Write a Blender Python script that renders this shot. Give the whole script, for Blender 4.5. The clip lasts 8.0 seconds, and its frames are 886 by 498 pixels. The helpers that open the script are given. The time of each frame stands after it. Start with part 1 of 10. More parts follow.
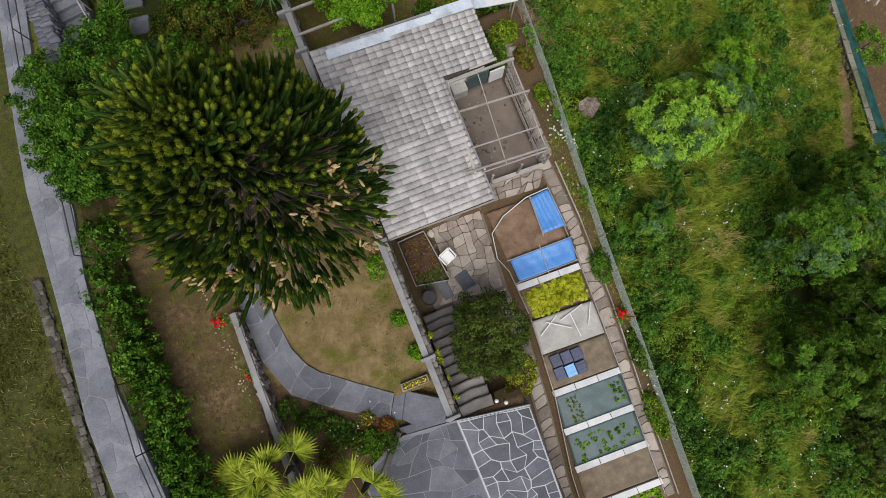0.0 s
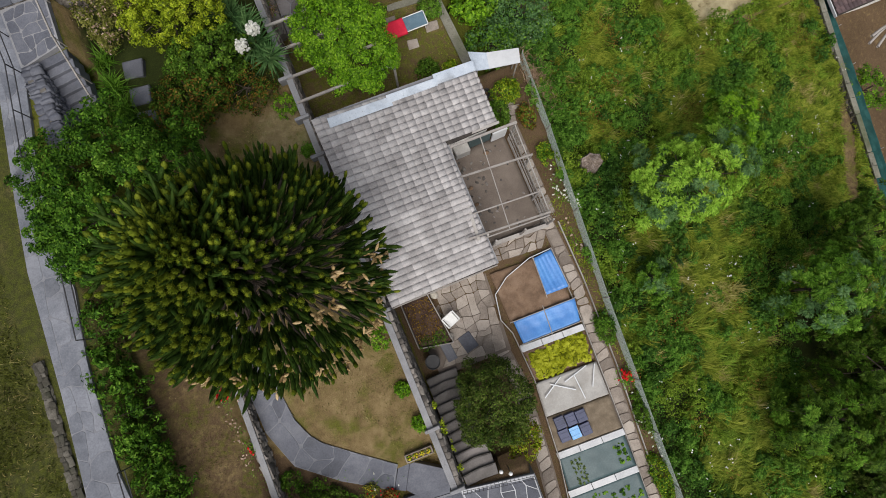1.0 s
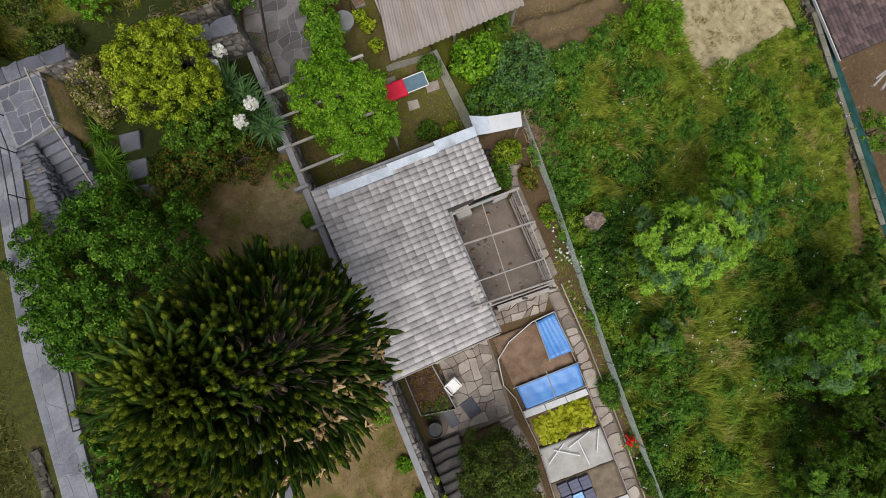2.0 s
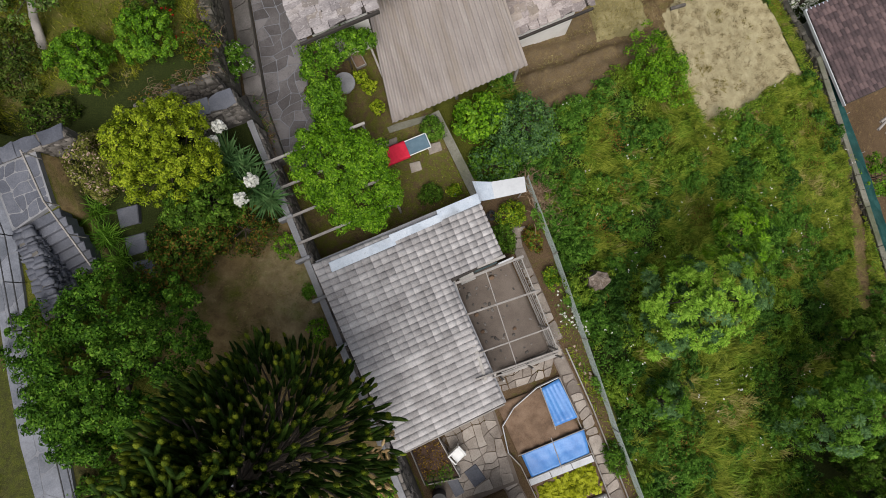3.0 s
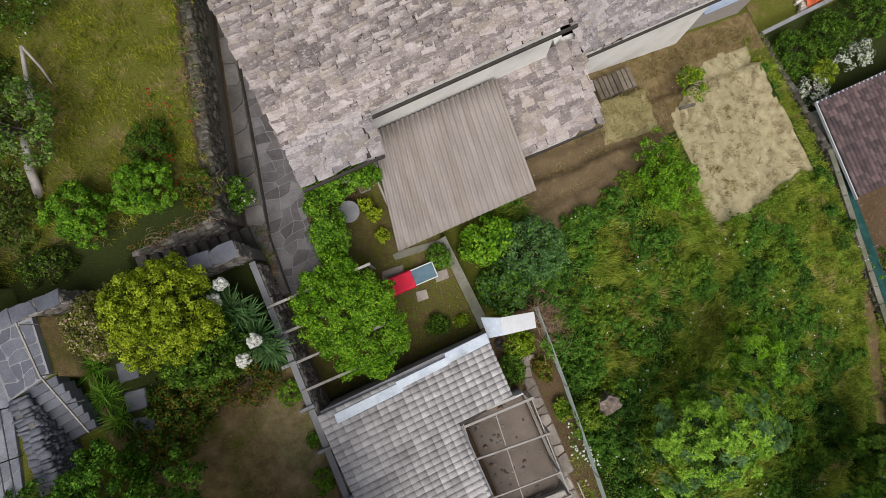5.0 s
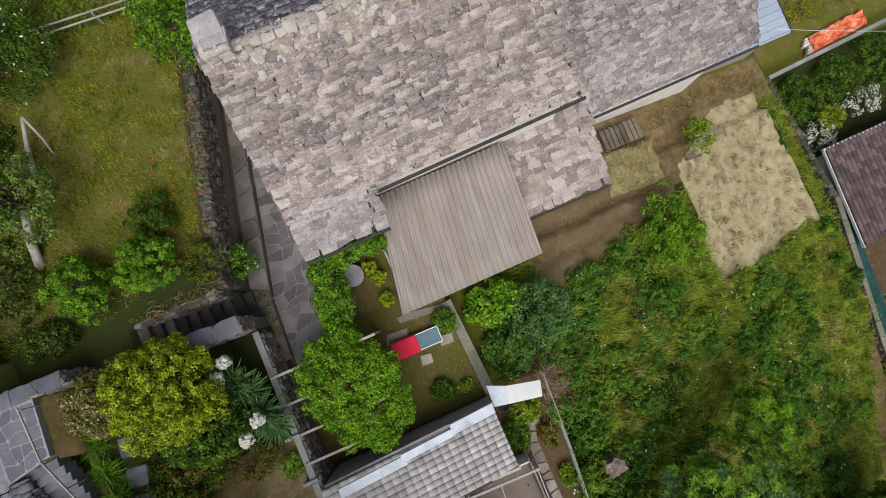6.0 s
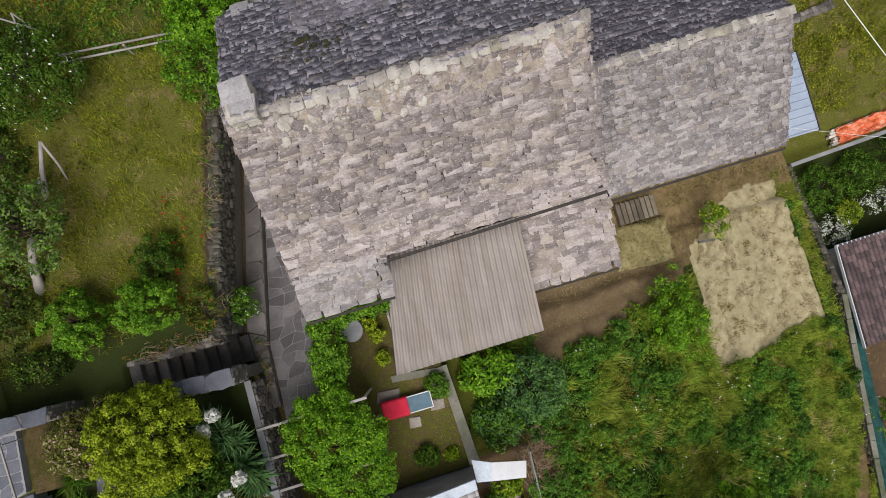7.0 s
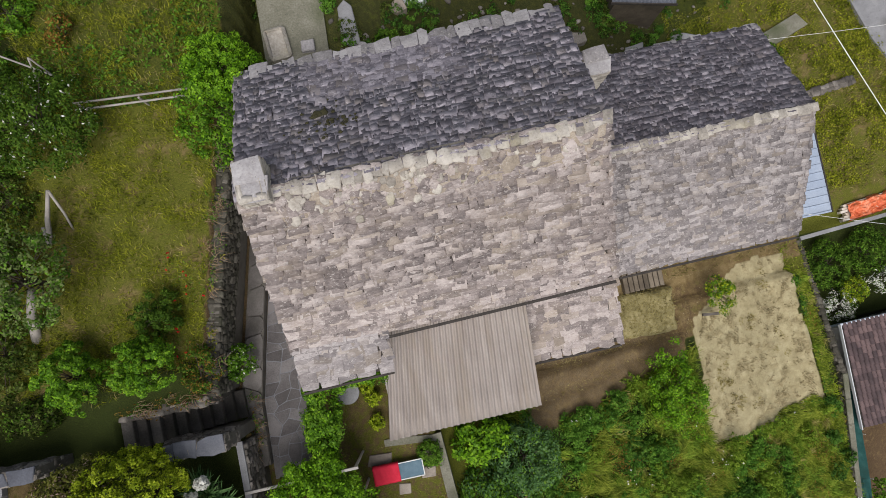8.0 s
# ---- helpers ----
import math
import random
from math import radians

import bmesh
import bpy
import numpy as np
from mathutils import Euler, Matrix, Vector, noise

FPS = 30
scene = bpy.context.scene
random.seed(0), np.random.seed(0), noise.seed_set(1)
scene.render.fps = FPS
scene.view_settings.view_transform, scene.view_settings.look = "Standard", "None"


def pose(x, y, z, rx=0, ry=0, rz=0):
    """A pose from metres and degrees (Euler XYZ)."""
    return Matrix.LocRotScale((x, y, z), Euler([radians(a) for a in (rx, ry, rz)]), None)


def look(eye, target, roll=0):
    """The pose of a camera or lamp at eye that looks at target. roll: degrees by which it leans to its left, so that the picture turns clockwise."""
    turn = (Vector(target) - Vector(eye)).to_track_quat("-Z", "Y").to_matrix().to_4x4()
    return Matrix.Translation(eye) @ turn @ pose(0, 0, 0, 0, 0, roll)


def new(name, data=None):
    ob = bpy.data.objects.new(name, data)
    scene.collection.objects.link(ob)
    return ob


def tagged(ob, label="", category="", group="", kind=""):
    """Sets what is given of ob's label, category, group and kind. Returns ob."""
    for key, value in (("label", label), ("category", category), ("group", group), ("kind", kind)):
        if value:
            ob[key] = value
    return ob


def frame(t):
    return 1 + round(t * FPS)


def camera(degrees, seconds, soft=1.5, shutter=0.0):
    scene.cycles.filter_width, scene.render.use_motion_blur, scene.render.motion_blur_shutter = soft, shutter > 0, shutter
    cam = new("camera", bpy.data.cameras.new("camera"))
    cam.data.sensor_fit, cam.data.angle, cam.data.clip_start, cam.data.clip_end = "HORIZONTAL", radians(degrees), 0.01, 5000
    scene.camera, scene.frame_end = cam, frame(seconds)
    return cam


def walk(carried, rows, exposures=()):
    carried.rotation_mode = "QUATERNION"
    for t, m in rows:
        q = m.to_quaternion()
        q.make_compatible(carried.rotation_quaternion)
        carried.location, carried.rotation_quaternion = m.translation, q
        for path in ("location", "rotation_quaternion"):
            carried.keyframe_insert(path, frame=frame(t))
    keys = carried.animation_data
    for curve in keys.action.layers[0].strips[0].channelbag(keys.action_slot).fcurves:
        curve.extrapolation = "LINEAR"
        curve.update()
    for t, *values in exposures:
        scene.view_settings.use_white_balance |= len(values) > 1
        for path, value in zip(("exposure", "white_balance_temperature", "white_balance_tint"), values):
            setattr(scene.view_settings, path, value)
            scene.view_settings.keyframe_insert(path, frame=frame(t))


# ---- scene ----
cam = camera(73.0, 8.0, soft=0.65)
METRES, EYE, TILT, LEAN, TURN = 20.0, 22.0, -84.5, 0.0, -23.0
ROWS = [
    (0.0, 0.0, 0.0000, 0.0, 0.00, 0.00, -0.0),
    (0.5, -0.0038, 0.0018, 0.0612, 0.03, 0.02, 0.13),
    (1.0, -0.0054, 0.0057, 0.1213, 0.01, 0.01, 0.26),
    (1.5, -0.0066, 0.0123, 0.1832, -0.01, 0.02, 0.4),
    (3.0, -0.0149, 0.0354, 0.3748, -0.11, -0.05, 0.77),
    (3.5, -0.0179, 0.0444, 0.4351, -0.13, -0.01, 0.88),
    (4.0, -0.0205, 0.0519, 0.4986, -0.12, -0.02, 0.97),
    (4.5, -0.0224, 0.0582, 0.5629, -0.13, 0.02, 1.09),
    (6.0, -0.0325, 0.0769, 0.7485, -0.13, -0.09, 0.94),
    (6.5, -0.0382, 0.0812, 0.8109, -0.10, -0.10, -1.92),
    (7.0, -0.0494, 0.0850, 0.8708, -0.11, -0.10, -6.1),
    (7.5, -0.062, 0.0897, 0.9311, -0.13, -0.06, -8.56),
    (8.0, -0.0769, 0.0962, 0.9916, -0.13, 0.00, -10.2),
]
walk(cam, [(t, pose(0, 0, EYE, TILT, LEAN, TURN) @ pose(METRES * x, METRES * y, METRES * z, 90 + pitch, roll, yaw)) for t, x, y, z, yaw, pitch, roll in ROWS],
     exposures=[(0.0, 0.05), (8.0, 0.05)])

# ---- world and sun: a bright overcast evening, light from the south-west ----
SUN_ELEVATION, SUN_AZIMUTH = 60.0, 200.0
world = bpy.data.worlds.new("overcast_sky")
scene.world = world
world.use_nodes = True
wn, wl = world.node_tree.nodes, world.node_tree.links
sky = wn.new("ShaderNodeTexSky")
sky.sky_type = "NISHITA"
sky.sun_disc = False
sky.sun_elevation, sky.sun_rotation = radians(SUN_ELEVATION), radians(SUN_AZIMUTH)
sky.dust_density, sky.air_density = 4.0, 1.0
wn["Background"].inputs["Strength"].default_value = 0.072
cloud = wn.new("ShaderNodeMixRGB")  # thin cloud whitens the sky
cloud.inputs["Fac"].default_value = 0.5
cloud.inputs["Color2"].default_value = (5.0, 5.2, 5.7, 1.0)
wl.new(sky.outputs["Color"], cloud.inputs["Color1"])
wl.new(cloud.outputs["Color"], wn["Background"].inputs["Color"])
sun = new("sun", bpy.data.lights.new("sun", "SUN"))
sun.data.energy, sun.data.angle, sun.data.color = 3.25, radians(45.0), (1.0, 0.965, 0.94)
az, el = radians(SUN_AZIMUTH), radians(SUN_ELEVATION)
sun.matrix_basis = look((60 * math.sin(az) * math.cos(el), 60 * math.cos(az) * math.cos(el), 60 * math.sin(el)), (0, 0, 0))

# ---- building helpers ----
RNG = np.random.default_rng(7)


def np_mesh(name, verts, faces, materials, smooth=False, slots=None):
    """A mesh from arrays: verts (n, 3) and faces (m, 3 or 4)."""
    verts, faces = np.asarray(verts, dtype=np.float64), np.asarray(faces, dtype=np.int32)
    me = bpy.data.meshes.new(name)
    m, k = faces.shape
    me.vertices.add(len(verts))
    me.vertices.foreach_set("co", verts.ravel())
    me.loops.add(m * k)
    me.loops.foreach_set("vertex_index", faces.ravel())
    me.polygons.add(m)
    me.polygons.foreach_set("loop_start", np.arange(0, m * k, k, dtype=np.int32))
    if smooth:
        me.polygons.foreach_set("use_smooth", np.ones(m, dtype=bool))
    for one in materials if isinstance(materials, (list, tuple)) else [materials]:
        me.materials.append(one)
    if slots is not None:
        me.polygons.foreach_set("material_index", np.asarray(slots, dtype=np.int32))
    me.update(calc_edges=True)
    me.validate()
    return me


def empty(name, x=0.0, y=0.0, z=0.0, turn=0.0):
    ob = new(name)
    ob.empty_display_size = 0.2
    ob.matrix_basis = pose(x, y, z, 0, 0, turn)
    return ob


def under(ob, parent, label=""):
    """Makes ob, built in world coordinates, a part of parent."""
    ob.parent = parent
    ob.matrix_parent_inverse = world_of(parent).inverted()
    if label:
        tagged(ob, label)
    return ob


def world_of(ob):
    m = ob.matrix_basis.copy()
    while ob.parent:
        m = ob.parent.matrix_basis @ ob.matrix_parent_inverse @ m if ob.parent else m
        ob = ob.parent
    return m


def part(name, bm, material, parent, label="", smooth=False):
    """One bmesh, in world coordinates, as one mesh object under a thing (or at top level, if parent is None)."""
    me = bpy.data.meshes.new(name)
    bm.normal_update()
    bm.to_mesh(me)
    bm.free()
    if smooth:
        me.polygons.foreach_set("use_smooth", np.ones(len(me.polygons), dtype=bool))
    for one in material if isinstance(material, (list, tuple)) else [material]:
        me.materials.append(one)
    ob = new(name, me)
    if parent is not None:
        under(ob, parent, label)
    elif label:
        tagged(ob, label)
    return ob


def np_part(name, verts, faces, material, parent, label="", smooth=False):
    ob = new(name, np_mesh(name, verts, faces, material, smooth))
    if parent is not None:
        under(ob, parent, label)
    return ob


def box(bm, x0, y0, z0, x1, y1, z1, bevel=0.0, m=None):
    """A bevelled block between two corners, added to bm."""
    size = Vector((x1 - x0, y1 - y0, z1 - z0))
    at = Vector(((x0 + x1) / 2, (y0 + y1) / 2, (z0 + z1) / 2))
    t = (m or Matrix()) @ Matrix.LocRotScale(at, None, size)
    made = bmesh.ops.create_cube(bm, size=1.0, matrix=t)
    if bevel:
        edges = {e for v in made["verts"] for e in v.link_edges}
        bmesh.ops.bevel(bm, geom=list(edges), offset=bevel, segments=1, affect="EDGES", profile=0.7)
    return bm


def slab(bm, corners, z0, z1):
    """An upright prism over a polygon given by (x, y) corners; z1 a height or one per corner."""
    tops = z1 if isinstance(z1, (list, tuple)) else [z1] * len(corners)
    low = z0 if isinstance(z0, (list, tuple)) else [z0] * len(corners)
    a = [bm.verts.new((x, y, z)) for (x, y), z in zip(corners, low)]
    b = [bm.verts.new((x, y, z)) for (x, y), z in zip(corners, tops)]
    n = len(corners)
    faces = [bm.faces.new(b), bm.faces.new(a[::-1])]
    for i in range(n):
        faces.append(bm.faces.new((a[i], a[(i + 1) % n], b[(i + 1) % n], b[i])))
    bmesh.ops.recalc_face_normals(bm, faces=faces)
    return faces


def bar(bm, a, b, r, sides=6, r2=None):
    """A round or many-sided bar from a to b."""
    a, b = Vector(a), Vector(b)
    d = b - a
    m = Matrix.Translation((a + b) / 2) @ d.to_track_quat("Z", "Y").to_matrix().to_4x4()
    bmesh.ops.create_cone(bm, cap_ends=True, segments=sides, radius1=r, radius2=r if r2 is None else r2, depth=d.length, matrix=m)
    return bm


def plank(bm, a, b, wide, thick, bevel=0.006):
    """A sawn beam from a to b."""
    a, b = Vector(a), Vector(b)
    d = b - a
    m = Matrix.Translation((a + b) / 2) @ d.to_track_quat("X", "Z").to_matrix().to_4x4()
    box(bm, -d.length / 2, -wide / 2, -thick / 2, d.length / 2, wide / 2, thick / 2, bevel, m)
    return bm


def wiggle(x, y, scale, seed=0.0):
    return noise.noise((x * scale + seed, y * scale - seed, seed * 0.37))


# ---- materials ----
def shade(name, colours, scale=3.0, fine=40.0, rough=0.85, bump=0.3, island=0.0, objects=0.0, metal=0.0, stretch=(1, 1, 1), stain=0.0, stain_colour=(0.05, 0.05, 0.045), leaf=0.0, spec=0.5, low=0.3, high=0.75, fleck=0.0, fleck_colour=(0.5, 0.47, 0.44), fleck_scale=14.0, pit=0.0, odd=0.0, odd_colour=(0.4, 0.32, 0.22)):
    """A procedural surface: three colours mixed by noise at two scales, with variation per piece, stains and fine relief."""
    mat = bpy.data.materials.new(name)
    mat.use_nodes = True
    nt = mat.node_tree
    n, l = nt.nodes, nt.links
    b = n["Principled BSDF"]
    b.inputs["Roughness"].default_value = rough
    b.inputs["Metallic"].default_value = metal
    b.inputs["Specular IOR Level"].default_value = spec
    tc = n.new("ShaderNodeNewGeometry")
    mp = n.new("ShaderNodeMapping")
    mp.inputs["Scale"].default_value = stretch
    l.new(tc.outputs["Position"], mp.inputs["Vector"])
    big, small = n.new("ShaderNodeTexNoise"), n.new("ShaderNodeTexNoise")
    for t, s, d in ((big, scale, 5.0), (small, fine, 4.0)):
        t.inputs["Scale"].default_value, t.inputs["Detail"].default_value = s, d
        t.inputs["Roughness"].default_value = 0.62
        l.new(mp.outputs["Vector"], t.inputs["Vector"])
    add = n.new("ShaderNodeMath")
    add.operation = "MULTIPLY_ADD"
    add.inputs[1].default_value = 0.45
    l.new(small.outputs["Fac"], add.inputs[0])
    half = n.new("ShaderNodeMath")
    half.operation = "MULTIPLY"
    half.inputs[1].default_value = 0.62
    l.new(big.outputs["Fac"], half.inputs[0])
    l.new(half.outputs[0], add.inputs[2])
    value = add.outputs[0]
    piece = None
    if island or objects or odd:  # one number a piece, whether it is an island or an object of its own
        inf, geo, tell = n.new("ShaderNodeObjectInfo"), n.new("ShaderNodeNewGeometry"), n.new("ShaderNodeTexWhiteNoise")
        both = n.new("ShaderNodeMath")
        both.operation = "MULTIPLY_ADD"
        both.inputs[1].default_value = 7.31
        l.new(geo.outputs["Random Per Island"], both.inputs[0])
        l.new(inf.outputs["Random"], both.inputs[2])
        tell.noise_dimensions = "1D"
        l.new(both.outputs[0], tell.inputs["W"])
        piece = tell
    if island or objects:
        amount = max(island, objects)
        mix = n.new("ShaderNodeMath")
        mix.operation = "MULTIPLY_ADD"
        mix.inputs[1].default_value = amount
        l.new(piece.outputs["Value"], mix.inputs[0])
        sub = n.new("ShaderNodeMath")
        sub.operation = "SUBTRACT"
        sub.inputs[1].default_value = amount / 2
        l.new(value, sub.inputs[0])
        l.new(sub.outputs[0], mix.inputs[2])
        value = mix.outputs[0]
    ramp = n.new("ShaderNodeValToRGB")
    e = ramp.color_ramp.elements
    e[0].position, e[1].position = low, high
    e[0].color, e[1].color = (*colours[0], 1), (*colours[-1], 1)
    for i, c in enumerate(colours[1:-1]):
        e.new(low + (high - low) * (i + 1) / (len(colours) - 1)).color = (*c, 1)
    l.new(value, ramp.inputs["Fac"])
    colour = ramp.outputs["Color"]
    if odd:  # now and then a piece of another stone
        first = n.new("ShaderNodeSeparateColor")
        l.new(piece.outputs["Color"], first.inputs["Color"])
        rare = n.new("ShaderNodeMapRange")
        rare.inputs["From Min"].default_value, rare.inputs["From Max"].default_value = 0.7, 1.0
        rare.inputs["To Max"].default_value = odd
        l.new(first.outputs["Green"], rare.inputs["Value"])
        mo = n.new("ShaderNodeMixRGB")
        mo.inputs["Color2"].default_value = (*odd_colour, 1)
        l.new(rare.outputs["Result"], mo.inputs["Fac"])
        l.new(colour, mo.inputs["Color1"])
        colour = mo.outputs["Color"]
    if stain:
        st = n.new("ShaderNodeTexNoise")
        st.inputs["Scale"].default_value, st.inputs["Detail"].default_value = scale * 0.45, 7.0
        l.new(mp.outputs["Vector"], st.inputs["Vector"])
        sr = n.new("ShaderNodeMapRange")
        sr.inputs["From Min"].default_value, sr.inputs["From Max"].default_value = 0.52, 0.72
        sr.inputs["To Max"].default_value = stain
        l.new(st.outputs["Fac"], sr.inputs["Value"])
        mx = n.new("ShaderNodeMixRGB")
        mx.inputs["Color2"].default_value = (*stain_colour, 1)
        l.new(sr.outputs["Result"], mx.inputs["Fac"])
        l.new(colour, mx.inputs["Color1"])
        colour = mx.outputs["Color"]
    for amount, paint, seed, edge in ((fleck, fleck_colour, 3.1, 0.57), (pit, (0.025, 0.022, 0.022), 8.7, 0.6)):
        if amount:  # lichen flecks and dark pits
            fl = n.new("ShaderNodeTexNoise")
            fl.noise_dimensions = "4D"
            fl.inputs["W"].default_value = seed
            fl.inputs["Scale"].default_value, fl.inputs["Detail"].default_value, fl.inputs["Roughness"].default_value = fleck_scale, 3.0, 0.7
            l.new(mp.outputs["Vector"], fl.inputs["Vector"])
            fr = n.new("ShaderNodeMapRange")
            fr.inputs["From Min"].default_value, fr.inputs["From Max"].default_value = edge, edge + 0.08
            fr.inputs["To Max"].default_value = amount
            l.new(fl.outputs["Fac"], fr.inputs["Value"])
            mf = n.new("ShaderNodeMixRGB")
            mf.inputs["Color2"].default_value = (*paint, 1)
            l.new(fr.outputs["Result"], mf.inputs["Fac"])
            l.new(colour, mf.inputs["Color1"])
            colour = mf.outputs["Color"]
    l.new(colour, b.inputs["Base Color"])
    if bump:
        bp = n.new("ShaderNodeBump")
        bp.inputs["Strength"].default_value, bp.inputs["Distance"].default_value = bump, 0.02
        l.new(add.outputs[0], bp.inputs["Height"])
        l.new(bp.outputs["Normal"], b.inputs["Normal"])
    if leaf:
        tr = n.new("ShaderNodeBsdfTranslucent")
        ms = n.new("ShaderNodeMixShader")
        ms.inputs["Fac"].default_value = leaf
        l.new(colour, tr.inputs["Color"])
        l.new(b.outputs[0], ms.inputs[1])
        l.new(tr.outputs[0], ms.inputs[2])
        l.new(ms.outputs[0], n["Material Output"].inputs["Surface"])
    return mat


def foliage(name, dark, mid, light, rough=0.55):
    dark = tuple(0.6 * c for c in dark)
    return shade(name, (dark, mid, light), scale=1.7, fine=7.0, rough=rough, bump=0.0, island=0.22, leaf=0.25, spec=0.08, low=0.36, high=0.72)


M = {}
M["roof_tile"] = shade("concrete_roof_tile", ((0.25, 0.235, 0.228), (0.42, 0.398, 0.388), (0.58, 0.555, 0.54)), 1.5, 18, 0.85, 0.4, 0.2, 0.22, stain=0.5, stain_colour=(0.2, 0.188, 0.185), pit=0.25)
M["fibre_sheet"] = shade("weathered_fibre_cement", ((0.225, 0.194, 0.176), (0.31, 0.273, 0.25), (0.4, 0.36, 0.332)), 1.2, 25, 0.9, 0.2, stretch=(3, 0.4, 1), stain=0.45, stain_colour=(0.26, 0.21, 0.15))
# South and north slope slate: sunlight and shade are put into the two colours.
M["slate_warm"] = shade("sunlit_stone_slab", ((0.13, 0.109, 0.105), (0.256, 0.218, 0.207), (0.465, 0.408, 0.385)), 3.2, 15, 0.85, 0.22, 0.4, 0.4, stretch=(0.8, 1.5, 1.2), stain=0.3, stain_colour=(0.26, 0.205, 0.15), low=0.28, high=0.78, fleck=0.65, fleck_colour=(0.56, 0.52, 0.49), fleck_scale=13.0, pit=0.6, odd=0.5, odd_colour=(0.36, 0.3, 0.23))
M["slate_cold"] = shade("shaded_stone_slab", ((0.1, 0.091, 0.109), (0.185, 0.17, 0.196), (0.33, 0.305, 0.345)), 3.2, 15, 0.85, 0.22, 0.4, 0.4, stretch=(0.8, 1.5, 1.2), stain=0.3, stain_colour=(0.12, 0.105, 0.11), low=0.3, high=0.76, fleck=0.6, fleck_colour=(0.5, 0.47, 0.5), fleck_scale=8.0, pit=0.6, odd=0.5, odd_colour=(0.2, 0.17, 0.145))
M["ridge_stone"] = shade("pale_ridge_stone", ((0.2, 0.18, 0.155), (0.35, 0.32, 0.28), (0.52, 0.485, 0.43)), 3, 14, 0.85, 0.8, 0.35, 0.35, stain=0.4, stain_colour=(0.37, 0.33, 0.19), pit=0.4)
M["plaster"] = shade("white_render", ((0.62, 0.6, 0.56), (0.74, 0.72, 0.68), (0.8, 0.79, 0.76)), 1.2, 20, 0.9, 0.15, stain=0.4, stain_colour=(0.4, 0.38, 0.34))
M["rubble"] = shade("rubble_stone", ((0.06, 0.053, 0.047), (0.13, 0.115, 0.1), (0.26, 0.235, 0.21)), 2.5, 25, 0.9, 0.5, 0.4, 0.35, stain=0.35, stain_colour=(0.08, 0.08, 0.06))
M["mortar"] = shade("old_mortar", ((0.07, 0.063, 0.053), (0.12, 0.11, 0.095), (0.19, 0.175, 0.155)), 3, 40, 0.95, 0.4)
M["gneiss"] = shade("grey_gneiss_slab", ((0.062, 0.066, 0.081), (0.106, 0.112, 0.136), (0.172, 0.178, 0.203)), 1.6, 20, 0.75, 0.3, 0.15, 0.22, stain=0.3, stain_colour=(0.09, 0.09, 0.09), pit=0.15)
M["gneiss_warm"] = shade("brown_field_stone", ((0.15, 0.124, 0.102), (0.265, 0.225, 0.188), (0.4, 0.35, 0.3)), 2.0, 22, 0.85, 0.45, 0.2, 0.35, stain=0.3, stain_colour=(0.14, 0.115, 0.09), pit=0.3)
M["mossy_rubble"] = shade("mossy_rubble", ((0.028, 0.026, 0.018), (0.068, 0.062, 0.048), (0.15, 0.138, 0.115)), 4, 20, 0.95, 0.8, 0.35, 0.35, stain=0.4, stain_colour=(0.03, 0.04, 0.012))
M["gneiss_path"] = shade("pale_path_slab", ((0.085, 0.092, 0.11), (0.15, 0.16, 0.185), (0.235, 0.245, 0.275)), 1.6, 20, 0.75, 0.3, 0.15, 0.22, stain=0.3, stain_colour=(0.11, 0.11, 0.115), pit=0.15)
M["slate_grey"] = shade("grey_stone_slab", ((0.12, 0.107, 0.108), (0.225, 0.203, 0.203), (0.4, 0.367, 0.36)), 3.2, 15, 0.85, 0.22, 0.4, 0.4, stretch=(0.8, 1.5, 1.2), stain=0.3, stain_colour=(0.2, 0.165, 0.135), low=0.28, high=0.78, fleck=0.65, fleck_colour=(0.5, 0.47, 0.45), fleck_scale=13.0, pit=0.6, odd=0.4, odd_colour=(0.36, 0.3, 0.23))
M["joint_mid"] = shade("grey_joint", ((0.13, 0.135, 0.15), (0.19, 0.195, 0.215), (0.25, 0.255, 0.27)), 3, 40, 0.9, 0.2)
M["joint_pale"] = shade("pale_joint", ((0.33, 0.34, 0.36), (0.44, 0.45, 0.47), (0.54, 0.55, 0.56)), 3, 40, 0.9, 0.2)
M["concrete"] = shade("grey_concrete", ((0.16, 0.16, 0.165), (0.24, 0.24, 0.25), (0.33, 0.33, 0.335)), 1.6, 30, 0.85, 0.3, stain=0.5, stain_colour=(0.11, 0.11, 0.1), pit=0.3)
M["timber"] = shade("grey_weathered_timber", ((0.2, 0.18, 0.16), (0.32, 0.295, 0.27), (0.43, 0.41, 0.38)), 2, 30, 0.85, 0.3, stretch=(1, 1, 6), objects=0.25)
M["zinc"] = shade("painted_sheet_metal", ((0.33, 0.39, 0.46), (0.48, 0.54, 0.61), (0.62, 0.67, 0.72)), 2.2, 20, 0.45, 0.05, stain=0.75, stain_colour=(0.24, 0.25, 0.26), pit=0.3)
M["white_sheet"] = shade("white_sheet", ((0.48, 0.5, 0.52), (0.6, 0.62, 0.64), (0.7, 0.71, 0.72)), 1.0, 12, 0.5, 0.05, stain=0.4, stain_colour=(0.4, 0.4, 0.38))
M["soil"] = shade("brown_soil", ((0.085, 0.052, 0.032), (0.175, 0.112, 0.07), (0.27, 0.185, 0.125)), 2.2, 30, 0.95, 0.9, pit=0.35)
M["soil_grey"] = shade("trodden_earth", ((0.1, 0.08, 0.065), (0.155, 0.125, 0.102), (0.21, 0.175, 0.145)), 1.2, 30, 0.95, 0.4)
M["bark"] = shade("rough_bark", ((0.03, 0.023, 0.016), (0.065, 0.05, 0.036), (0.12, 0.095, 0.07)), 3, 30, 0.95, 0.8)
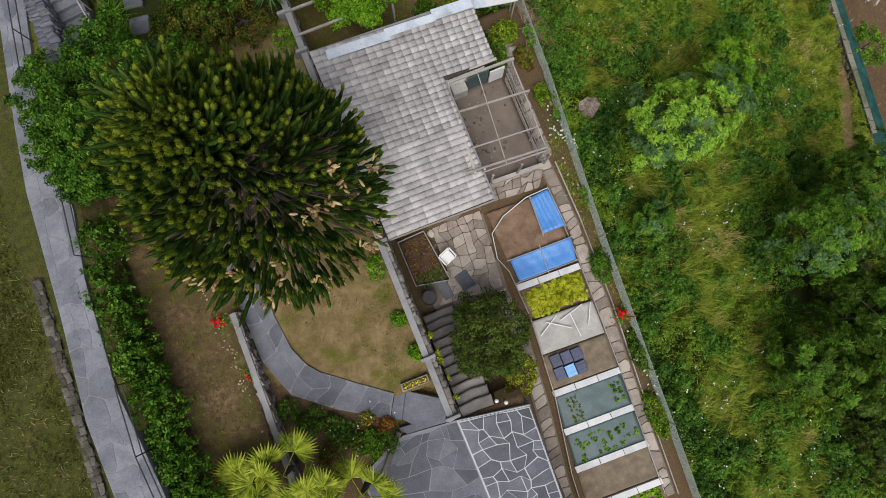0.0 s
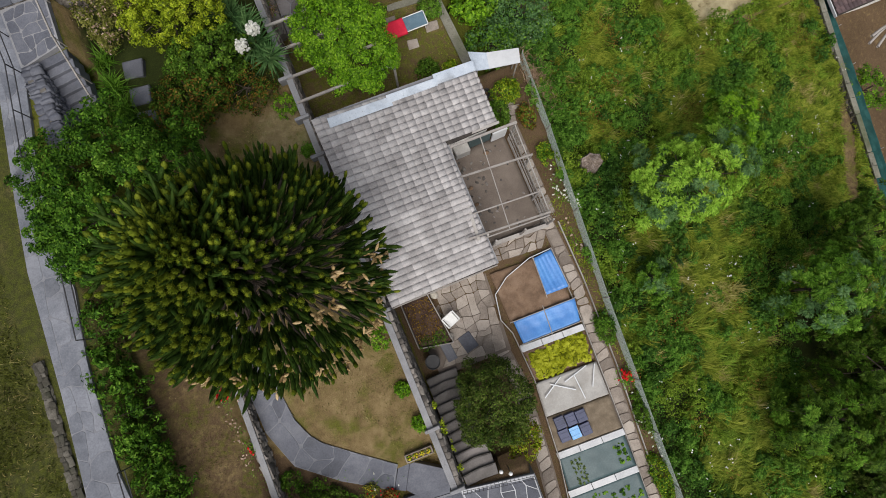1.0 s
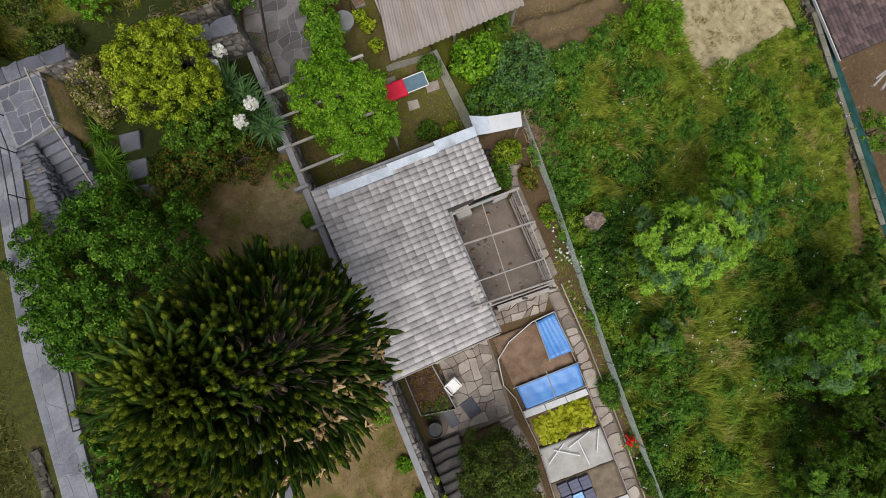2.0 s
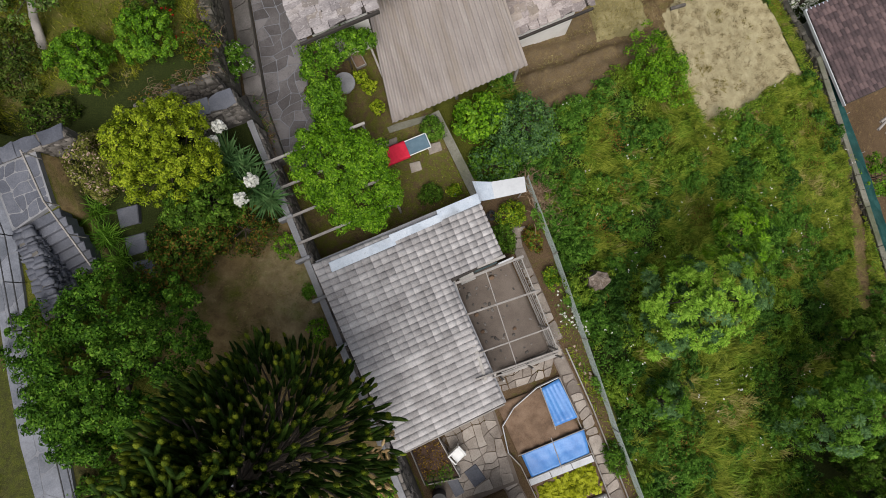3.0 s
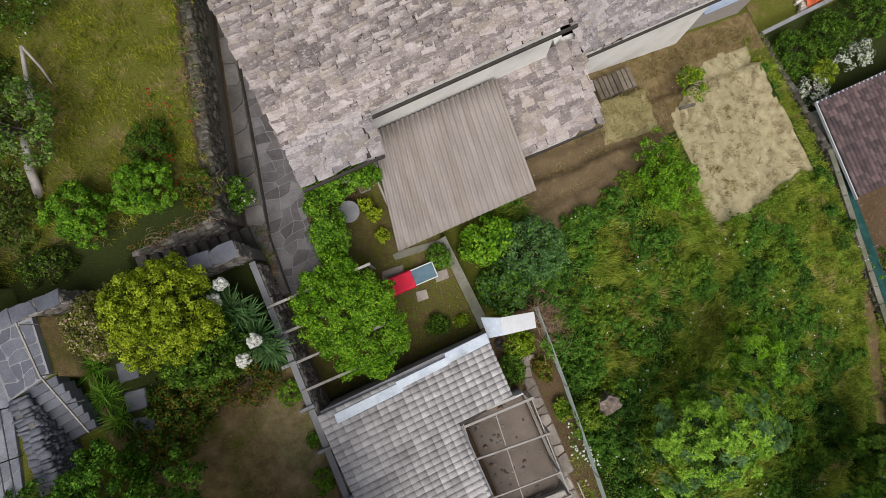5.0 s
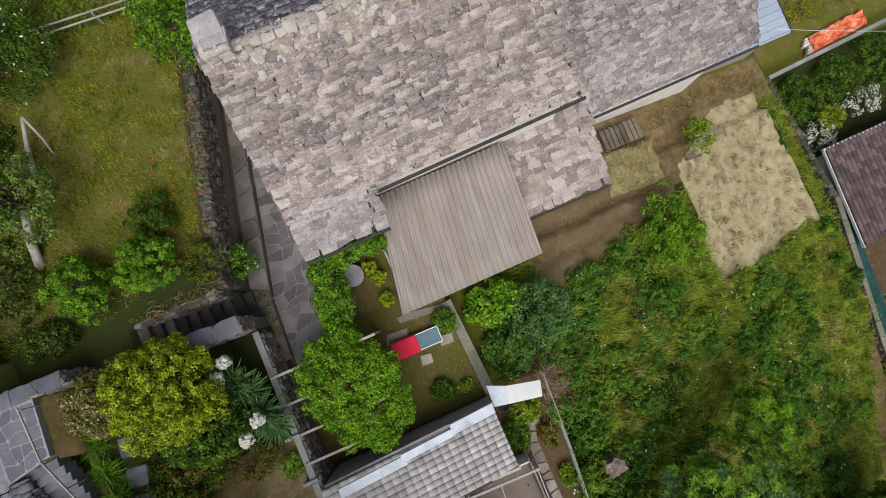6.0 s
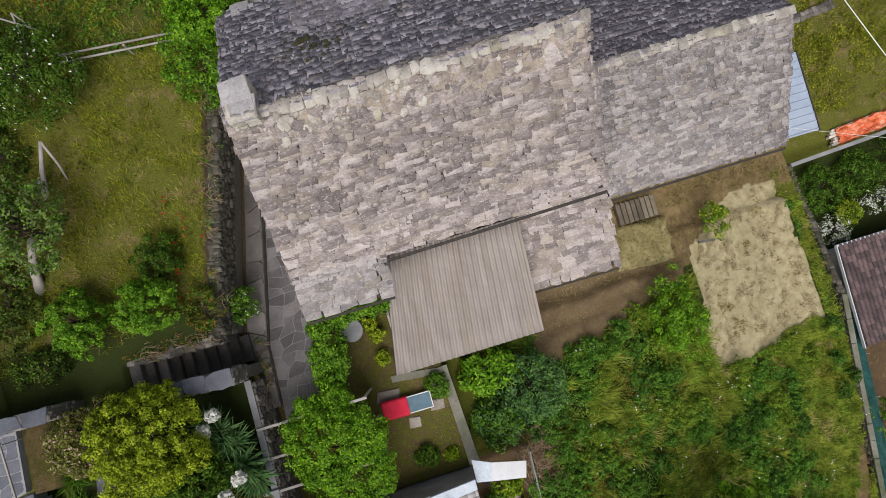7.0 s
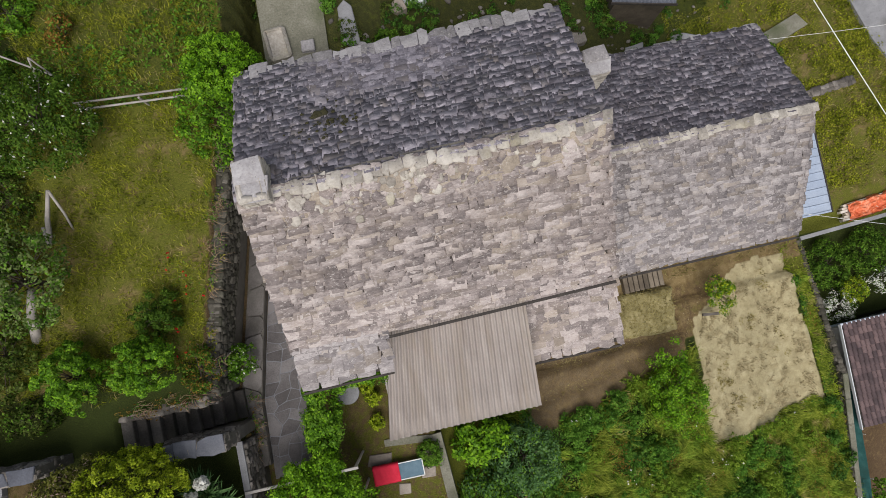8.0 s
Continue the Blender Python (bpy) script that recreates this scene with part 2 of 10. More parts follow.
M["stump"] = shade("weathered_stump", ((0.035, 0.026, 0.02), (0.15, 0.115, 0.09), (0.42, 0.37, 0.33)), 6, 22, 0.95, 0.9, pit=0.5)
M["dead_wood"] = shade("bleached_dead_wood", ((0.22, 0.2, 0.18), (0.34, 0.31, 0.28), (0.45, 0.42, 0.38)), 3, 30, 0.9, 0.6, stretch=(1, 1, 0.3))
M["wire"] = shade("galvanised_wire", ((0.36, 0.42, 0.38), (0.46, 0.52, 0.48), (0.55, 0.61, 0.57)), 3, 30, 0.6, 0.0, metal=0.1)
M["red_tile"] = shade("brown_red_roof_tile", ((0.045, 0.03, 0.032), (0.085, 0.056, 0.058), (0.15, 0.1, 0.098)), 1.5, 25, 0.8, 0.3, 0.35, 0.3)
M["dark_iron"] = shade("dark_painted_iron", ((0.02, 0.02, 0.022), (0.035, 0.035, 0.038), (0.06, 0.06, 0.06)), 4, 40, 0.5, 0.05)
# boarding coloured near-black, so that roof gaps and eaves read as shadow
M["shadow_gap"] = shade("shadow_timber", ((0.02, 0.017, 0.015), (0.04, 0.034, 0.03), (0.07, 0.06, 0.05)), 3, 30, 0.9, 0.2)
# foliage
M["araucaria"] = foliage("araucaria_scales", (0.015, 0.036, 0.006), (0.039, 0.08, 0.013), (0.09, 0.145, 0.023))
M["araucaria_tip"] = foliage("araucaria_young_tip", (0.06, 0.1, 0.008), (0.135, 0.18, 0.015), (0.28, 0.32, 0.03))
M["cone"] = foliage("dry_cone", (0.3, 0.19, 0.07), (0.56, 0.4, 0.19), (0.72, 0.57, 0.33))
M["leaf_dark"] = foliage("dark_green_leaf", (0.02, 0.05, 0.006), (0.058, 0.12, 0.012), (0.14, 0.23, 0.026))
M["leaf_mid"] = foliage("mid_green_leaf", (0.035, 0.1, 0.008), (0.09, 0.21, 0.016), (0.21, 0.36, 0.045))
M["leaf_bright"] = foliage("bright_green_leaf", (0.06, 0.16, 0.005), (0.15, 0.33, 0.012), (0.3, 0.5, 0.035))
M["leaf_yellow"] = foliage("yellow_green_leaf", (0.07, 0.115, 0.006), (0.225, 0.31, 0.013), (0.5, 0.57, 0.045))
M["leaf_blue"] = foliage("blue_green_leaf", (0.035, 0.09, 0.028), (0.09, 0.19, 0.06), (0.18, 0.3, 0.11))
M["leaf_grey"] = foliage("grey_green_leaf", (0.07, 0.11, 0.03), (0.15, 0.21, 0.06), (0.28, 0.35, 0.13))
M["leaf_rust"] = foliage("reddish_leaf", (0.08, 0.045, 0.012), (0.19, 0.115, 0.02), (0.34, 0.22, 0.05))
M["palm"] = foliage("fan_palm_leaf", (0.07, 0.11, 0.012), (0.2, 0.255, 0.02), (0.45, 0.47, 0.06))
M["grass"] = foliage("meadow_grass", (0.085, 0.15, 0.006), (0.23, 0.33, 0.014), (0.46, 0.52, 0.05))
M["leaf_ash"] = foliage("ash_leaf", (0.08, 0.18, 0.014), (0.22, 0.42, 0.036), (0.4, 0.6, 0.085))
M["grass_dull"] = foliage("dull_grass", (0.026, 0.036, 0.005), (0.066, 0.078, 0.012), (0.15, 0.158, 0.03))
M["grass_dry"] = foliage("dry_grass", (0.15, 0.115, 0.04), (0.27, 0.225, 0.08), (0.42, 0.37, 0.17))
M["petal_white"] = foliage("white_petal", (0.6, 0.6, 0.52), (0.75, 0.75, 0.68), (0.82, 0.82, 0.78))
M["petal_red"] = foliage("red_petal", (0.4, 0.008, 0.01), (0.62, 0.015, 0.02), (0.75, 0.05, 0.04))
M["petal_pink"] = foliage("faded_pink_petal", (0.3, 0.19, 0.13), (0.45, 0.32, 0.25), (0.6, 0.48, 0.4))
M["petal_yellow"] = foliage("yellow_petal", (0.6, 0.45, 0.02), (0.75, 0.6, 0.03), (0.82, 0.7, 0.08))
M["crest_mortar"] = shade("tan_bedding_mortar", ((0.17, 0.14, 0.11), (0.29, 0.245, 0.195), (0.42, 0.365, 0.3)), 3, 22, 0.95, 0.8, fleck=0.4, pit=0.5)
M["moss"] = shade("olive_moss", ((0.012, 0.012, 0.006), (0.032, 0.03, 0.01), (0.075, 0.068, 0.022)), 6, 40, 0.95, 0.8)
M["worn_step"] = shade("worn_dark_step_stone", ((0.08, 0.072, 0.066), (0.14, 0.128, 0.12), (0.22, 0.2, 0.19)), 2.0, 20, 0.85, 0.45, 0.2, 0.3, stain=0.4, stain_colour=(0.07, 0.065, 0.05))
M["grass_lawn"] = foliage("rough_lawn_grass", (0.06, 0.085, 0.006), (0.18, 0.21, 0.012), (0.38, 0.38, 0.04))
M["hay"] = foliage("pale_hay", (0.24, 0.195, 0.105), (0.36, 0.3, 0.17), (0.52, 0.45, 0.28))
M["leaf_laurel"] = foliage("olive_laurel_leaf", (0.02, 0.036, 0.006), (0.06, 0.09, 0.015), (0.15, 0.19, 0.04), 0.5)
M["shed_roof"] = shade("blue_grey_sheet_roof", ((0.25, 0.3, 0.39), (0.33, 0.39, 0.49), (0.42, 0.48, 0.57)), 1.2, 20, 0.5, 0.05, stain=0.3, stain_colour=(0.2, 0.22, 0.26))
M["old_plank"] = shade("brown_old_plank", ((0.06, 0.048, 0.034), (0.115, 0.092, 0.066), (0.19, 0.158, 0.118)), 2, 25, 0.9, 0.4, objects=0.3)
M["mossy_concrete"] = shade("mossy_concrete", ((0.085, 0.085, 0.06), (0.165, 0.16, 0.12), (0.28, 0.27, 0.22)), 1.2, 16, 0.9, 0.4, stain=0.85, stain_colour=(0.045, 0.065, 0.012), pit=0.4)
M["turf"] = shade("dry_turf", ((0.13, 0.11, 0.045), (0.25, 0.215, 0.095), (0.4, 0.35, 0.19)), 1.4, 30, 0.95, 0.9)
M["eave_stone"] = shade("grey_eave_stone", ((0.17, 0.16, 0.16), (0.28, 0.265, 0.27), (0.42, 0.405, 0.41)), 2.5, 14, 0.85, 0.6, 0.3, 0.3, fleck=0.5, pit=0.4)
M["slate_sheet"] = shade("dark_blue_grey_sheet", ((0.06, 0.065, 0.085), (0.1, 0.11, 0.14), (0.17, 0.18, 0.22)), 1.2, 20, 0.5, 0.1)
# North slope of the wing: a darker slate copy, shade put into its colour.
M["slate_dark"] = shade("deep_shade_stone_slab", ((0.075, 0.067, 0.082), (0.148, 0.134, 0.157), (0.28, 0.258, 0.29)), 3.2, 15, 0.85, 0.22, 0.4, 0.4, stretch=(0.8, 1.5, 1.2), stain=0.25, stain_colour=(0.09, 0.08, 0.085), low=0.3, high=0.76, fleck=0.6, fleck_colour=(0.44, 0.41, 0.45), fleck_scale=8.0, pit=0.6, odd=0.4, odd_colour=(0.15, 0.125, 0.115))
M["dark_step"] = shade("darker_step_stone", ((0.035, 0.031, 0.027), (0.068, 0.061, 0.054), (0.125, 0.115, 0.105)), 2.0, 20, 0.9, 0.45, 0.2, 0.3, stain=0.5, stain_colour=(0.03, 0.035, 0.015), pit=0.3)
M["gneiss_dark"] = shade("dark_gneiss_slab", ((0.05, 0.054, 0.068), (0.085, 0.091, 0.112), (0.145, 0.152, 0.176)), 1.6, 20, 0.75, 0.3, 0.2, 0.3, stain=0.3, stain_colour=(0.07, 0.07, 0.072), pit=0.2)
M["dark_soil"] = shade("dark_reddish_compost", ((0.028, 0.014, 0.009), (0.065, 0.036, 0.024), (0.13, 0.08, 0.056)), 4, 30, 0.95, 0.9)
M["leaf_olive"] = foliage("olive_leaf", (0.05, 0.06, 0.012), (0.15, 0.16, 0.03), (0.3, 0.3, 0.08))
M["alley_stone"] = shade("brown_grey_alley_stone", ((0.075, 0.067, 0.066), (0.125, 0.114, 0.114), (0.2, 0.186, 0.186)), 2.0, 20, 0.85, 0.4, 0.2, 0.4, stain=0.3, stain_colour=(0.07, 0.062, 0.055), pit=0.3)
M["weed_green"] = foliage("weed_leaf", (0.034, 0.105, 0.011), (0.088, 0.21, 0.022), (0.19, 0.345, 0.048))
M["weed_olive"] = foliage("olive_weed_leaf", (0.06, 0.115, 0.009), (0.145, 0.245, 0.02), (0.3, 0.41, 0.05))
M["weed_dark"] = foliage("dark_weed_leaf", (0.019, 0.06, 0.009), (0.053, 0.135, 0.018), (0.13, 0.245, 0.035))
M["sward"] = foliage("yellow_green_sward", (0.075, 0.12, 0.01), (0.172, 0.232, 0.022), (0.36, 0.4, 0.055))
M["sward_dry"] = foliage("bleached_sward", (0.16, 0.145, 0.035), (0.28, 0.26, 0.07), (0.45, 0.41, 0.15))
M["dry_stalk"] = foliage("withered_stalk", (0.16, 0.1, 0.06), (0.29, 0.2, 0.125), (0.42, 0.31, 0.21))
M["leaf_deep"] = foliage("deep_green_leaf", (0.012, 0.04, 0.004), (0.038, 0.105, 0.008), (0.1, 0.205, 0.018))
# ---- ground: one sheet, terraced down the slope from west to east ----
def lerp(a, b, t):
    return a + (b - a) * np.clip(t, 0.0, 1.0)


def soft(a, b, x):
    t = np.clip((x - a) / (b - a), 0.0, 1.0)
    return t * t * (3 - 2 * t)


def fence_x(y):
    """The wire fence between garden and meadow."""
    return 6.52 + 0.075 * np.maximum(y + 6.0, 0.0) - 0.04 * np.maximum(-6.0 - y, 0.0)


def wall_x(y):
    """The dry stone wall beside the alley, north of the garden."""
    return -1.25 + 0.25 * (y - 17.6)


def heights(x, y):
    x, y = np.asarray(x, dtype=float), np.asarray(y, dtype=float)
    # the hillside under all
    fall = lerp(0.37, 0.29, (y - 4) / 8)
    z = np.where(x > 6, -3.0 - fall * (x - 7.0), -3.0)
    z = np.where((y < 11.5) & (x > 15) & (x <= 25.7 - 0.165 * np.maximum(11.0 - y, 0.0)), np.maximum(z, -8.42), z)
    z = np.where((x > 25.7 - 0.165 * np.maximum(11.0 - y, 0.0)), np.minimum(z, -8.6) - 0.9, z)
    north = y > 24.0
    z = np.where(north & (x > 1.0), lerp(1.1, -8.0, (x - 5.5) / 16.5), z)
    z = np.where((y <= 24.0) & (y > 15.0) & (x > 9), lerp(-3.9, -8.4, (x - 9.5) / 16.5), z)
    z = np.where((y <= 16.6) & (y > 9.7) & (x > 16.9) & (x < 24.2), lerp(-5.6, -7.3, (x - 17.2) / 5.5), z)
    low = (x > 25.6) & (y > 13.4)
    z = np.where(low, lerp(-9.6, -8.0, (y - 18.2) / 5.0), z)
    # kitchen garden
    garden = (x > -1.2) & (x < fence_x(y) + 0.15) & (y < 10.4)
    gz = np.where(y > 1.0, -1.74, -1.74 + 0.078 * (y - 1.0))
    z = np.where(garden, np.maximum(gz, -3.4), z)
    # yard north of the garage
    z = np.where((x > -1.2) & (x < 5.6) & (y >= 10.3) & (y < 19.0), -1.25, z)
    z = np.where((x >= 5.6) & (x < 9.6) & (y >= 10.4) & (y < 19.5), lerp(-1.9, -3.7, (x - 5.6) / 4.0), z)
    # planted slope beside the steps
    z = np.where((x > 0.3) & (x < 2.0) & (y < -0.4) & (y > -4.4), -1.3, z)
    # lawn terrace, with the patio
    z = np.where((x <= -1.05) & (x > -6.9) & (y < 16.5), 0.72, z)
    z = np.where((x <= -3.2) & (x > -7.3) & (y > 8.5) & (y < 16.6), lerp(0.72, 2.0, (-x - 3.2) / 2.6) * soft(8.5, 10.5, y) + 0.72 * (1 - soft(8.5, 10.5, y)), z)
    z = np.where((x <= 1.4) & (x > -5.0) & (y < -3.9), 0.2, z)
    z = np.where((x <= -1.05) & (x > -3.3) & (y < -2.3) & (y > -4.2), 0.2, z)
    # west lawn
    z = np.where((x <= -6.9) & (y < 16.6), lerp(1.35, 2.3, (-x - 6.9) / 2.0), z)
    # upper lawn in the north-west
    z = np.where((x < wall_x(y) - 0.22) & (y >= 16.6), 2.02 + 0.02 * np.clip(y - 17, 0, 12), z)
    z = np.where((x > -4.4) & (x < -0.9) & (y > 16.45) & (y < 17.6), -0.9, z)
    # alley between the upper lawn and the house
    z = np.where((x >= wall_x(y) - 0.22) & (x < 2.4) & (y >= 16.8) & (y < 40), -0.62, z)
    z = np.where((x > -0.75) & (x < 0.8 + 0.1 * (y - 14.5)) & (y >= 13.8) & (y < 17.5), -0.95, z)
    z = np.where((x > wall_x(y) + 0.5) & (x < 3.0) & (y >= 17.0) & (y < 27.8), -0.97, z)
    # village path and the strip beyond it
    z = np.where(x < -9.15 + 0.12 * np.minimum(y - 6.0, 0.0) * (y < 6.0), 3.6, z)
    z = np.where((x < -6.9) & (y > 14.55) & (y < 16.8), 3.5, z)
    z = np.where((x < -8.15) & (y > 11.5) & (y < 16.8), 3.6, z)
    z = np.where((x < -6.8) & (x > -8.15) & (y > 11.8) & (y <= 14.55), 2.2, z)
    z = np.where((x < -8.4) & (y >= 9.0) & (y < 18.0), 3.6, z)
    far = np.maximum(np.maximum(-14 - x, x - 34), np.maximum(-14 - y, y - 38))
    return np.where(far > 0, z + (np.clip(4.0 - 0.3 * x, -24, 14) - z) * soft(0.0, 40.0, far), z)


def covers(x, y):
    """How dry, bare, deep green (painted shade included) and pale the ground is."""
    dry = np.zeros_like(x)
    bare = np.zeros_like(x)
    lush_shade = np.zeros_like(x)
    lawn = (x > -7) & (x < -1) & (y < 16.5)
    dry = np.where(lawn, 0.66, dry)
    # west covers are darkened to stand for shade from hillside and hedge
    dry = np.where((x <= -7) & (x > -9.2) & (y < 8), 0.56, dry)
    dry = np.where(x <= -9.2, 0.3, dry)
    bare = np.where(x <= -9.2, 0.4, bare)
    lush_shade = np.where((x <= -9) & (y < 16), 0.55, lush_shade)
    dry = np.where((y > 17) & (x < 0), 0.3 - 0.15 * soft(26.0, 29.0, y), dry)
    lush_shade = np.where((y > 17) & (x < 1.2), 0.12 + 0.36 * soft(26.5, 28.5, y) + 0.25 * soft(-4.5, -6.0, x), lush_shade)
    bare = np.where((x <= -7) & (x > -9.2) & (y < 8), 0.52, bare)
    bare = np.where(lawn & (y > 8), 0.08, bare)
    bare = np.where(lawn & (x < -3.3) & (y < -0.5 - 0.9 * (x + 6.0)) & (y < 0.5), 0.85, bare)
    bare = np.where((x > -6.9) & (x < -3.4) & (y > 12.0) & (y < 16.6), 0.55, bare)
    bare = np.where((x > -1) & (x < fence_x(y)) & (y < 10.4), 0.75, bare)
    bare = np.where((x > 3.2) & (x < 6.2) & (y < 8) & (y > 3.6), 1.0, bare)
    yard = (x > -1) & (x < 5.6) & (y > 10.3) & (y < 19)
    bare, dry = np.where(yard, 0.45, bare), np.where(yard, 0.3, dry)
    bare = np.where((y > 17) & (x < -0.8) & (y < 18.3), 0.75, bare)
    # the dark cover between shrubs and at the lawn's foot paints their shade
    lush_shade = np.where((x > -6.9) & (x < -1.1) & (y > 12.2) & (y < 16.6), 0.8, lush_shade)
    lush_shade = np.where((x < -1.0) & (y > 16.6) & (y < 19.0), 0.95, lush_shade)
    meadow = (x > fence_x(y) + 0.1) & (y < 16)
    lush_shade = np.where(meadow, 0.85, lush_shade)
    wob = 0.1 * np.sin(1.7 * y + 1.1 * x) + 0.06 * np.sin(4.3 * x - 3.1 * y)
    cut = (x + wob > np.maximum(17.2 + 0.16 * (y - 9.8), 18.1 + 1.7 * (y - 15.6))) & (x + wob < 24.1) & (y + wob > 9.9) & (y + 0.5 * wob < 17.6)
    dry, lush_shade, bare = np.where(cut, 1.0, dry), np.where(cut, 0.0, lush_shade), np.where(cut, 0.0, bare)
    bankside = (x > 16.8) & (x < 21.5) & (y > 14.8) & (y < 17.7) & ~cut
    dry, lush_shade, bare = np.where(bankside, 0.75, dry), np.where(bankside, 0.1, lush_shade), np.where(bankside, 0.45, bare)
    trod = (np.abs(x - 22.8 - 0.42 * y) < 0.5) & (y < 5)
    dry, lush_shade, bare = np.where(trod, 0.8, dry), np.where(trod, 0.0, lush_shade), np.where(trod, 0.45, bare)
    path = (x > 9.3) & (x < 17.2) & (y > 12.5 + 0.2 * (x - 10) + wob) & (y < 19)
    dry, lush_shade, bare = np.where(path, 0.95, dry), np.where(path, 0.0, lush_shade), np.where(path, 0.62, bare)
    strip = (x > 13.4) & (x < 25.5) & (y >= 17.3) & (y < 19.3)
    dry, lush_shade, bare = np.where(strip, 0.85, dry), np.where(strip, 0.0, lush_shade), np.where(strip, 0.25, bare)
    gap = (x > wall_x(y) - 0.35) & (x < 3.0) & (y > 16.6) & (y < 29)
    bare, lush_shade, dry = np.where(gap, 0.9, bare), np.where(gap, 0.4, lush_shade), np.where(gap, 0.5, dry)
    beyond = (x > 25.9 - 0.165 * np.maximum(11.0 - y, 0.0)) & (y < 12.5)
    bare, lush_shade, dry = np.where(beyond, 0.7, bare), np.where(beyond, 0.0, lush_shade), np.where(beyond, 0.9, dry)
    # painted shade on the ground below the crowded young trees
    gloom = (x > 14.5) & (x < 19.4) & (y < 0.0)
    lush_shade = np.where(gloom & ~beyond, 1.0, lush_shade)
    strip2 = (x > 19.5 + 0.3 * np.sin(y)) & (x < 25.6) & (y >= -7.0) & (y < 9.8) & ~beyond
    lush_shade, dry = np.where(strip2, 0.05, lush_shade), np.where(strip2, 0.55, dry)
    # the yard behind the house holds its shadow in this darker cover
    bare = np.where((y > 27) & (x > 1.5) & (x < 24), 0.6, bare)
    lush_shade = np.where((y > 27) & (x > 1.5) & (x < 24), 0.6, lush_shade)
    dry = np.where((y > 19) & (x > 25.5), 0.34, dry)
    bare = np.where((y > 19) & (x > 20.8) & (x < 60), 0.3, bare)
    lush_shade = np.where((x > 25.5) & (y > 12) & (y < 18.2), 0.8, lush_shade)
    # on the lawn, paler colour offsets the monkey puzzle's soft shadow
    pale = np.where(cut, 1.0, np.where(path, 0.34, np.where(strip, 0.16, np.where(lawn, 0.42 * soft(-5.5, -2.2, x) * soft(6.5, 8.5, y) * (1 - soft(11.0, 12.6, y)), 0.0))))
    return dry, bare, lush_shade, pale


def ground_material():
    mat = bpy.data.materials.new("ground_cover")
    mat.use_nodes = True
    n, l = mat.node_tree.nodes, mat.node_tree.links
    b = n["Principled BSDF"]
    b.inputs["Roughness"].default_value = 0.95
    b.inputs["Specular IOR Level"].default_value = 0.2
    tc, at = n.new("ShaderNodeTexCoord"), n.new("ShaderNodeAttribute")
    at.attribute_name = "cover"
    sep = n.new("ShaderNodeSeparateColor")
    l.new(at.outputs["Color"], sep.inputs["Color"])

    def tex(scale, detail=6.0):
        t = n.new("ShaderNodeTexNoise")
        t.inputs["Scale"].default_value, t.inputs["Detail"].default_value, t.inputs["Roughness"].default_value = scale, detail, 0.65
        l.new(tc.outputs["Object"], t.inputs["Vector"])
        return t.outputs["Fac"]

    def ramp(fac, *colours):
        r = n.new("ShaderNodeValToRGB")
        e = r.color_ramp.elements
        e[0].position, e[1].position = 0.32, 0.7
        e[0].color, e[1].color = (*colours[0], 1), (*colours[-1], 1)
        for c in colours[1:-1]:
            e.new(0.5).color = (*c, 1)
        l.new(fac, r.inputs["Fac"])
        return r.outputs["Color"]

    def mask(channel, fac, spread):
        """The cover channel, broken up by noise."""
        a = n.new("ShaderNodeMath")
        a.operation = "MULTIPLY_ADD"
        a.inputs[1].default_value, a.inputs[2].default_value = spread, -spread / 2
        l.new(fac, a.inputs[0])
        c = n.new("ShaderNodeMath")
        c.operation = "ADD"
        l.new(a.outputs[0], c.inputs[0])
        l.new(channel, c.inputs[1])
        m = n.new("ShaderNodeMapRange")
        m.interpolation_type = "SMOOTHSTEP"
        m.inputs["From Min"].default_value, m.inputs["From Max"].default_value = 0.25, 0.75
        l.new(c.outputs[0], m.inputs["Value"])
        return m.outputs["Result"]

    def mix(a, c, fac):
        x = n.new("ShaderNodeMixRGB")
        l.new(fac, x.inputs["Fac"])
        l.new(a, x.inputs["Color1"])
        l.new(c, x.inputs["Color2"])
        return x.outputs["Color"]

    fine, mid, wide = tex(38.0), tex(5.0), tex(1.1)
    green = ramp(fine, (0.038, 0.046, 0.006), (0.1, 0.108, 0.014), (0.2, 0.2, 0.036))
    blotch = n.new("ShaderNodeMath")
    blotch.operation = "MULTIPLY_ADD"
    blotch.inputs[1].default_value = 0.45
    l.new(fine, blotch.inputs[0])
    half = n.new("ShaderNodeMath")
    half.operation = "MULTIPLY"
    half.inputs[1].default_value = 0.55
    l.new(tex(2.3, 7.0), half.inputs[0])
    l.new(half.outputs[0], blotch.inputs[2])
    straw = ramp(blotch.outputs[0], (0.075, 0.05, 0.02), (0.185, 0.132, 0.06), (0.33, 0.25, 0.125))
    earth = ramp(fine, (0.05, 0.031, 0.017), (0.112, 0.072, 0.039), (0.2, 0.138, 0.082))
    pale = ramp(blotch.outputs[0], (0.24, 0.2, 0.108), (0.4, 0.345, 0.2), (0.58, 0.515, 0.33))
    # dark undergrowth colour, which doubles as painted shade
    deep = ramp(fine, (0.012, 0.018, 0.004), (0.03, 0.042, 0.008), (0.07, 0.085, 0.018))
    c = mix(green, straw, mask(sep.outputs["Red"], wide, 1.9))
    c = mix(c, earth, mask(sep.outputs["Green"], mid, 1.6))
    c = mix(c, pale, mask(at.outputs["Alpha"], mid, 0.3))
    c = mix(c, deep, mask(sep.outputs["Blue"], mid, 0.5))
    l.new(c, b.inputs["Base Color"])
    bp = n.new("ShaderNodeBump")
    bp.inputs["Strength"].default_value, bp.inputs["Distance"].default_value = 0.8, 0.04
    l.new(fine, bp.inputs["Height"])
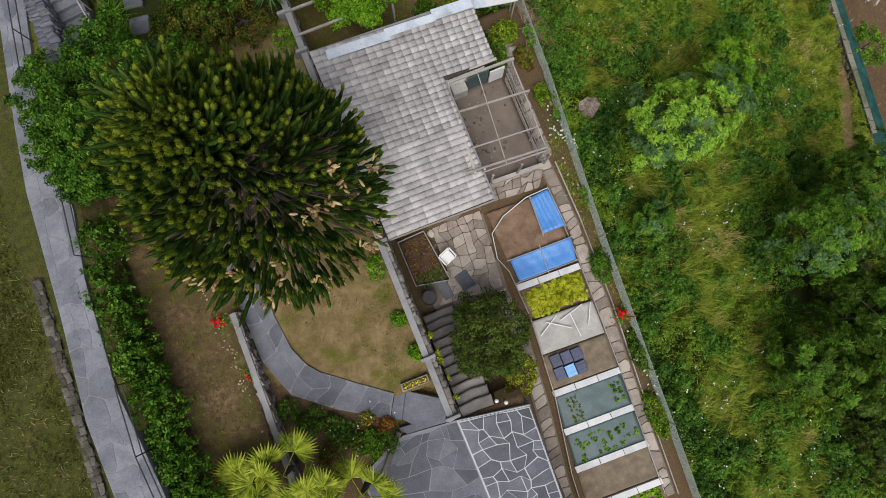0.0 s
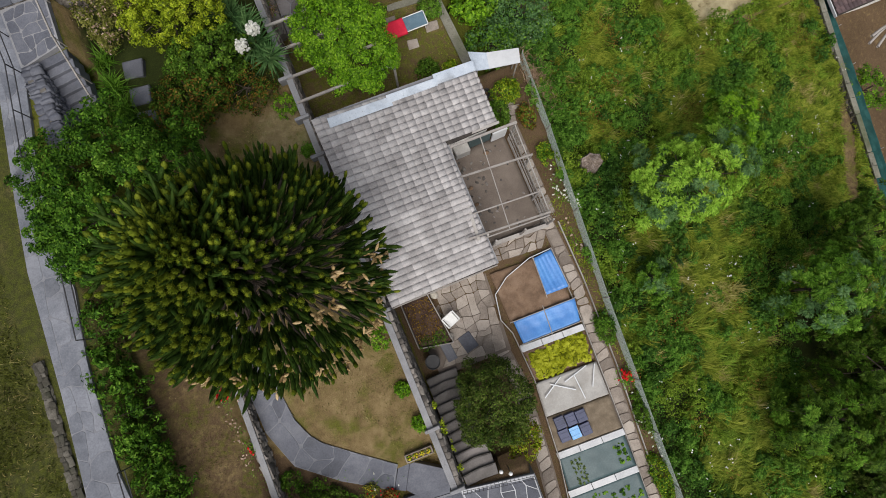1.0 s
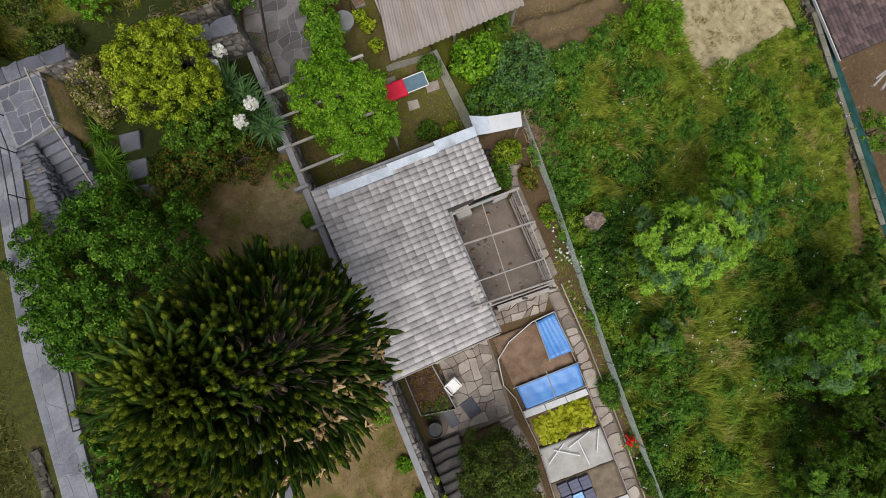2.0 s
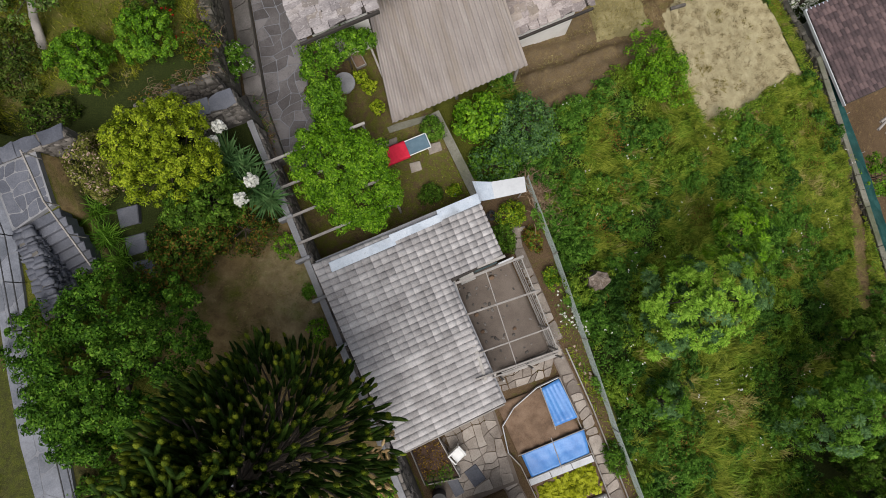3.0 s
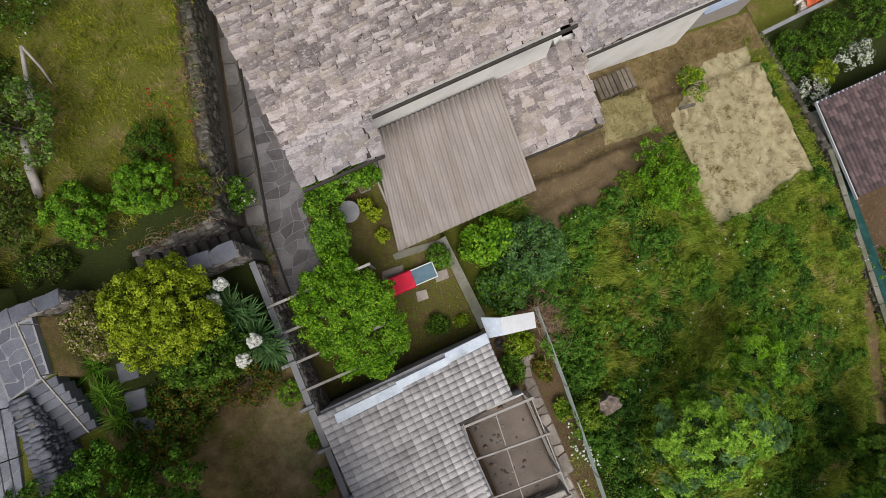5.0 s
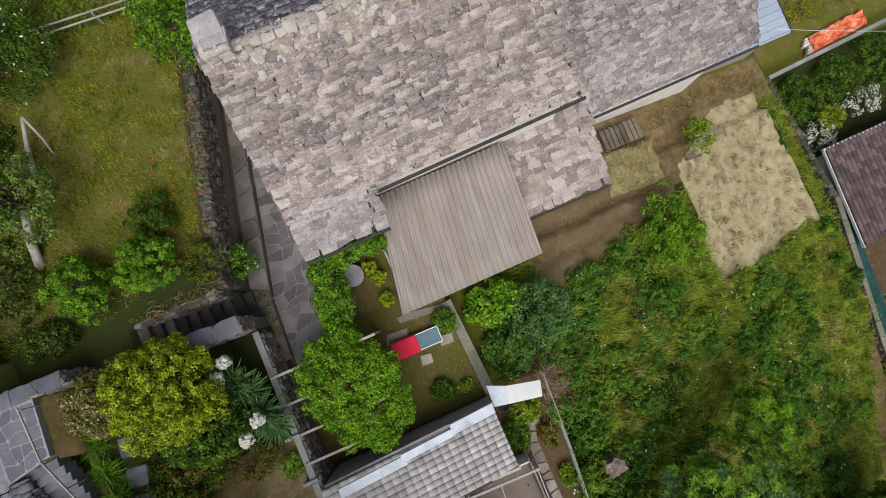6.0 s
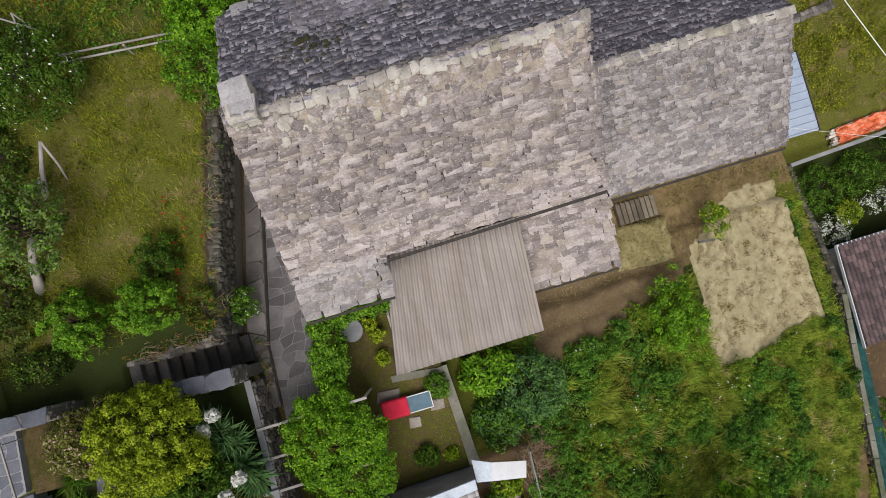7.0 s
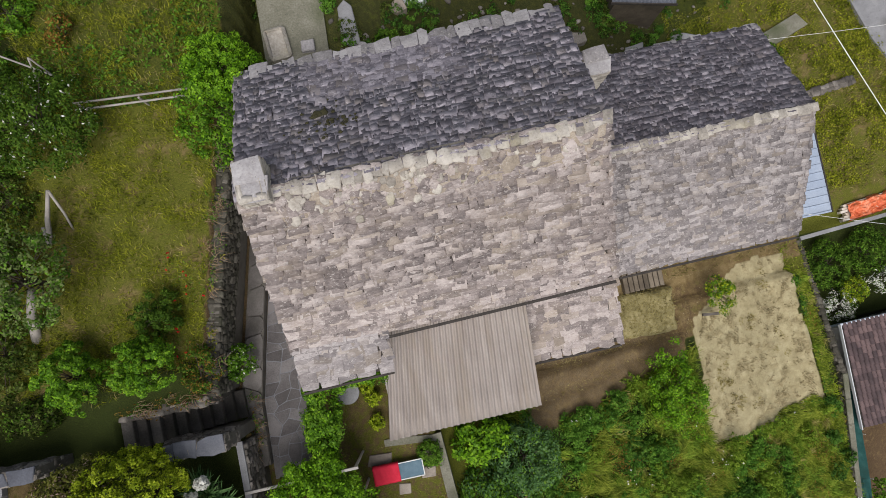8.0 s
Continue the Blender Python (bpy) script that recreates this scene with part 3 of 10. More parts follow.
    l.new(bp.outputs["Normal"], b.inputs["Normal"])
    return mat


def axis(lo, hi, step):
    core = np.arange(lo, hi + step / 2, step)
    out = np.array([1, 2.5, 5, 10, 20, 40, 80, 160, 320, 640.0])
    return np.concatenate([(lo - out)[::-1], core, hi + out])


def build_ground():
    gx, gy = axis(-17.0, 36.0, 0.17), axis(-16.0, 40.0, 0.17)
    xx, yy = np.meshgrid(gx, gy)
    x, y = xx.ravel(), yy.ravel()
    z = heights(x, y)
    rough = np.array([noise.noise((a * 0.9, b * 0.9, 0.0)) * 0.6 + noise.noise((a * 2.6, b * 2.6, 4.0)) * 0.4 for a, b in zip(x, y)])
    plot = (x > 16.9) & (x < 24.2) & (y > 9.7) & (y < 17.6)
    z = z + rough * np.where(x > 6.8, np.where(plot, 0.075, 0.16), 0.045)
    # trampled earth ledges beside the lean-to, and tussocky mown grass on the plot
    track = (x > 10.2) & (x < 17.4) & (y > 12.8) & (y < 16.6)
    for level, lean, high in ((14.9, 0.0, 0.22), (13.9, 0.16, 0.12), (15.75, -0.03, 0.1)):
        off = y - (level + lean * (x - 13.0) + 0.28 * rough + 0.1 * np.sin(1.9 * x))
        z = z + np.where(track, high * (np.exp(-(np.minimum(off, 0) / 0.5) ** 2) * np.exp(-(np.maximum(off, 0) / 0.16) ** 2) - 0.9 * np.exp(-((off - 0.42) / 0.2) ** 2)), 0.0)
    tuft = np.array([noise.noise((a * 3.4, b * 3.4, 9.0)) if p else 0.0 for a, b, p in zip(x, y, plot)])
    z = z + np.where(plot, 0.07 * tuft, 0.0)
    nx = len(gx)
    i = np.arange(len(gy) - 1)[:, None] * nx + np.arange(nx - 1)[None, :]
    faces = np.stack([i, i + 1, i + nx + 1, i + nx], axis=-1).reshape(-1, 4)
    me = np_mesh("ground", np.stack([x, y, z], axis=1), faces, ground_material(), smooth=True)
    dry, bare, lush_shade, pale = covers(x, y)
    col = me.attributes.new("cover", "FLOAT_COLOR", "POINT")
    col.data.foreach_set("color", np.stack([dry, bare, lush_shade, pale], axis=1).astype(np.float32).ravel())
    return tagged(new("ground", me), "terraced hillside of dry lawn, bare soil and meadow", "ground", kind="structure")


ground = build_ground()


def gz(x, y):
    return float(heights(x, y))

# ---- pieces: slabs, tiles and paving ----
def slab_shapes(count, seed):
    """Unit stone slabs: six uneven corners, thickness one, top face up; all with the same topology."""
    rng = np.random.default_rng(seed)
    shapes = []
    for _ in range(count):
        base = np.array([(-0.5, -0.5), (0.05, -0.53), (0.5, -0.5), (0.5, 0.5), (-0.05, 0.52), (-0.5, 0.5)])
        base = base + rng.uniform(-1, 1, base.shape) * np.array([0.09, 0.14])
        top = np.c_[base * 0.97, np.full(6, 0.5) + rng.uniform(-0.25, 0.25, 6)]
        low = np.c_[base, np.full(6, -0.5)]
        shapes.append(np.vstack([top, low]))
    tri = [(0, 1, 5), (1, 4, 5), (1, 2, 4), (2, 3, 4)]
    for i in range(6):
        j = (i + 1) % 6
        tri += [(i, i + 6, j + 6), (i, j + 6, j)]
    return shapes, np.array(tri)


def tile_shape(rolls=1):
    """A unit roof tile with a rounded roll along one edge; x down the slope, y across."""
    prof = []
    for k in range(9):
        t = k / 8
        prof.append((t - 0.5, 0.5 * math.sin(math.pi * t) ** 0.55 if 0.0 < t < 1.0 else 0.0))
    v = []
    for x, dz in ((-0.5, 0.0), (0.53, 0.16)):
        v += [(x, y, z + dz) for y, z in prof]
    v += [(0.53, y * 1.03, z - 0.3) for y, z in prof]
    f = []
    for i in range(8):
        f += [(i, i + 9, i + 10), (i, i + 10, i + 1), (i + 9, i + 18, i + 19), (i + 9, i + 19, i + 10)]
    return [np.array(v)], np.array(f)


def place_pieces(name, poses, shapes, tris, material, parent, single, rest_label, smooth=False):
    """poses: 4x4 matrices; those flagged in single become objects of their own on shared meshes, the others one joined part."""
    meshes = [np_mesh(name, s, tris, material, smooth) for s in shapes]
    rng = np.random.default_rng(len(poses))
    pick = rng.integers(0, len(shapes), len(poses))
    verts, faces, base = [], [], 0
    for m, k, alone in zip(poses, pick, single):
        if alone:
            ob = new(name, meshes[k])
            ob.parent = parent
            ob.matrix_parent_inverse = world_of(parent).inverted()
            ob.matrix_basis = Matrix(m.tolist())
        else:
            s = shapes[k]
            verts.append(s @ m[:3, :3].T + m[:3, 3])
            faces.append(tris + base)
            base += len(s)
    if verts:
        ob = np_part(name + "_field", np.vstack(verts), np.vstack(faces), material, parent, rest_label, smooth)
        tagged(ob, kind="stuff")


def frame_on(quad):
    """Bilinear point and tangents on a quad: eave left, eave right, ridge right, ridge left."""
    a, b, c, d = [np.array(p, dtype=float) for p in quad]

    def at(s, t):
        return (a * (1 - s) + b * s) * (1 - t) + (d * (1 - s) + c * s) * t
    return at


def roof_courses(quad, course, wide, thick, rng, sag=0.0, lift=0.02, lay=-0.18):
    """Poses for stone slabs laid in courses from eave to ridge."""
    at = frame_on(quad)
    a, b, c, d = [np.array(p, dtype=float) for p in quad]
    rise = np.linalg.norm((d + c) / 2 - (a + b) / 2)
    width = np.linalg.norm(b - a)
    poses = []
    t = 0.0
    while t < 1.0:
        step = course / rise * rng.uniform(0.8, 1.25)
        s = -rng.uniform(0.0, 0.008)
        while s < 1.0:
            w = rng.uniform(*wide) * (1.6 if rng.random() < 0.1 else 1.0) / width
            mid = at(min(s + w / 2, 1.0), min(t + step * 0.75, 1.0))
            ex = at(min(s + w, 1.0), t) - at(s, t)
            real = np.linalg.norm(ex)
            if real < 0.05:
                break
            ex = ex / real
            ey = at(s, min(t + 0.02, 1.02)) - at(s, t)
            ey = ey / np.linalg.norm(ey)
            ez = np.cross(ex, ey)
            ez = ez / np.linalg.norm(ez)
            eave = t == 0.0
            yaw = rng.normal(0, 0.015 if eave else 0.085)
            tilt = lay + rng.normal(0, 0.02 if eave else 0.065)
            ex2 = ex * math.cos(yaw) + ey * math.sin(yaw)
            ey2 = -ex * math.sin(yaw) + ey * math.cos(yaw)
            ey3 = ey2 * math.cos(tilt) + ez * math.sin(tilt)
            ez3 = np.cross(ex2, ey3)
            m = np.eye(4)
            th = thick * rng.uniform(0.6, 2.0)
            m[:3, 0], m[:3, 1], m[:3, 2] = ex2 * real * 1.0, ey3 * step * rise * (2.0 if eave else rng.uniform(1.6, 2.3)), ez3 * th
            m[:3, 3] = mid + ez * (lift + rng.uniform(0, 0.02)) - np.array([0, 0, sag * 4 * (s + w / 2) * (1 - s - w / 2)])
            poses.append(m)
            s += w
        t += step
    return poses


def under_roof(name, quad, thick, material, parent, label=""):
    bm = bmesh.new()
    a = [bm.verts.new(Vector(p)) for p in quad]
    b = [bm.verts.new(Vector(p) - Vector((0, 0, thick))) for p in quad]
    bm.faces.new(a)
    bm.faces.new(b[::-1])
    for i in range(4):
        bm.faces.new((a[i], b[i], b[(i + 1) % 4], a[(i + 1) % 4]))
    bmesh.ops.recalc_face_normals(bm, faces=bm.faces[:])
    return part(name, bm, material, parent, label)


STONES, STONE_TRIS = slab_shapes(14, 3)


def rock_shapes(count, seed):
    """Unit broken stones: eight uneven corners round a domed top."""
    rng = np.random.default_rng(seed)
    shapes = []
    for _ in range(count):
        a = (np.arange(8) + rng.uniform(-0.35, 0.35, 8)) * math.pi / 4
        r = rng.uniform(0.38, 0.62, 8)
        ring = np.stack([r * np.cos(a), r * np.sin(a)], axis=1)
        shapes.append(np.vstack([np.c_[ring * 0.72, np.full(8, 0.4) + rng.uniform(-0.15, 0.15, 8)], np.c_[ring, rng.uniform(-0.1, 0.1, 8)], np.c_[ring * 0.9, np.full(8, -0.5)], [[0, 0, 0.5]]]))
    tri = []
    for i in range(8):
        j = (i + 1) % 8
        tri += [(24, i, j), (i, i + 8, j + 8), (i, j + 8, j), (i + 8, i + 16, j + 16), (i + 8, j + 16, j + 8)]
    return shapes, np.array(tri)


ROCKS, ROCK_TRIS = rock_shapes(12, 9)


def stone_roof(name, quad, course, wide, material, parent, keep, label, seed, thick=0.05, sag=0.0, lay=-0.18):
    """A roof plane of stone slabs: boarding below, slabs above; keep(x, y) picks those that are objects of their own."""
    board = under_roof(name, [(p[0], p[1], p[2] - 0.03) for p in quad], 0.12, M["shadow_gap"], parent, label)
    poses = roof_courses(quad, course, wide, thick, np.random.default_rng(seed), sag, lay=lay)
    flags, count = [], 0
    for m in poses:
        yes = keep(m[0, 3], m[1, 3]) and count < 300
        count += yes
        flags.append(yes)
    place_pieces("roof_slab", poses, STONES, STONE_TRIS, material, board, flags, "rows of irregular stone roof slabs")
    return board


def walls_of(name, outline, z0, tops, thick, material, parent, label=""):
    """Thick walls along a closed outline of (x, y); tops gives the wall's top height at each corner, with gables as extra corners."""
    cx, cy = sum(p[0] for p in outline) / len(outline), sum(p[1] for p in outline) / len(outline)
    bm = bmesh.new()
    n = len(outline)
    inner = []
    for i in range(n):
        p, q, r = Vector(outline[i - 1]), Vector(outline[i]), Vector(outline[(i + 1) % n])
        d1, d2 = (q - p).normalized(), (r - q).normalized()
        n1, n2 = Vector((-d1.y, d1.x)), Vector((-d2.y, d2.x))
        k = (n1 + n2)
        k = k.normalized() * thick / max(k.normalized().dot(n1), 0.3)
        inner.append(q + k)
    ring = []
    for i in range(n):
        (x, y), (u, v), t = outline[i], inner[i], tops[i]
        ring.append([bm.verts.new((x, y, z0)), bm.verts.new((x, y, t)), bm.verts.new((u, v, t)), bm.verts.new((u, v, z0))])
    for i in range(n):
        a, b = ring[i], ring[(i + 1) % n]
        for j in range(4):
            bm.faces.new((a[j], b[j], b[(j + 1) % 4], a[(j + 1) % 4]))
    bmesh.ops.recalc_face_normals(bm, faces=bm.faces[:])
    return part(name, bm, material, parent, label)


def rubble_row(name, a, b, wide, z0, z1, parent, material, seed, size=0.28, stone="stone", limit=300):
    """Stones laid along a wall from a to b, on both faces and its top, as pieces."""
    rng = np.random.default_rng(seed)
    a, b = np.array(a, dtype=float), np.array(b, dtype=float)
    length = np.linalg.norm(b - a)
    d = (b - a) / length
    side = np.array([-d[1], d[0]])
    poses = []
    z = z0
    while z < z1 - 0.02:
        h = min(rng.uniform(0.12, 0.22), z1 - z)
        lanes = ((-0.26, 0.56), (0.26, 0.56)) if wide > 0.25 else ((0.0, 1.04),)
        for shift, share in lanes:
            s = 0.0
            while s < length - 0.03:
                w = min(rng.uniform(0.5, 1.6) * size, length - s)
                yaw = rng.normal(0, 0.1)
                e, q = d * math.cos(yaw) + side * math.sin(yaw), side * math.cos(yaw) - d * math.sin(yaw)
                m = np.eye(4)
                m[:3, 0] = (*(e * w * 0.97), 0)
                m[:3, 1] = (*(q * wide * share * rng.uniform(0.9, 1.15)), 0)
                m[:3, 2] = (0, 0, h * rng.uniform(0.85, 1.1))
                m[:3, 3] = (*(a + d * (s + w / 2) + side * (shift * wide + rng.uniform(-0.03, 0.03))), z + h / 2 + rng.uniform(-0.02, 0.03))
                poses.append(m)
                s += w
        z += h
    flags = [i >= len(poses) - limit for i in range(len(poses))]
    place_pieces(stone, poses, STONES, STONE_TRIS, material, parent, flags, "stones of a dry laid wall")


def stone_wall(name, a, b, wide, z0, z1, label, seed, cap=None, size=0.28, limit=140, stone="rubble"):
    """A retaining wall of laid stone from a to b, with a core, its stones and, where given, coping slabs."""
    bm = bmesh.new()
    d = (Vector(b) - Vector(a)).normalized()
    s = Vector((-d.y, d.x)) * wide * 0.42
    slab(bm, [tuple(Vector(a) - s), tuple(Vector(b) - s), tuple(Vector(b) + s), tuple(Vector(a) + s)], z0, z1 - 0.04)
    core = part(name, bm, M["mortar"], None)
    tagged(core, label, "wall", kind="structure")
    rubble_row(name, a, b, wide, max(z0, z1 - 1.6), z1, core, M[stone], seed, size, limit=limit)
    if cap:
        rng = np.random.default_rng(seed + 1)
        length = (Vector(b) - Vector(a)).length
        t, poses = 0.0, []
        while t < length - 0.1:
            w = min(rng.uniform(0.45, 0.9), length - t)
            m = np.eye(4)
            side = np.array([-d.y, d.x])
            m[:3, 0], m[:3, 1], m[:3, 2] = (d.x * w * 0.98, d.y * w * 0.98, 0), (*(side * cap), 0), (0, 0, 0.07)
            m[:3, 3] = (a[0] + d.x * (t + w / 2), a[1] + d.y * (t + w / 2), z1 + 0.03)
            poses.append(m)
            t += w
        place_pieces("coping_slab", poses, STONES, STONE_TRIS, M["gneiss_dark"], core, [True] * len(poses), "")
    return core


def paving(thing, to_world, ns, nt, joint, thick, material, seed, jitter=0.3, name="paving_stone", merge=0.25, drop=0.0, chip=(0.06, 0.24)):
    """Irregular flat stones over a patch: to_world maps the unit square to the ground. Each stone is a part of thing."""
    rng = np.random.default_rng(seed)
    g = np.zeros((nt + 1, ns + 1, 2))
    for j in range(nt + 1):
        for i in range(ns + 1):
            ds = rng.uniform(-jitter, jitter) if 0 < i < ns else 0.0
            dt = rng.uniform(-jitter, jitter) if 0 < j < nt else rng.uniform(-0.1, 0.1) * (nt > 3)
            g[j, i] = ((i + ds) / ns, (j + dt) / nt)
    used = np.zeros((nt, ns), dtype=bool)
    count = 0
    for j in range(nt):
        for i in range(ns):
            if used[j, i]:
                continue
            ring = [g[j, i], g[j, i + 1], g[j + 1, i + 1], g[j + 1, i]]
            if rng.random() < merge and i + 1 < ns and not used[j, i + 1]:
                used[j, i + 1] = True
                ring = [g[j, i], g[j, i + 1], g[j, i + 2], g[j + 1, i + 2], g[j + 1, i + 1], g[j + 1, i]]
            elif rng.random() < merge and j + 1 < nt:
                used[j + 1, i] = True
                ring = [g[j, i], g[j, i + 1], g[j + 1, i + 1], g[j + 2, i + 1], g[j + 2, i], g[j + 1, i]]
            if rng.random() < drop:
                continue
            pts = np.array([to_world(s, t) for s, t in ring])
            mid = pts[:, :3].mean(axis=0)
            out = []
            for p in pts:
                d = p - mid
                r = np.linalg.norm(d[:2])
                out.append(mid + d * max(1 - joint * 1.2 / max(r, 0.02), 0.3))
            out = np.array(out)
            k = len(out)
            # cut the corners so that each stone has a many-sided outline
            cut = []
            for q in range(k):
                a, b = out[q - 1], out[(q + 1) % k]
                cut.append(out[q] + (a - out[q]) * rng.uniform(*chip))
                cut.append(out[q] + (b - out[q]) * rng.uniform(*chip))
            cut = np.array(cut)
            k = len(cut)
            rise = thick + rng.uniform(-0.12, 0.12) * thick
            top, low = cut.copy(), cut.copy()
            top[:, 2] += rise
            low[:, 2] -= 0.06
            shrink = mid[:2] + (top[:, :2] - mid[:2]) * 0.98
            top[:, :2] = shrink
            verts = np.vstack([top, low])
            me = bpy.data.meshes.new(name)
            me.from_pydata(verts.tolist(), [], [list(range(k))] + [[q, q + k, (q + 1) % k + k, (q + 1) % k] for q in range(k)])
            me.materials.append(material)
            me.update()
            ob = new(name, me)
            ob.parent = thing
            ob.matrix_parent_inverse = world_of(thing).inverted()
            count += 1
    return count


def ribbon(left, right):
    """to_world for a strip between two polylines of (x, y, z)."""
    def along(line, t):
        line = [np.array(p, dtype=float) for p in line]
        seg = [np.linalg.norm(b - a) for a, b in zip(line, line[1:])]
        total, goal = sum(seg), t * sum(seg)
        for (a, b), w in zip(zip(line, line[1:]), seg):
            if goal <= w or b is line[-1]:
                return a + (b - a) * (goal / w)
            goal -= w

    def to_world(s, t):
        return along(left, t) * (1 - s) + along(right, t) * s
    return to_world


def strip_bed(name, left, right, z_off, material, label, thick=0.25, kind="structure", category="path"):
    """A solid bed under a paved strip."""
    n = len(left)
    bm = bmesh.new()
    tops = [[bm.verts.new((p[0], p[1], p[2] + z_off)) for p in line] for line in (left, right)]
    lows = [[bm.verts.new((p[0], p[1], p[2] + z_off - thick)) for p in line] for line in (left, right)]
    for i in range(n - 1):
        bm.faces.new((tops[0][i], tops[1][i], tops[1][i + 1], tops[0][i + 1]))
        bm.faces.new((lows[0][i], lows[0][i + 1], lows[1][i + 1], lows[1][i]))
        for k in (0, 1):
            bm.faces.new((tops[k][i], tops[k][i + 1], lows[k][i + 1], lows[k][i]))
    for i in (0, n - 1):
        bm.faces.new((tops[0][i], lows[0][i], lows[1][i], tops[1][i]))
    bmesh.ops.recalc_face_normals(bm, faces=bm.faces[:])
    ob = part(name, bm, material, None)
    return tagged(ob, label, category, kind=kind)


# ---- stone house with its wing, lean-to and porch roof ----
def stone_house():
    h = empty("stone_house", 7.0, 22.6, -1.0)
    tagged(h, "old white-rendered house with uneven stone slab roof", "house")
    ridge, ry = 6.25, 22.85
    south, sz, north, nz = 18.45, 3.12, 27.5, 3.25
    x0, x1 = 1.85, 12.25
    low, lz = 17.25, 2.55
    walls_of("wall", [(2.25, 18.75), (11.95, 18.85), (11.95, ry), (11.95, 27.1), (2.25, 27.1), (2.25, ry)], -5.0,
             [sz + 0.05, sz + 0.05, ridge - 0.25, nz + 0.05, nz + 0.05, ridge - 0.25], 0.5, M["plaster"], h, "white lime render, stained")
    bm = bmesh.new()
    slab(bm, [(2.3, 17.7), (4.4, 17.7), (4.4, 18.75), (2.3, 18.75)], -2.0, [lz, lz, sz + 0.1, sz + 0.1])
    part("porch_wall", bm, M["plaster"], h)
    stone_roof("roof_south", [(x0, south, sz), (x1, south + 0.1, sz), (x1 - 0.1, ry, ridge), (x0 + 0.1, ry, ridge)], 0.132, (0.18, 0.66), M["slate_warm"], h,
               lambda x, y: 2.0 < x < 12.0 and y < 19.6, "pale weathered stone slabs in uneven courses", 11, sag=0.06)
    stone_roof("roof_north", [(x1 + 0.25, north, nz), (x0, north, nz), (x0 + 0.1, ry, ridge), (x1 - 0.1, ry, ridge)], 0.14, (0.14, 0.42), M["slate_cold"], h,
               lambda x, y: 4.0 < x < 9.0 and y > 23.5, "dark grey lichened stone slabs in fine courses, north shade in their colour", 12, sag=0.06, lay=-0.1)
    stone_roof("roof_skirt", [(x0 - 0.05, low, lz), (4.72, low + 0.02, lz - 0.05), (4.78, south + 0.12, sz + 0.02), (x0, south + 0.12, sz + 0.06)], 0.17, (0.22, 0.66), M["slate_grey"], h,
               lambda x, y: True, "lower run of pale stone slabs", 13)
    # ridge stones, bedded on the crest
    rng = np.random.default_rng(5)
    x, poses = x0 + 0.95, []
    while x < x1 - 0.1:
        w = rng.uniform(0.16, 0.42)
        m = np.eye(4)
        yaw = rng.normal(0, 0.12)
        m[:3, 0], m[:3, 1] = (w * math.cos(yaw), w * math.sin(yaw), 0), (-0.34 * math.sin(yaw), 0.34 * math.cos(yaw) * rng.uniform(0.7, 1.25), -0.08)
        m[:3, 2] = (0, 0, rng.uniform(0.08, 0.16))
        m[:3, 3] = (x + w / 2, ry + rng.normal(0, 0.05) - 0.08, ridge + 0.04 - 0.06 * 4 * ((x - x0) / 10.4) * (1 - (x - x0) / 10.4))
        poses.append(m)
        x += w * 0.97
    crest = under_roof("ridge_bed", [(x0, ry - 0.24, ridge - 0.11), (x1 - 0.1, ry - 0.24, ridge - 0.11), (x1 - 0.1, ry + 0.24, ridge - 0.09), (x0, ry + 0.24, ridge - 0.09)], 0.1, M["mortar"], h)
    place_pieces("ridge_stone", poses, STONES, STONE_TRIS, M["ridge_stone"], crest, [True] * len(poses), "")
    # mortar and loose stones bedded below the ridge
    slope = (ridge - sz) / (ry - south)
    bed = under_roof("crest_mortar", [(x0 + 1.0, ry - 0.95, ridge - 0.95 * slope + 0.045), (x1 - 0.3, ry - 0.95, ridge - 0.95 * slope + 0.045), (x1 - 0.15, ry - 0.1, ridge - 0.1 * slope + 0.06), (x0 + 1.0, ry - 0.1, ridge - 0.1 * slope + 0.06)], 0.1, M["crest_mortar"], h)
    me = bmesh.new()
    me.from_mesh(bed.data)
    bmesh.ops.subdivide_edges(me, edges=[e for e in me.edges if e.calc_length() > 0.3], cuts=40, use_grid_fill=True)
    for v in me.verts:
        s = (v.co.x - x0) / 10.4
        v.co.z += 0.07 * noise.noise(v.co * 2.2) + 0.035 * noise.noise(v.co * 7) - 0.24 * s * (1 - s) + 0.045 - 0.12 * max(ry - 0.55 - v.co.y, 0.0)
    me.to_mesh(bed.data)
    me.free()
    poses = []
    for _ in range(150):
        px, py = rng.uniform(x0 + 1.0, x1 - 0.4), ry - 0.22 - abs(rng.normal(0, 0.36))
        m = np.eye(4)
        yaw, w = rng.normal(0, 0.5), rng.uniform(0.12, 0.32) * (1.5 if rng.random() < 0.15 else 1)
        d = w * rng.uniform(0.6, 1.0)
        s = (px - x0) / 10.4
        m[:3, 0], m[:3, 1], m[:3, 2] = (w * math.cos(yaw), w * math.sin(yaw), w * math.sin(yaw) * slope), (-d * math.sin(yaw), d * math.cos(yaw), d * math.cos(yaw) * slope), (0, -0.03, 0.1)
        m[:3, 3] = (px, py, ridge - (ry - py) * slope + 0.1 - 0.24 * s * (1 - s))
        poses.append(m)
    place_pieces("crest_stone", poses[:70], ROCKS, ROCK_TRIS, M["ridge_stone"], bed, [True] * 70, "")
    place_pieces("crest_slab", poses[70:], STONES, STONE_TRIS, M["slate_warm"], bed, [True] * (len(poses) - 70), "")
    # moss cushions on the north slope
    vs, fs, b = [], [], 0
    for k in range(60):
        px, py = 4.6 + rng.normal(0, 0.45), 24.75 + rng.normal(0, 0.35)
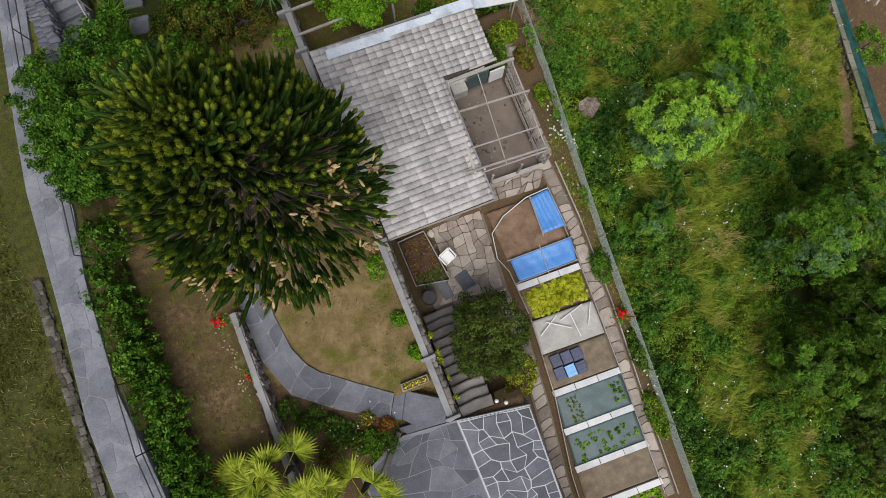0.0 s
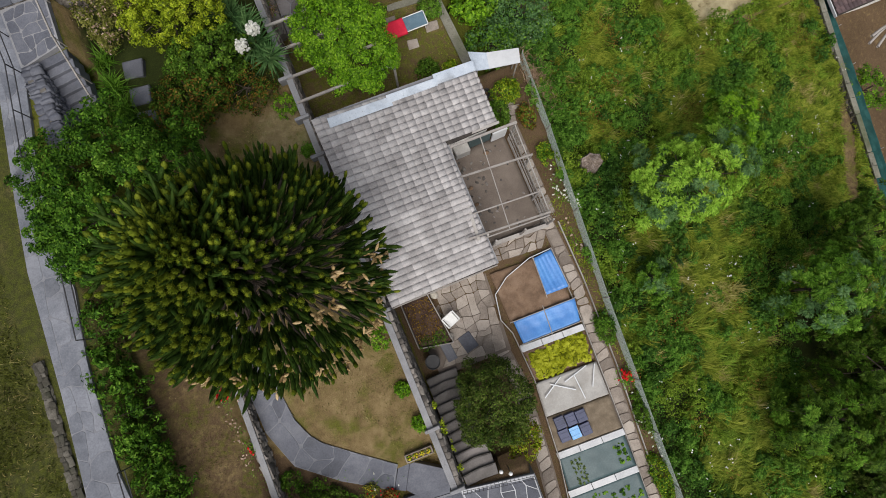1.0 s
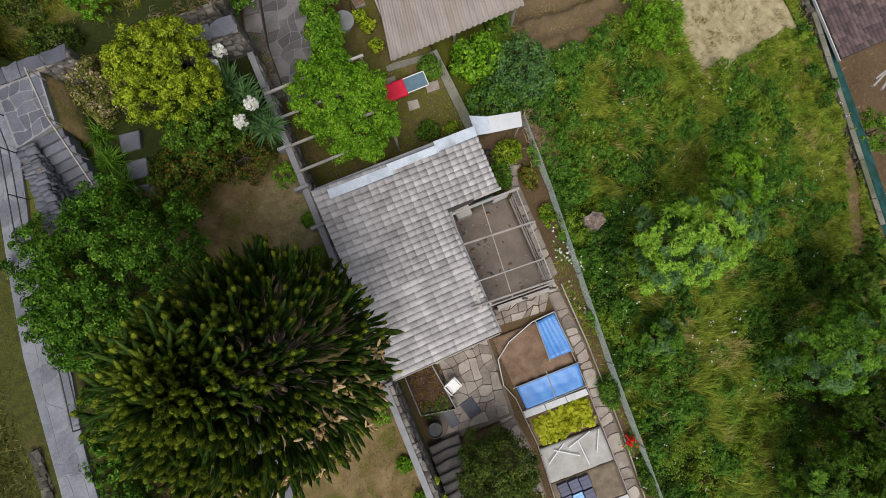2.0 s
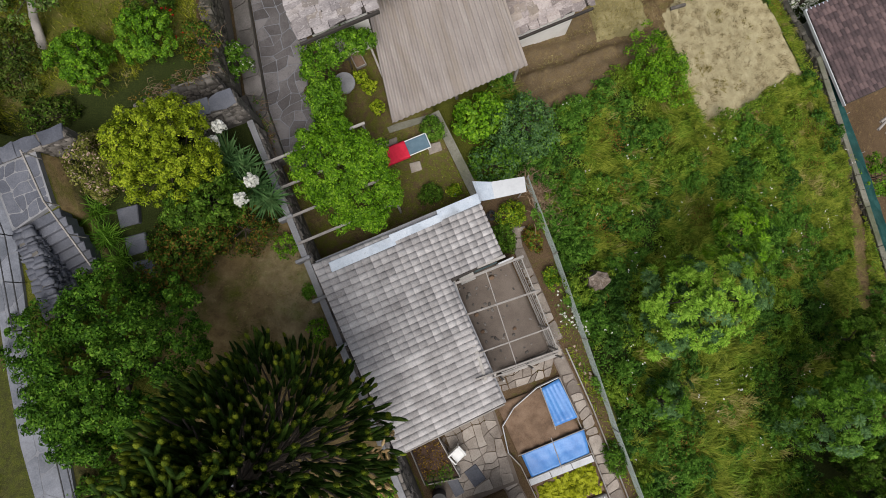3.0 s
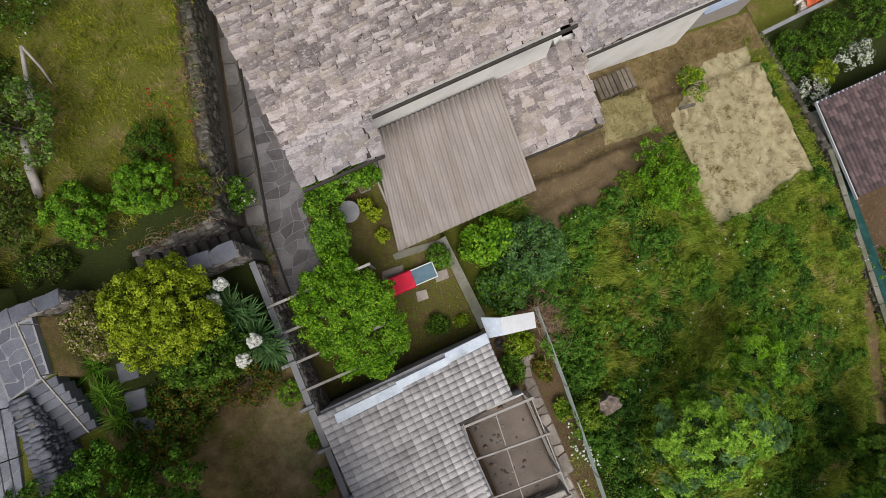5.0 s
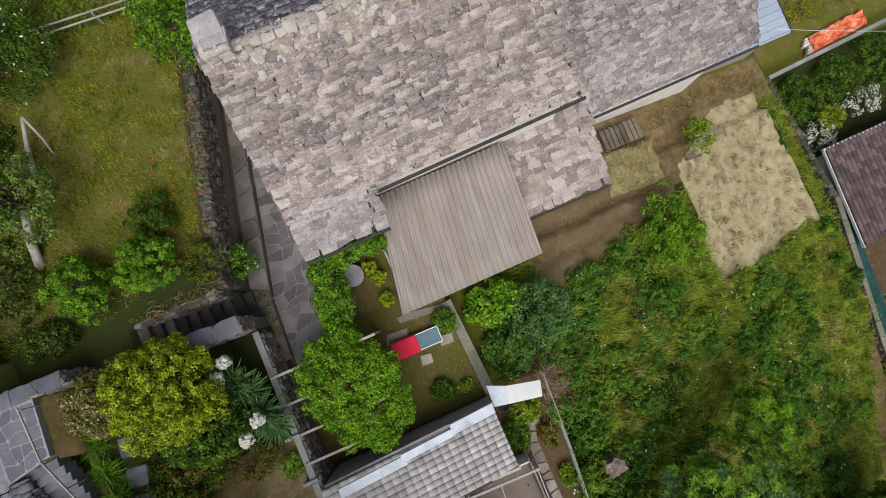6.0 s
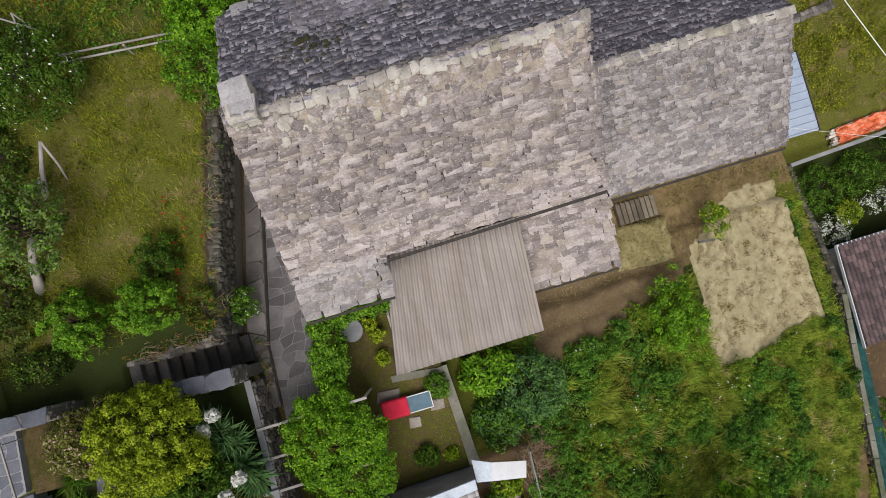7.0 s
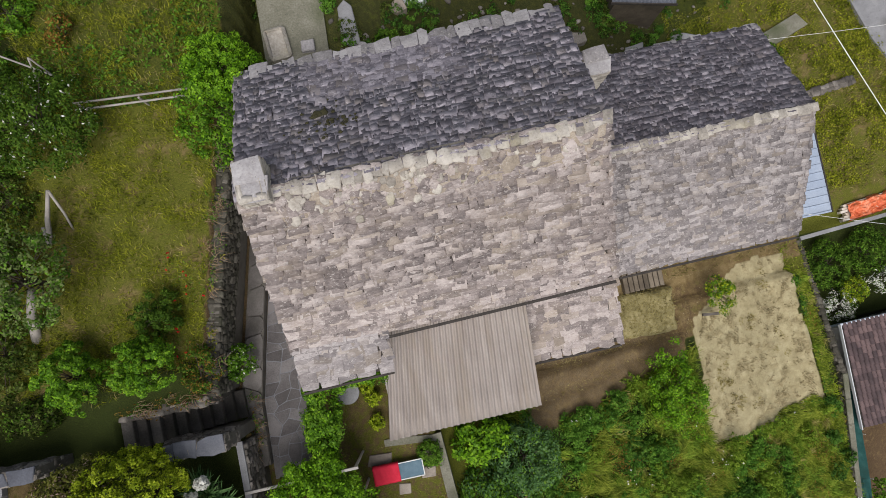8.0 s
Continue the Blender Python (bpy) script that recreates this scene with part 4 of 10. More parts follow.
        w = rng.uniform(0.05, 0.16) if k > 3 else rng.uniform(0.2, 0.36)
        shape = ROCKS[k % len(ROCKS)] * np.array([w, w * 0.8, 0.12])
        vs.append(shape + np.array([px, py, ridge - (py - ry) * (ridge - nz) / (north - ry) + 0.03]))
        fs.append(ROCK_TRIS + b)
        b += len(shape)
    tagged(np_part("moss", np.vstack(vs), np.vstack(fs), M["moss"], h, "dark olive moss cushions", True), kind="stuff")
    eave_row(h, x0 + 0.05, x1 + 0.15, north - 0.12, nz + 0.1, 0.55, 61)
    chimney(h, 2.52, 23.1, 4.6, 6.75, 0.74, 1.05, "squat stone chimney capped with slabs", 21)
    chimney(h, 13.05, 25.2, 0.6, 4.1, 0.72, 0.78, "stone chimney between house and wing", 22)
    # near-black boards paint the shadow line under the south eaves
    bm = bmesh.new()
    plank(bm, (4.85, south - 0.17, sz - 0.14), (x1 + 0.02, south - 0.07, sz - 0.14), 0.09, 0.16)
    part("eave_shade_board", bm, M["shadow_gap"], h)
    bm = bmesh.new()
    plank(bm, (x0 - 0.05, low - 0.15, lz - 0.15), (4.74, low - 0.13, lz - 0.2), 0.08, 0.16)
    part("eave_shade_board", bm, M["shadow_gap"], h)
    return h


def eave_row(parent, x0, x1, y, z, depth, seed):
    """Broad pale slabs that close the roof along its north eave."""
    rng = np.random.default_rng(seed)
    x, poses = x0, []
    while x < x1 - 0.08:
        w = min(rng.uniform(0.25, 0.62), x1 - x)
        m = np.eye(4)
        yaw, d = rng.normal(0, 0.06), depth * rng.uniform(0.75, 1.15)
        m[:3, 0], m[:3, 1], m[:3, 2] = (w * 0.97, w * yaw, 0), (-d * yaw, d, -0.55 * d), (0, 0.02, 0.05)
        m[:3, 3] = (x + w / 2, y + rng.normal(0, 0.03), z + rng.uniform(0, 0.03))
        poses.append(m)
        x += w
    bed = under_roof("eave_bed", [(x0, y - 0.2, z + 0.04), (x1, y - 0.2, z + 0.04), (x1, y + 0.22, z - 0.2), (x0, y + 0.22, z - 0.2)], 0.06, M["mortar"], parent)
    place_pieces("eave_slab", poses, STONES, STONE_TRIS, M["eave_stone"], bed, [True] * len(poses), "")


def chimney(parent, x, y, z0, z1, wx, wy, label, seed):
    bm = bmesh.new()
    box(bm, x - wx / 2 + 0.06, y - wy / 2 + 0.06, z0, x + wx / 2 - 0.06, y + wy / 2 - 0.06, z1 - 0.1)
    c = part("chimney", bm, M["mortar"], parent, label)
    rng = np.random.default_rng(seed)
    poses = []
    z = z0
    while z < z1 - 0.12:
        h = rng.uniform(0.12, 0.2)
        for sx, sy, w, d in ((0, -1, wx, 0.16), (0, 1, wx, 0.16), (-1, 0, 0.16, wy), (1, 0, 0.16, wy)):
            for k in (-0.25, 0.25):
                m = np.eye(4)
                m[0, 0], m[1, 1], m[2, 2] = w * (0.5 if sx == 0 else 1), d * (0.5 if sy == 0 else 1), h
                m[:3, 3] = (x + sx * (wx / 2 - 0.05) + (k * wx if sx == 0 else 0), y + sy * (wy / 2 - 0.05) + (k * wy if sy == 0 else 0), z + h / 2)
                poses.append(m)
        z += h
    for k, (dx, dy) in enumerate(((0.0, -0.26 * wy), (-0.03, 0.25 * wy))):
        m = np.eye(4)
        m[0, 0], m[1, 1], m[2, 2] = wx * 1.16, wy * 0.56, 0.1
        m[:3, 3] = (x + dx, y + dy, z1 - 0.02 + 0.03 * k)
        poses.append(m)
    place_pieces("stone", poses[:-2], STONES, STONE_TRIS, M["ridge_stone"], c, [True] * (len(poses) - 2), "")
    place_pieces("cap_slab", poses[-2:], STONES, STONE_TRIS, M["eave_stone"], c, [True] * 2, "")


def house_wing():
    w = empty("house_wing", 17.0, 22.6, -3.0)
    tagged(w, "lower wing of the stone house under grey stone slabs", "house")
    x0, x1, ry, rz = 12.6, 20.75, 22.68, 2.3
    s, sz, n, nz = 18.5, -0.58, 26.6, 0.15
    walls_of("wall", [(12.5, 18.95), (20.4, 18.95), (20.4, ry), (20.4, 26.3), (12.5, 26.3), (12.5, ry)], -9.0, [sz + 0.1, sz + 0.1, rz - 0.2, nz + 0.1, nz + 0.1, rz - 0.2], 0.45, M["plaster"], w, "white lime render, stained")
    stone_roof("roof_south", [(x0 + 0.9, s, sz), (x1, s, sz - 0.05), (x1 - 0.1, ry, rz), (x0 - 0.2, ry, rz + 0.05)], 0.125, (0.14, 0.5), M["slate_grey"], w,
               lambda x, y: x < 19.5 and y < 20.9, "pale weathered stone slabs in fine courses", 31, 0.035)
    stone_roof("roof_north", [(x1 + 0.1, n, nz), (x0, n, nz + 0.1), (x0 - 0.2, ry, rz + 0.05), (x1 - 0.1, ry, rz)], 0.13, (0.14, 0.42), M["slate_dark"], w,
               lambda x, y: False, "grey stone slabs in fine courses, north shade in their colour", 32, 0.035, lay=-0.1)
    rng = np.random.default_rng(8)
    x, poses = x0 + 0.2, []
    while x < x1 - 0.1:
        d = rng.uniform(0.2, 0.48)
        m = np.eye(4)
        m[0, 0], m[1, 1], m[2, 2] = d, 0.3 * rng.uniform(0.75, 1.3), 0.1
        m[:3, 3] = (x + d / 2, ry - 0.06 + rng.normal(0, 0.03), rz + 0.06)
        poses.append(m)
        x += d * 0.97
    crest = under_roof("ridge_bed", [(x0, ry - 0.18, rz - 0.06), (x1 - 0.1, ry - 0.18, rz - 0.06), (x1 - 0.1, ry + 0.18, rz - 0.06), (x0, ry + 0.18, rz - 0.06)], 0.08, M["mortar"], w)
    place_pieces("ridge_stone", poses, STONES, STONE_TRIS, M["ridge_stone"], crest, [True] * len(poses), "")
    eave_row(w, x0, x1 + 0.05, n - 0.12, nz + 0.1, 0.45, 62)
    # small window on the south wall
    bm = bmesh.new()
    for a, b in (((15.0, -1.5), (15.9, -1.42)), ((15.0, -2.4), (15.9, -2.32)), ((15.0, -2.32), (15.08, -1.5)), ((15.82, -2.32), (15.9, -1.5)), ((15.42, -2.32), (15.48, -1.5))):
        box(bm, a[0], 18.86, a[1], b[0], 18.97, b[1])
    f = part("window", bm, M["timber"], w, "small timber casement window")
    bm = bmesh.new()
    box(bm, 15.05, 18.92, -2.35, 15.85, 18.94, -1.46)
    part("pane", bm, M["dark_iron"], f)
    # dark strip that draws the shadow below the wing's eave
    bm = bmesh.new()
    plank(bm, (x0 + 0.9, s - 0.15, sz - 0.15), (x1, s - 0.15, sz - 0.2), 0.08, 0.16)
    part("eave_shade_board", bm, M["shadow_gap"], w)
    return w


def lean_to():
    a = empty("stone_lean_to", 11.5, 17.3, -3.0)
    tagged(a, "small lean-to with coarse stone slab roof against the house", "outbuilding")
    walls_of("wall", [(10.1, 16.35), (13.0, 16.3), (13.0, 18.85), (10.1, 18.85)], -5.2, [-1.6, -1.6, -0.5, -0.5], 0.35, M["plaster"], a, "white lime render")
    stone_roof("roof", [(9.8, 16.0, -1.58), (13.3, 15.95, -1.56), (13.3, 18.85, -0.28), (9.8, 18.85, -0.28)], 0.25, (0.26, 0.62), M["slate_warm"], a, lambda x, y: True, "coarse pale stone slabs", 41, 0.05)
    # black strip put in as the lean-to's eave shadow
    bm = bmesh.new()
    plank(bm, (9.8, 15.82, -1.74), (13.32, 15.77, -1.72), 0.08, 0.16)
    part("eave_shade_board", bm, M["shadow_gap"], a)
    return a


def wave_sheet(bm, corners, waves, amp, cols_per=6, rows=6):
    """A corrugated sheet over a quad: ridges run from the first edge to the opposite one."""
    at = frame_on(corners)
    n = waves * cols_per
    grid = []
    for j in range(rows + 1):
        row = []
        for i in range(n + 1):
            p = at(i / n, j / rows)
            row.append(bm.verts.new((p[0], p[1], p[2] + amp * math.sin(2 * math.pi * waves * i / n))))
        grid.append(row)
    for j in range(rows):
        for i in range(n):
            f = bm.faces.new((grid[j][i], grid[j][i + 1], grid[j + 1][i + 1], grid[j + 1][i]))
            f.smooth = True


def porch():
    p = empty("porch", 6.7, 16.5, -1.25)
    tagged(p, "open porch under a brown-grey corrugated sheet roof", "porch")
    bm = bmesh.new()
    wave_sheet(bm, [(3.74, 14.38, -0.92), (9.58, 14.38, -0.88), (9.72, 18.7, 0.32), (4.62, 18.7, 0.32)], 25, 0.062, 8)
    sheet = part("roof_sheet", bm, M["fibre_sheet"], p, "corrugated fibre cement sheets")
    mod = sheet.modifiers.new("thickness", "SOLIDIFY")
    mod.thickness = 0.012
    for x, y in ((3.95, 14.7), (6.7, 14.75), (9.4, 14.7)):
        bm = bmesh.new()
        bar(bm, (x, y, gz(x, y) - 0.2), (x, y, -0.95), 0.07, 8)
        part("post", bm, M["timber"], p)
    bm = bmesh.new()
    plank(bm, (3.85, 14.62, -0.98), (9.55, 14.62, -0.96), 0.1, 0.14)
    part("beam", bm, M["timber"], p)
    for i in range(6):
        x = 4.1 + i * 1.06
        bm = bmesh.new()
        plank(bm, (x, 14.45, -1.02), (x + 0.05, 18.6, 0.17), 0.08, 0.1)
        part("rafter", bm, M["timber"], p)
    # side walls
    bm = bmesh.new()
    slab(bm, [(9.2, 15.2), (9.45, 15.2), (9.45, 18.7), (9.2, 18.7)], -4.0, [-0.85, -0.85, 0.1, 0.1])
    part("side_wall", bm, M["rubble"], p)
    return p


def garage():
    g = empty("garage", 1.3, 6.5, -1.75)
    tagged(g, "low garage with grey concrete tile roof", "garage")

    def z_at(x, y):
        return 1.3 - 0.19 * (x + 0.5) + 0.11 * (y - 9.0)
    outer = [(-0.55, 3.3), (2.95, 3.3), (2.95, 7.9), (5.1, 7.9), (5.1, 9.9), (-0.55, 9.9)]
    walls_of("wall", outer, -2.4, [z_at(x, y) - 0.18 for x, y in outer], 0.25, M["plaster"], g, "grey-white rendered wall")
    deck = [(-0.85, 3.0), (3.3, 2.92), (3.3, 7.7), (5.42, 7.8), (5.46, 10.1), (-0.8, 10.02)]
    bm = bmesh.new()
    slab(bm, deck, [z_at(x, y) - 0.14 for x, y in deck], [z_at(x, y) - 0.03 for x, y in deck])
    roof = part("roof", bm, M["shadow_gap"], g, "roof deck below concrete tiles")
    shapes, tris = tile_shape()
    poses, singles = [], []
    step_x, step_y = 0.31, 0.232
    y = 2.96
    rng = np.random.default_rng(3)
    slope = math.atan(0.19)
    while y < 10.05:
        right = 3.3 if y < 7.66 else 5.44
        x = -0.86
        while x < right - 0.1:
            d = min(step_x, right - x)
            ex = np.array([math.cos(slope), 0, -math.sin(slope)])
            ey = np.array([0, 1, 0.11]) / math.hypot(1, 0.11)
            ez = np.cross(ex, ey)
            m = np.eye(4)
            yaw = rng.normal(0, 0.012)
            m[:3, 0], m[:3, 1], m[:3, 2] = ex * d * 1.03 + ey * yaw * d, ey * step_y, ez * 0.135
            cx, cy = x + d / 2, y + step_y / 2
            m[:3, 3] = (cx, cy, z_at(cx, cy) + 0.012 + rng.uniform(0, 0.006))
            poses.append(m)
            singles.append(cy < 6.0)
            x += step_x
        y += step_y
    n = 0
    for i, s in enumerate(singles):
        n += s
        singles[i] = s and n <= 300
    place_pieces("roof_tile", poses, shapes, tris, M["roof_tile"], roof, singles, "grey interlocking concrete tiles")
    # metal flashing and parapet along the north edge
    bm = bmesh.new()
    slab(bm, [(-0.75, 10.0), (5.45, 10.08), (5.45, 10.3), (-0.75, 10.24)], -1.6, [1.32, 0.42, 0.42, 1.32])
    par = part("parapet", bm, M["concrete"], g, "stained concrete parapet")
    for x0, x1, y0, y1, lap in ((-0.35, 2.05, 9.64, 10.02, 0.0), (1.9, 3.9, 9.8, 10.12, 0.03), (3.8, 5.47, 9.88, 10.3, 0.05)):
        bm = bmesh.new()
        slab(bm, [(x0, y0), (x1, y0 + 0.04), (x1 + 0.02, y1), (x0 + 0.03, y1 - 0.03)], [z_at(x0, 9.9) + 0.05, z_at(x1, 9.9) + 0.05, z_at(x1, 10) + 0.07, z_at(x0, 10) + 0.07],
             [z_at(x0, 9.9) + 0.08 + lap, z_at(x1, 9.9) + 0.08 + lap, z_at(x1, 10) + 0.14 + lap, z_at(x0, 10) + 0.14 + lap])
        bmesh.ops.bevel(bm, geom=bm.edges[:], offset=0.012, segments=1, affect="EDGES")
        part("flashing", bm, M["zinc"], g, "pale blue-grey sheet metal flashing, stained")
    # bargeboard at the south end
    bm = bmesh.new()
    plank(bm, (-0.85, 2.93, z_at(-0.85, 2.9) - 0.07), (3.3, 2.9, z_at(3.3, 2.9) - 0.07), 0.05, 0.14)
    part("fascia", bm, M["timber"], g)
    bm = bmesh.new()
    plank(bm, (3.34, 2.95, z_at(3.3, 3) - 0.06), (3.34, 7.7, z_at(3.3, 7.7) - 0.06), 0.1, 0.08)
    part("gutter", bm, M["concrete"], g)
    return g


def white_canopy():
    c = empty("white_canopy", 6.4, 10.4, -1.3)
    tagged(c, "white sheet canopy on posts beside the garage", "canopy")
    bm = bmesh.new()
    slab(bm, [(6.05, 9.92), (7.25, 9.68), (7.42, 10.24), (6.2, 10.55)], [-0.09] * 4, [-0.03, -0.05, -0.05, -0.03])
    part("white_panel", bm, M["white_sheet"], c)
    bm = bmesh.new()
    slab(bm, [(5.5, 10.05), (6.05, 9.92), (6.2, 10.55), (5.55, 10.85)], [-0.06, -0.09, -0.09, -0.06], [0.0, -0.04, -0.04, 0.0])
    part("metal_panel", bm, M["zinc"], c, "dull sheet metal panel")
    for x, y in ((5.7, 10.2), (7.2, 9.8), (7.3, 10.15)):
        bm = bmesh.new()
        bar(bm, (x, y, gz(x, y) - 0.2), (x, y, -0.08), 0.03, 8)
        part("post", bm, M["timber"], c)


stone_house()
house_wing()
lean_to()
porch()
garage()
white_canopy()

# ---- plants ----
def unit(a):
    return a / np.maximum(np.linalg.norm(a, axis=-1, keepdims=True), 1e-9)


def leaf_quads(points, normals, size, rng, aspect=0.5, vary=0.4):
    """Four-cornered leaves, one at each point, facing roughly along the normals."""
    n = len(points)
    nn = unit(normals + rng.normal(0, 0.34, (n, 3)))
    d = unit(np.cross(nn, rng.normal(0, 1, (n, 3))))
    w = np.cross(nn, d)
    s = size * rng.uniform(1 - vary, 1 + vary, (n, 1))
    fold = nn * s * 0.12
    v = np.stack([points - d * s * 0.5, points + w * s * aspect * 0.5 + fold, points + d * s * 0.5, points - w * s * aspect * 0.5 + fold], axis=1)
    f = np.arange(n * 4).reshape(n, 4)
    return v.reshape(-1, 3), f


def crown_points(c, r, clumps, per, spread, rng, low=-0.45, lumpy=0.22, fill=0.2):
    """Points over rounded sprays that stand out of an uneven dome, with normals away from each spray's heart."""
    c, r = np.array(c, dtype=float), np.array(r, dtype=float)
    d = unit(rng.normal(0, 1, (clumps * 3, 3)))
    d = d[d[:, 2] > low][:clumps]
    k = len(d)
    bulge = 1.0 + lumpy * np.array([noise.noise((a * 1.9 + c[0], b * 1.9 + c[1], e * 1.9)) * 1.5 for a, b, e in d])
    depth = np.where(rng.random(k) < fill, rng.uniform(0.3, 0.75, k), rng.uniform(0.8, 1.02, k)) * bulge
    mid = c + d * r * depth[:, None]
    puff = np.repeat(spread * 1.55 * rng.uniform(0.65, 1.3, (k, 1)), per, axis=0)
    out = unit(rng.normal(0, 1, (k * per, 3)) + 0.75 * np.repeat(d, per, axis=0) + np.array([0, 0, 0.6]))
    pts = np.repeat(mid, per, axis=0) + out * puff * rng.uniform(0.45, 1.08, (k * per, 1)) * np.array([1, 1, 0.85])
    return pts, unit(out + np.array([0, 0, 0.3])), mid


def tuft_quads(mid, out, radius, per, size, rng, aspect=0.34):
    """Rosettes of long leaflets that spread from each shoot and droop at their ends."""
    k = len(mid)
    c, n = np.repeat(mid, per, axis=0), unit(np.repeat(out, per, axis=0))
    side = unit(np.cross(n, rng.normal(0, 1, (k * per, 3))))
    lift = rng.uniform(-0.15, 0.75, (k * per, 1))
    d = unit(side + n * lift)
    reach = radius * rng.uniform(0.3, 1.0, (k * per, 1)) * (1 - 0.25 * lift)
    s = size * rng.uniform(0.7, 1.3, (k * per, 1))
    w = np.cross(n, d) * s * aspect * 0.5
    base = c + d * reach * 0.45 + rng.normal(0, 0.25, (k * per, 1)) * radius * 0.3 * side
    tip = base + d * s - np.array([0, 0, 0.25]) * s
    belly = (base + tip) / 2 + n * s * 0.1
    v = np.stack([base, belly + w, tip, belly - w], axis=1).reshape(-1, 3)
    return v, np.arange(k * per * 4).reshape(-1, 4)


def limb(bm, pts, r0, r1, sides=6):
    """A tapered limb along points."""
    rings = []
    pts = [Vector(p) for p in pts]
    for i, p in enumerate(pts):
        d = (pts[min(i + 1, len(pts) - 1)] - pts[max(i - 1, 0)]).normalized()
        q = d.to_track_quat("Z", "Y")
        r = r0 + (r1 - r0) * i / (len(pts) - 1)
        rings.append([bm.verts.new(p + q @ Vector((r * math.cos(a), r * math.sin(a), 0))) for a in [2 * math.pi * k / sides for k in range(sides)]])
    for a, b in zip(rings, rings[1:]):
        for k in range(sides):
            bm.faces.new((a[k], a[(k + 1) % sides], b[(k + 1) % sides], b[k]))
    bm.faces.new(rings[-1])


def woody(name, x, y, crown_z, radii, leaf, size, clumps, per, label, category, seed, material2=None, share=0.2, spread=0.2, trunk=0.1, low=-0.45, lumpy=0.22, ground_z=None, lean=(0, 0), aspect=0.5, group="", tuft=0.0):
    """A tree or shrub: trunk with limbs, and a crown of many leaves in clumps."""
    rng = np.random.default_rng(seed)
    g = gz(x, y) if ground_z is None else ground_z
    t = empty(name, x, y, g)
    tagged(t, label, category, group)
    c = (x + lean[0], y + lean[1], crown_z)
    pts, nor, mid = crown_points(c, radii, clumps, per, spread, rng, low, lumpy)
    bm = bmesh.new()
    top = Vector((c[0], c[1], crown_z + radii[2] * 0.3))
    base = Vector((x, y, g - 0.15))
    limb(bm, [base, base.lerp(top, 0.4) + Vector((0.05, 0.03, 0)), top], trunk, trunk * 0.35, 8)
    for k in range(0, len(mid), max(1, len(mid) // 16)):
        s = base.lerp(top, rng.uniform(0.3, 0.85))
        s = s + (Vector((0.05, 0.03, 0)) * (1 - abs((s - base).length / (top - base).length - 0.4) / 0.6))
        e = Vector(mid[k])
        limb(bm, [s, s.lerp(e, 0.55) + Vector((0, 0, 0.1 * radii[2])), e], trunk * 0.4, trunk * 0.08, 5)
    part("trunk", bm, M["bark"], t, smooth=True)
    if tuft:
        out = (mid - np.array(c)) / np.array(radii) + np.array([0, 0, 0.35])
        pick = rng.random(len(mid)) >= (share if material2 else 0.0)
        for part_name, one, ok in (("crown", leaf, pick), ("young_leaves", material2, ~pick)):
            if ok.any():
                v, f = tuft_quads(mid[ok], out[ok], tuft, per, size, rng)
                np_part(part_name, v, f, M[one], t)
        return t
    first = rng.random(len(pts)) >= (share if material2 else 0.0)
    v, f = leaf_quads(pts[first], nor[first], size, rng, aspect)
    np_part("crown", v, f, M[leaf], t)
    if material2:
        v, f = leaf_quads(pts[~first], nor[~first], size, rng, aspect)
        np_part("young_leaves", v, f, M[material2], t)
    return t


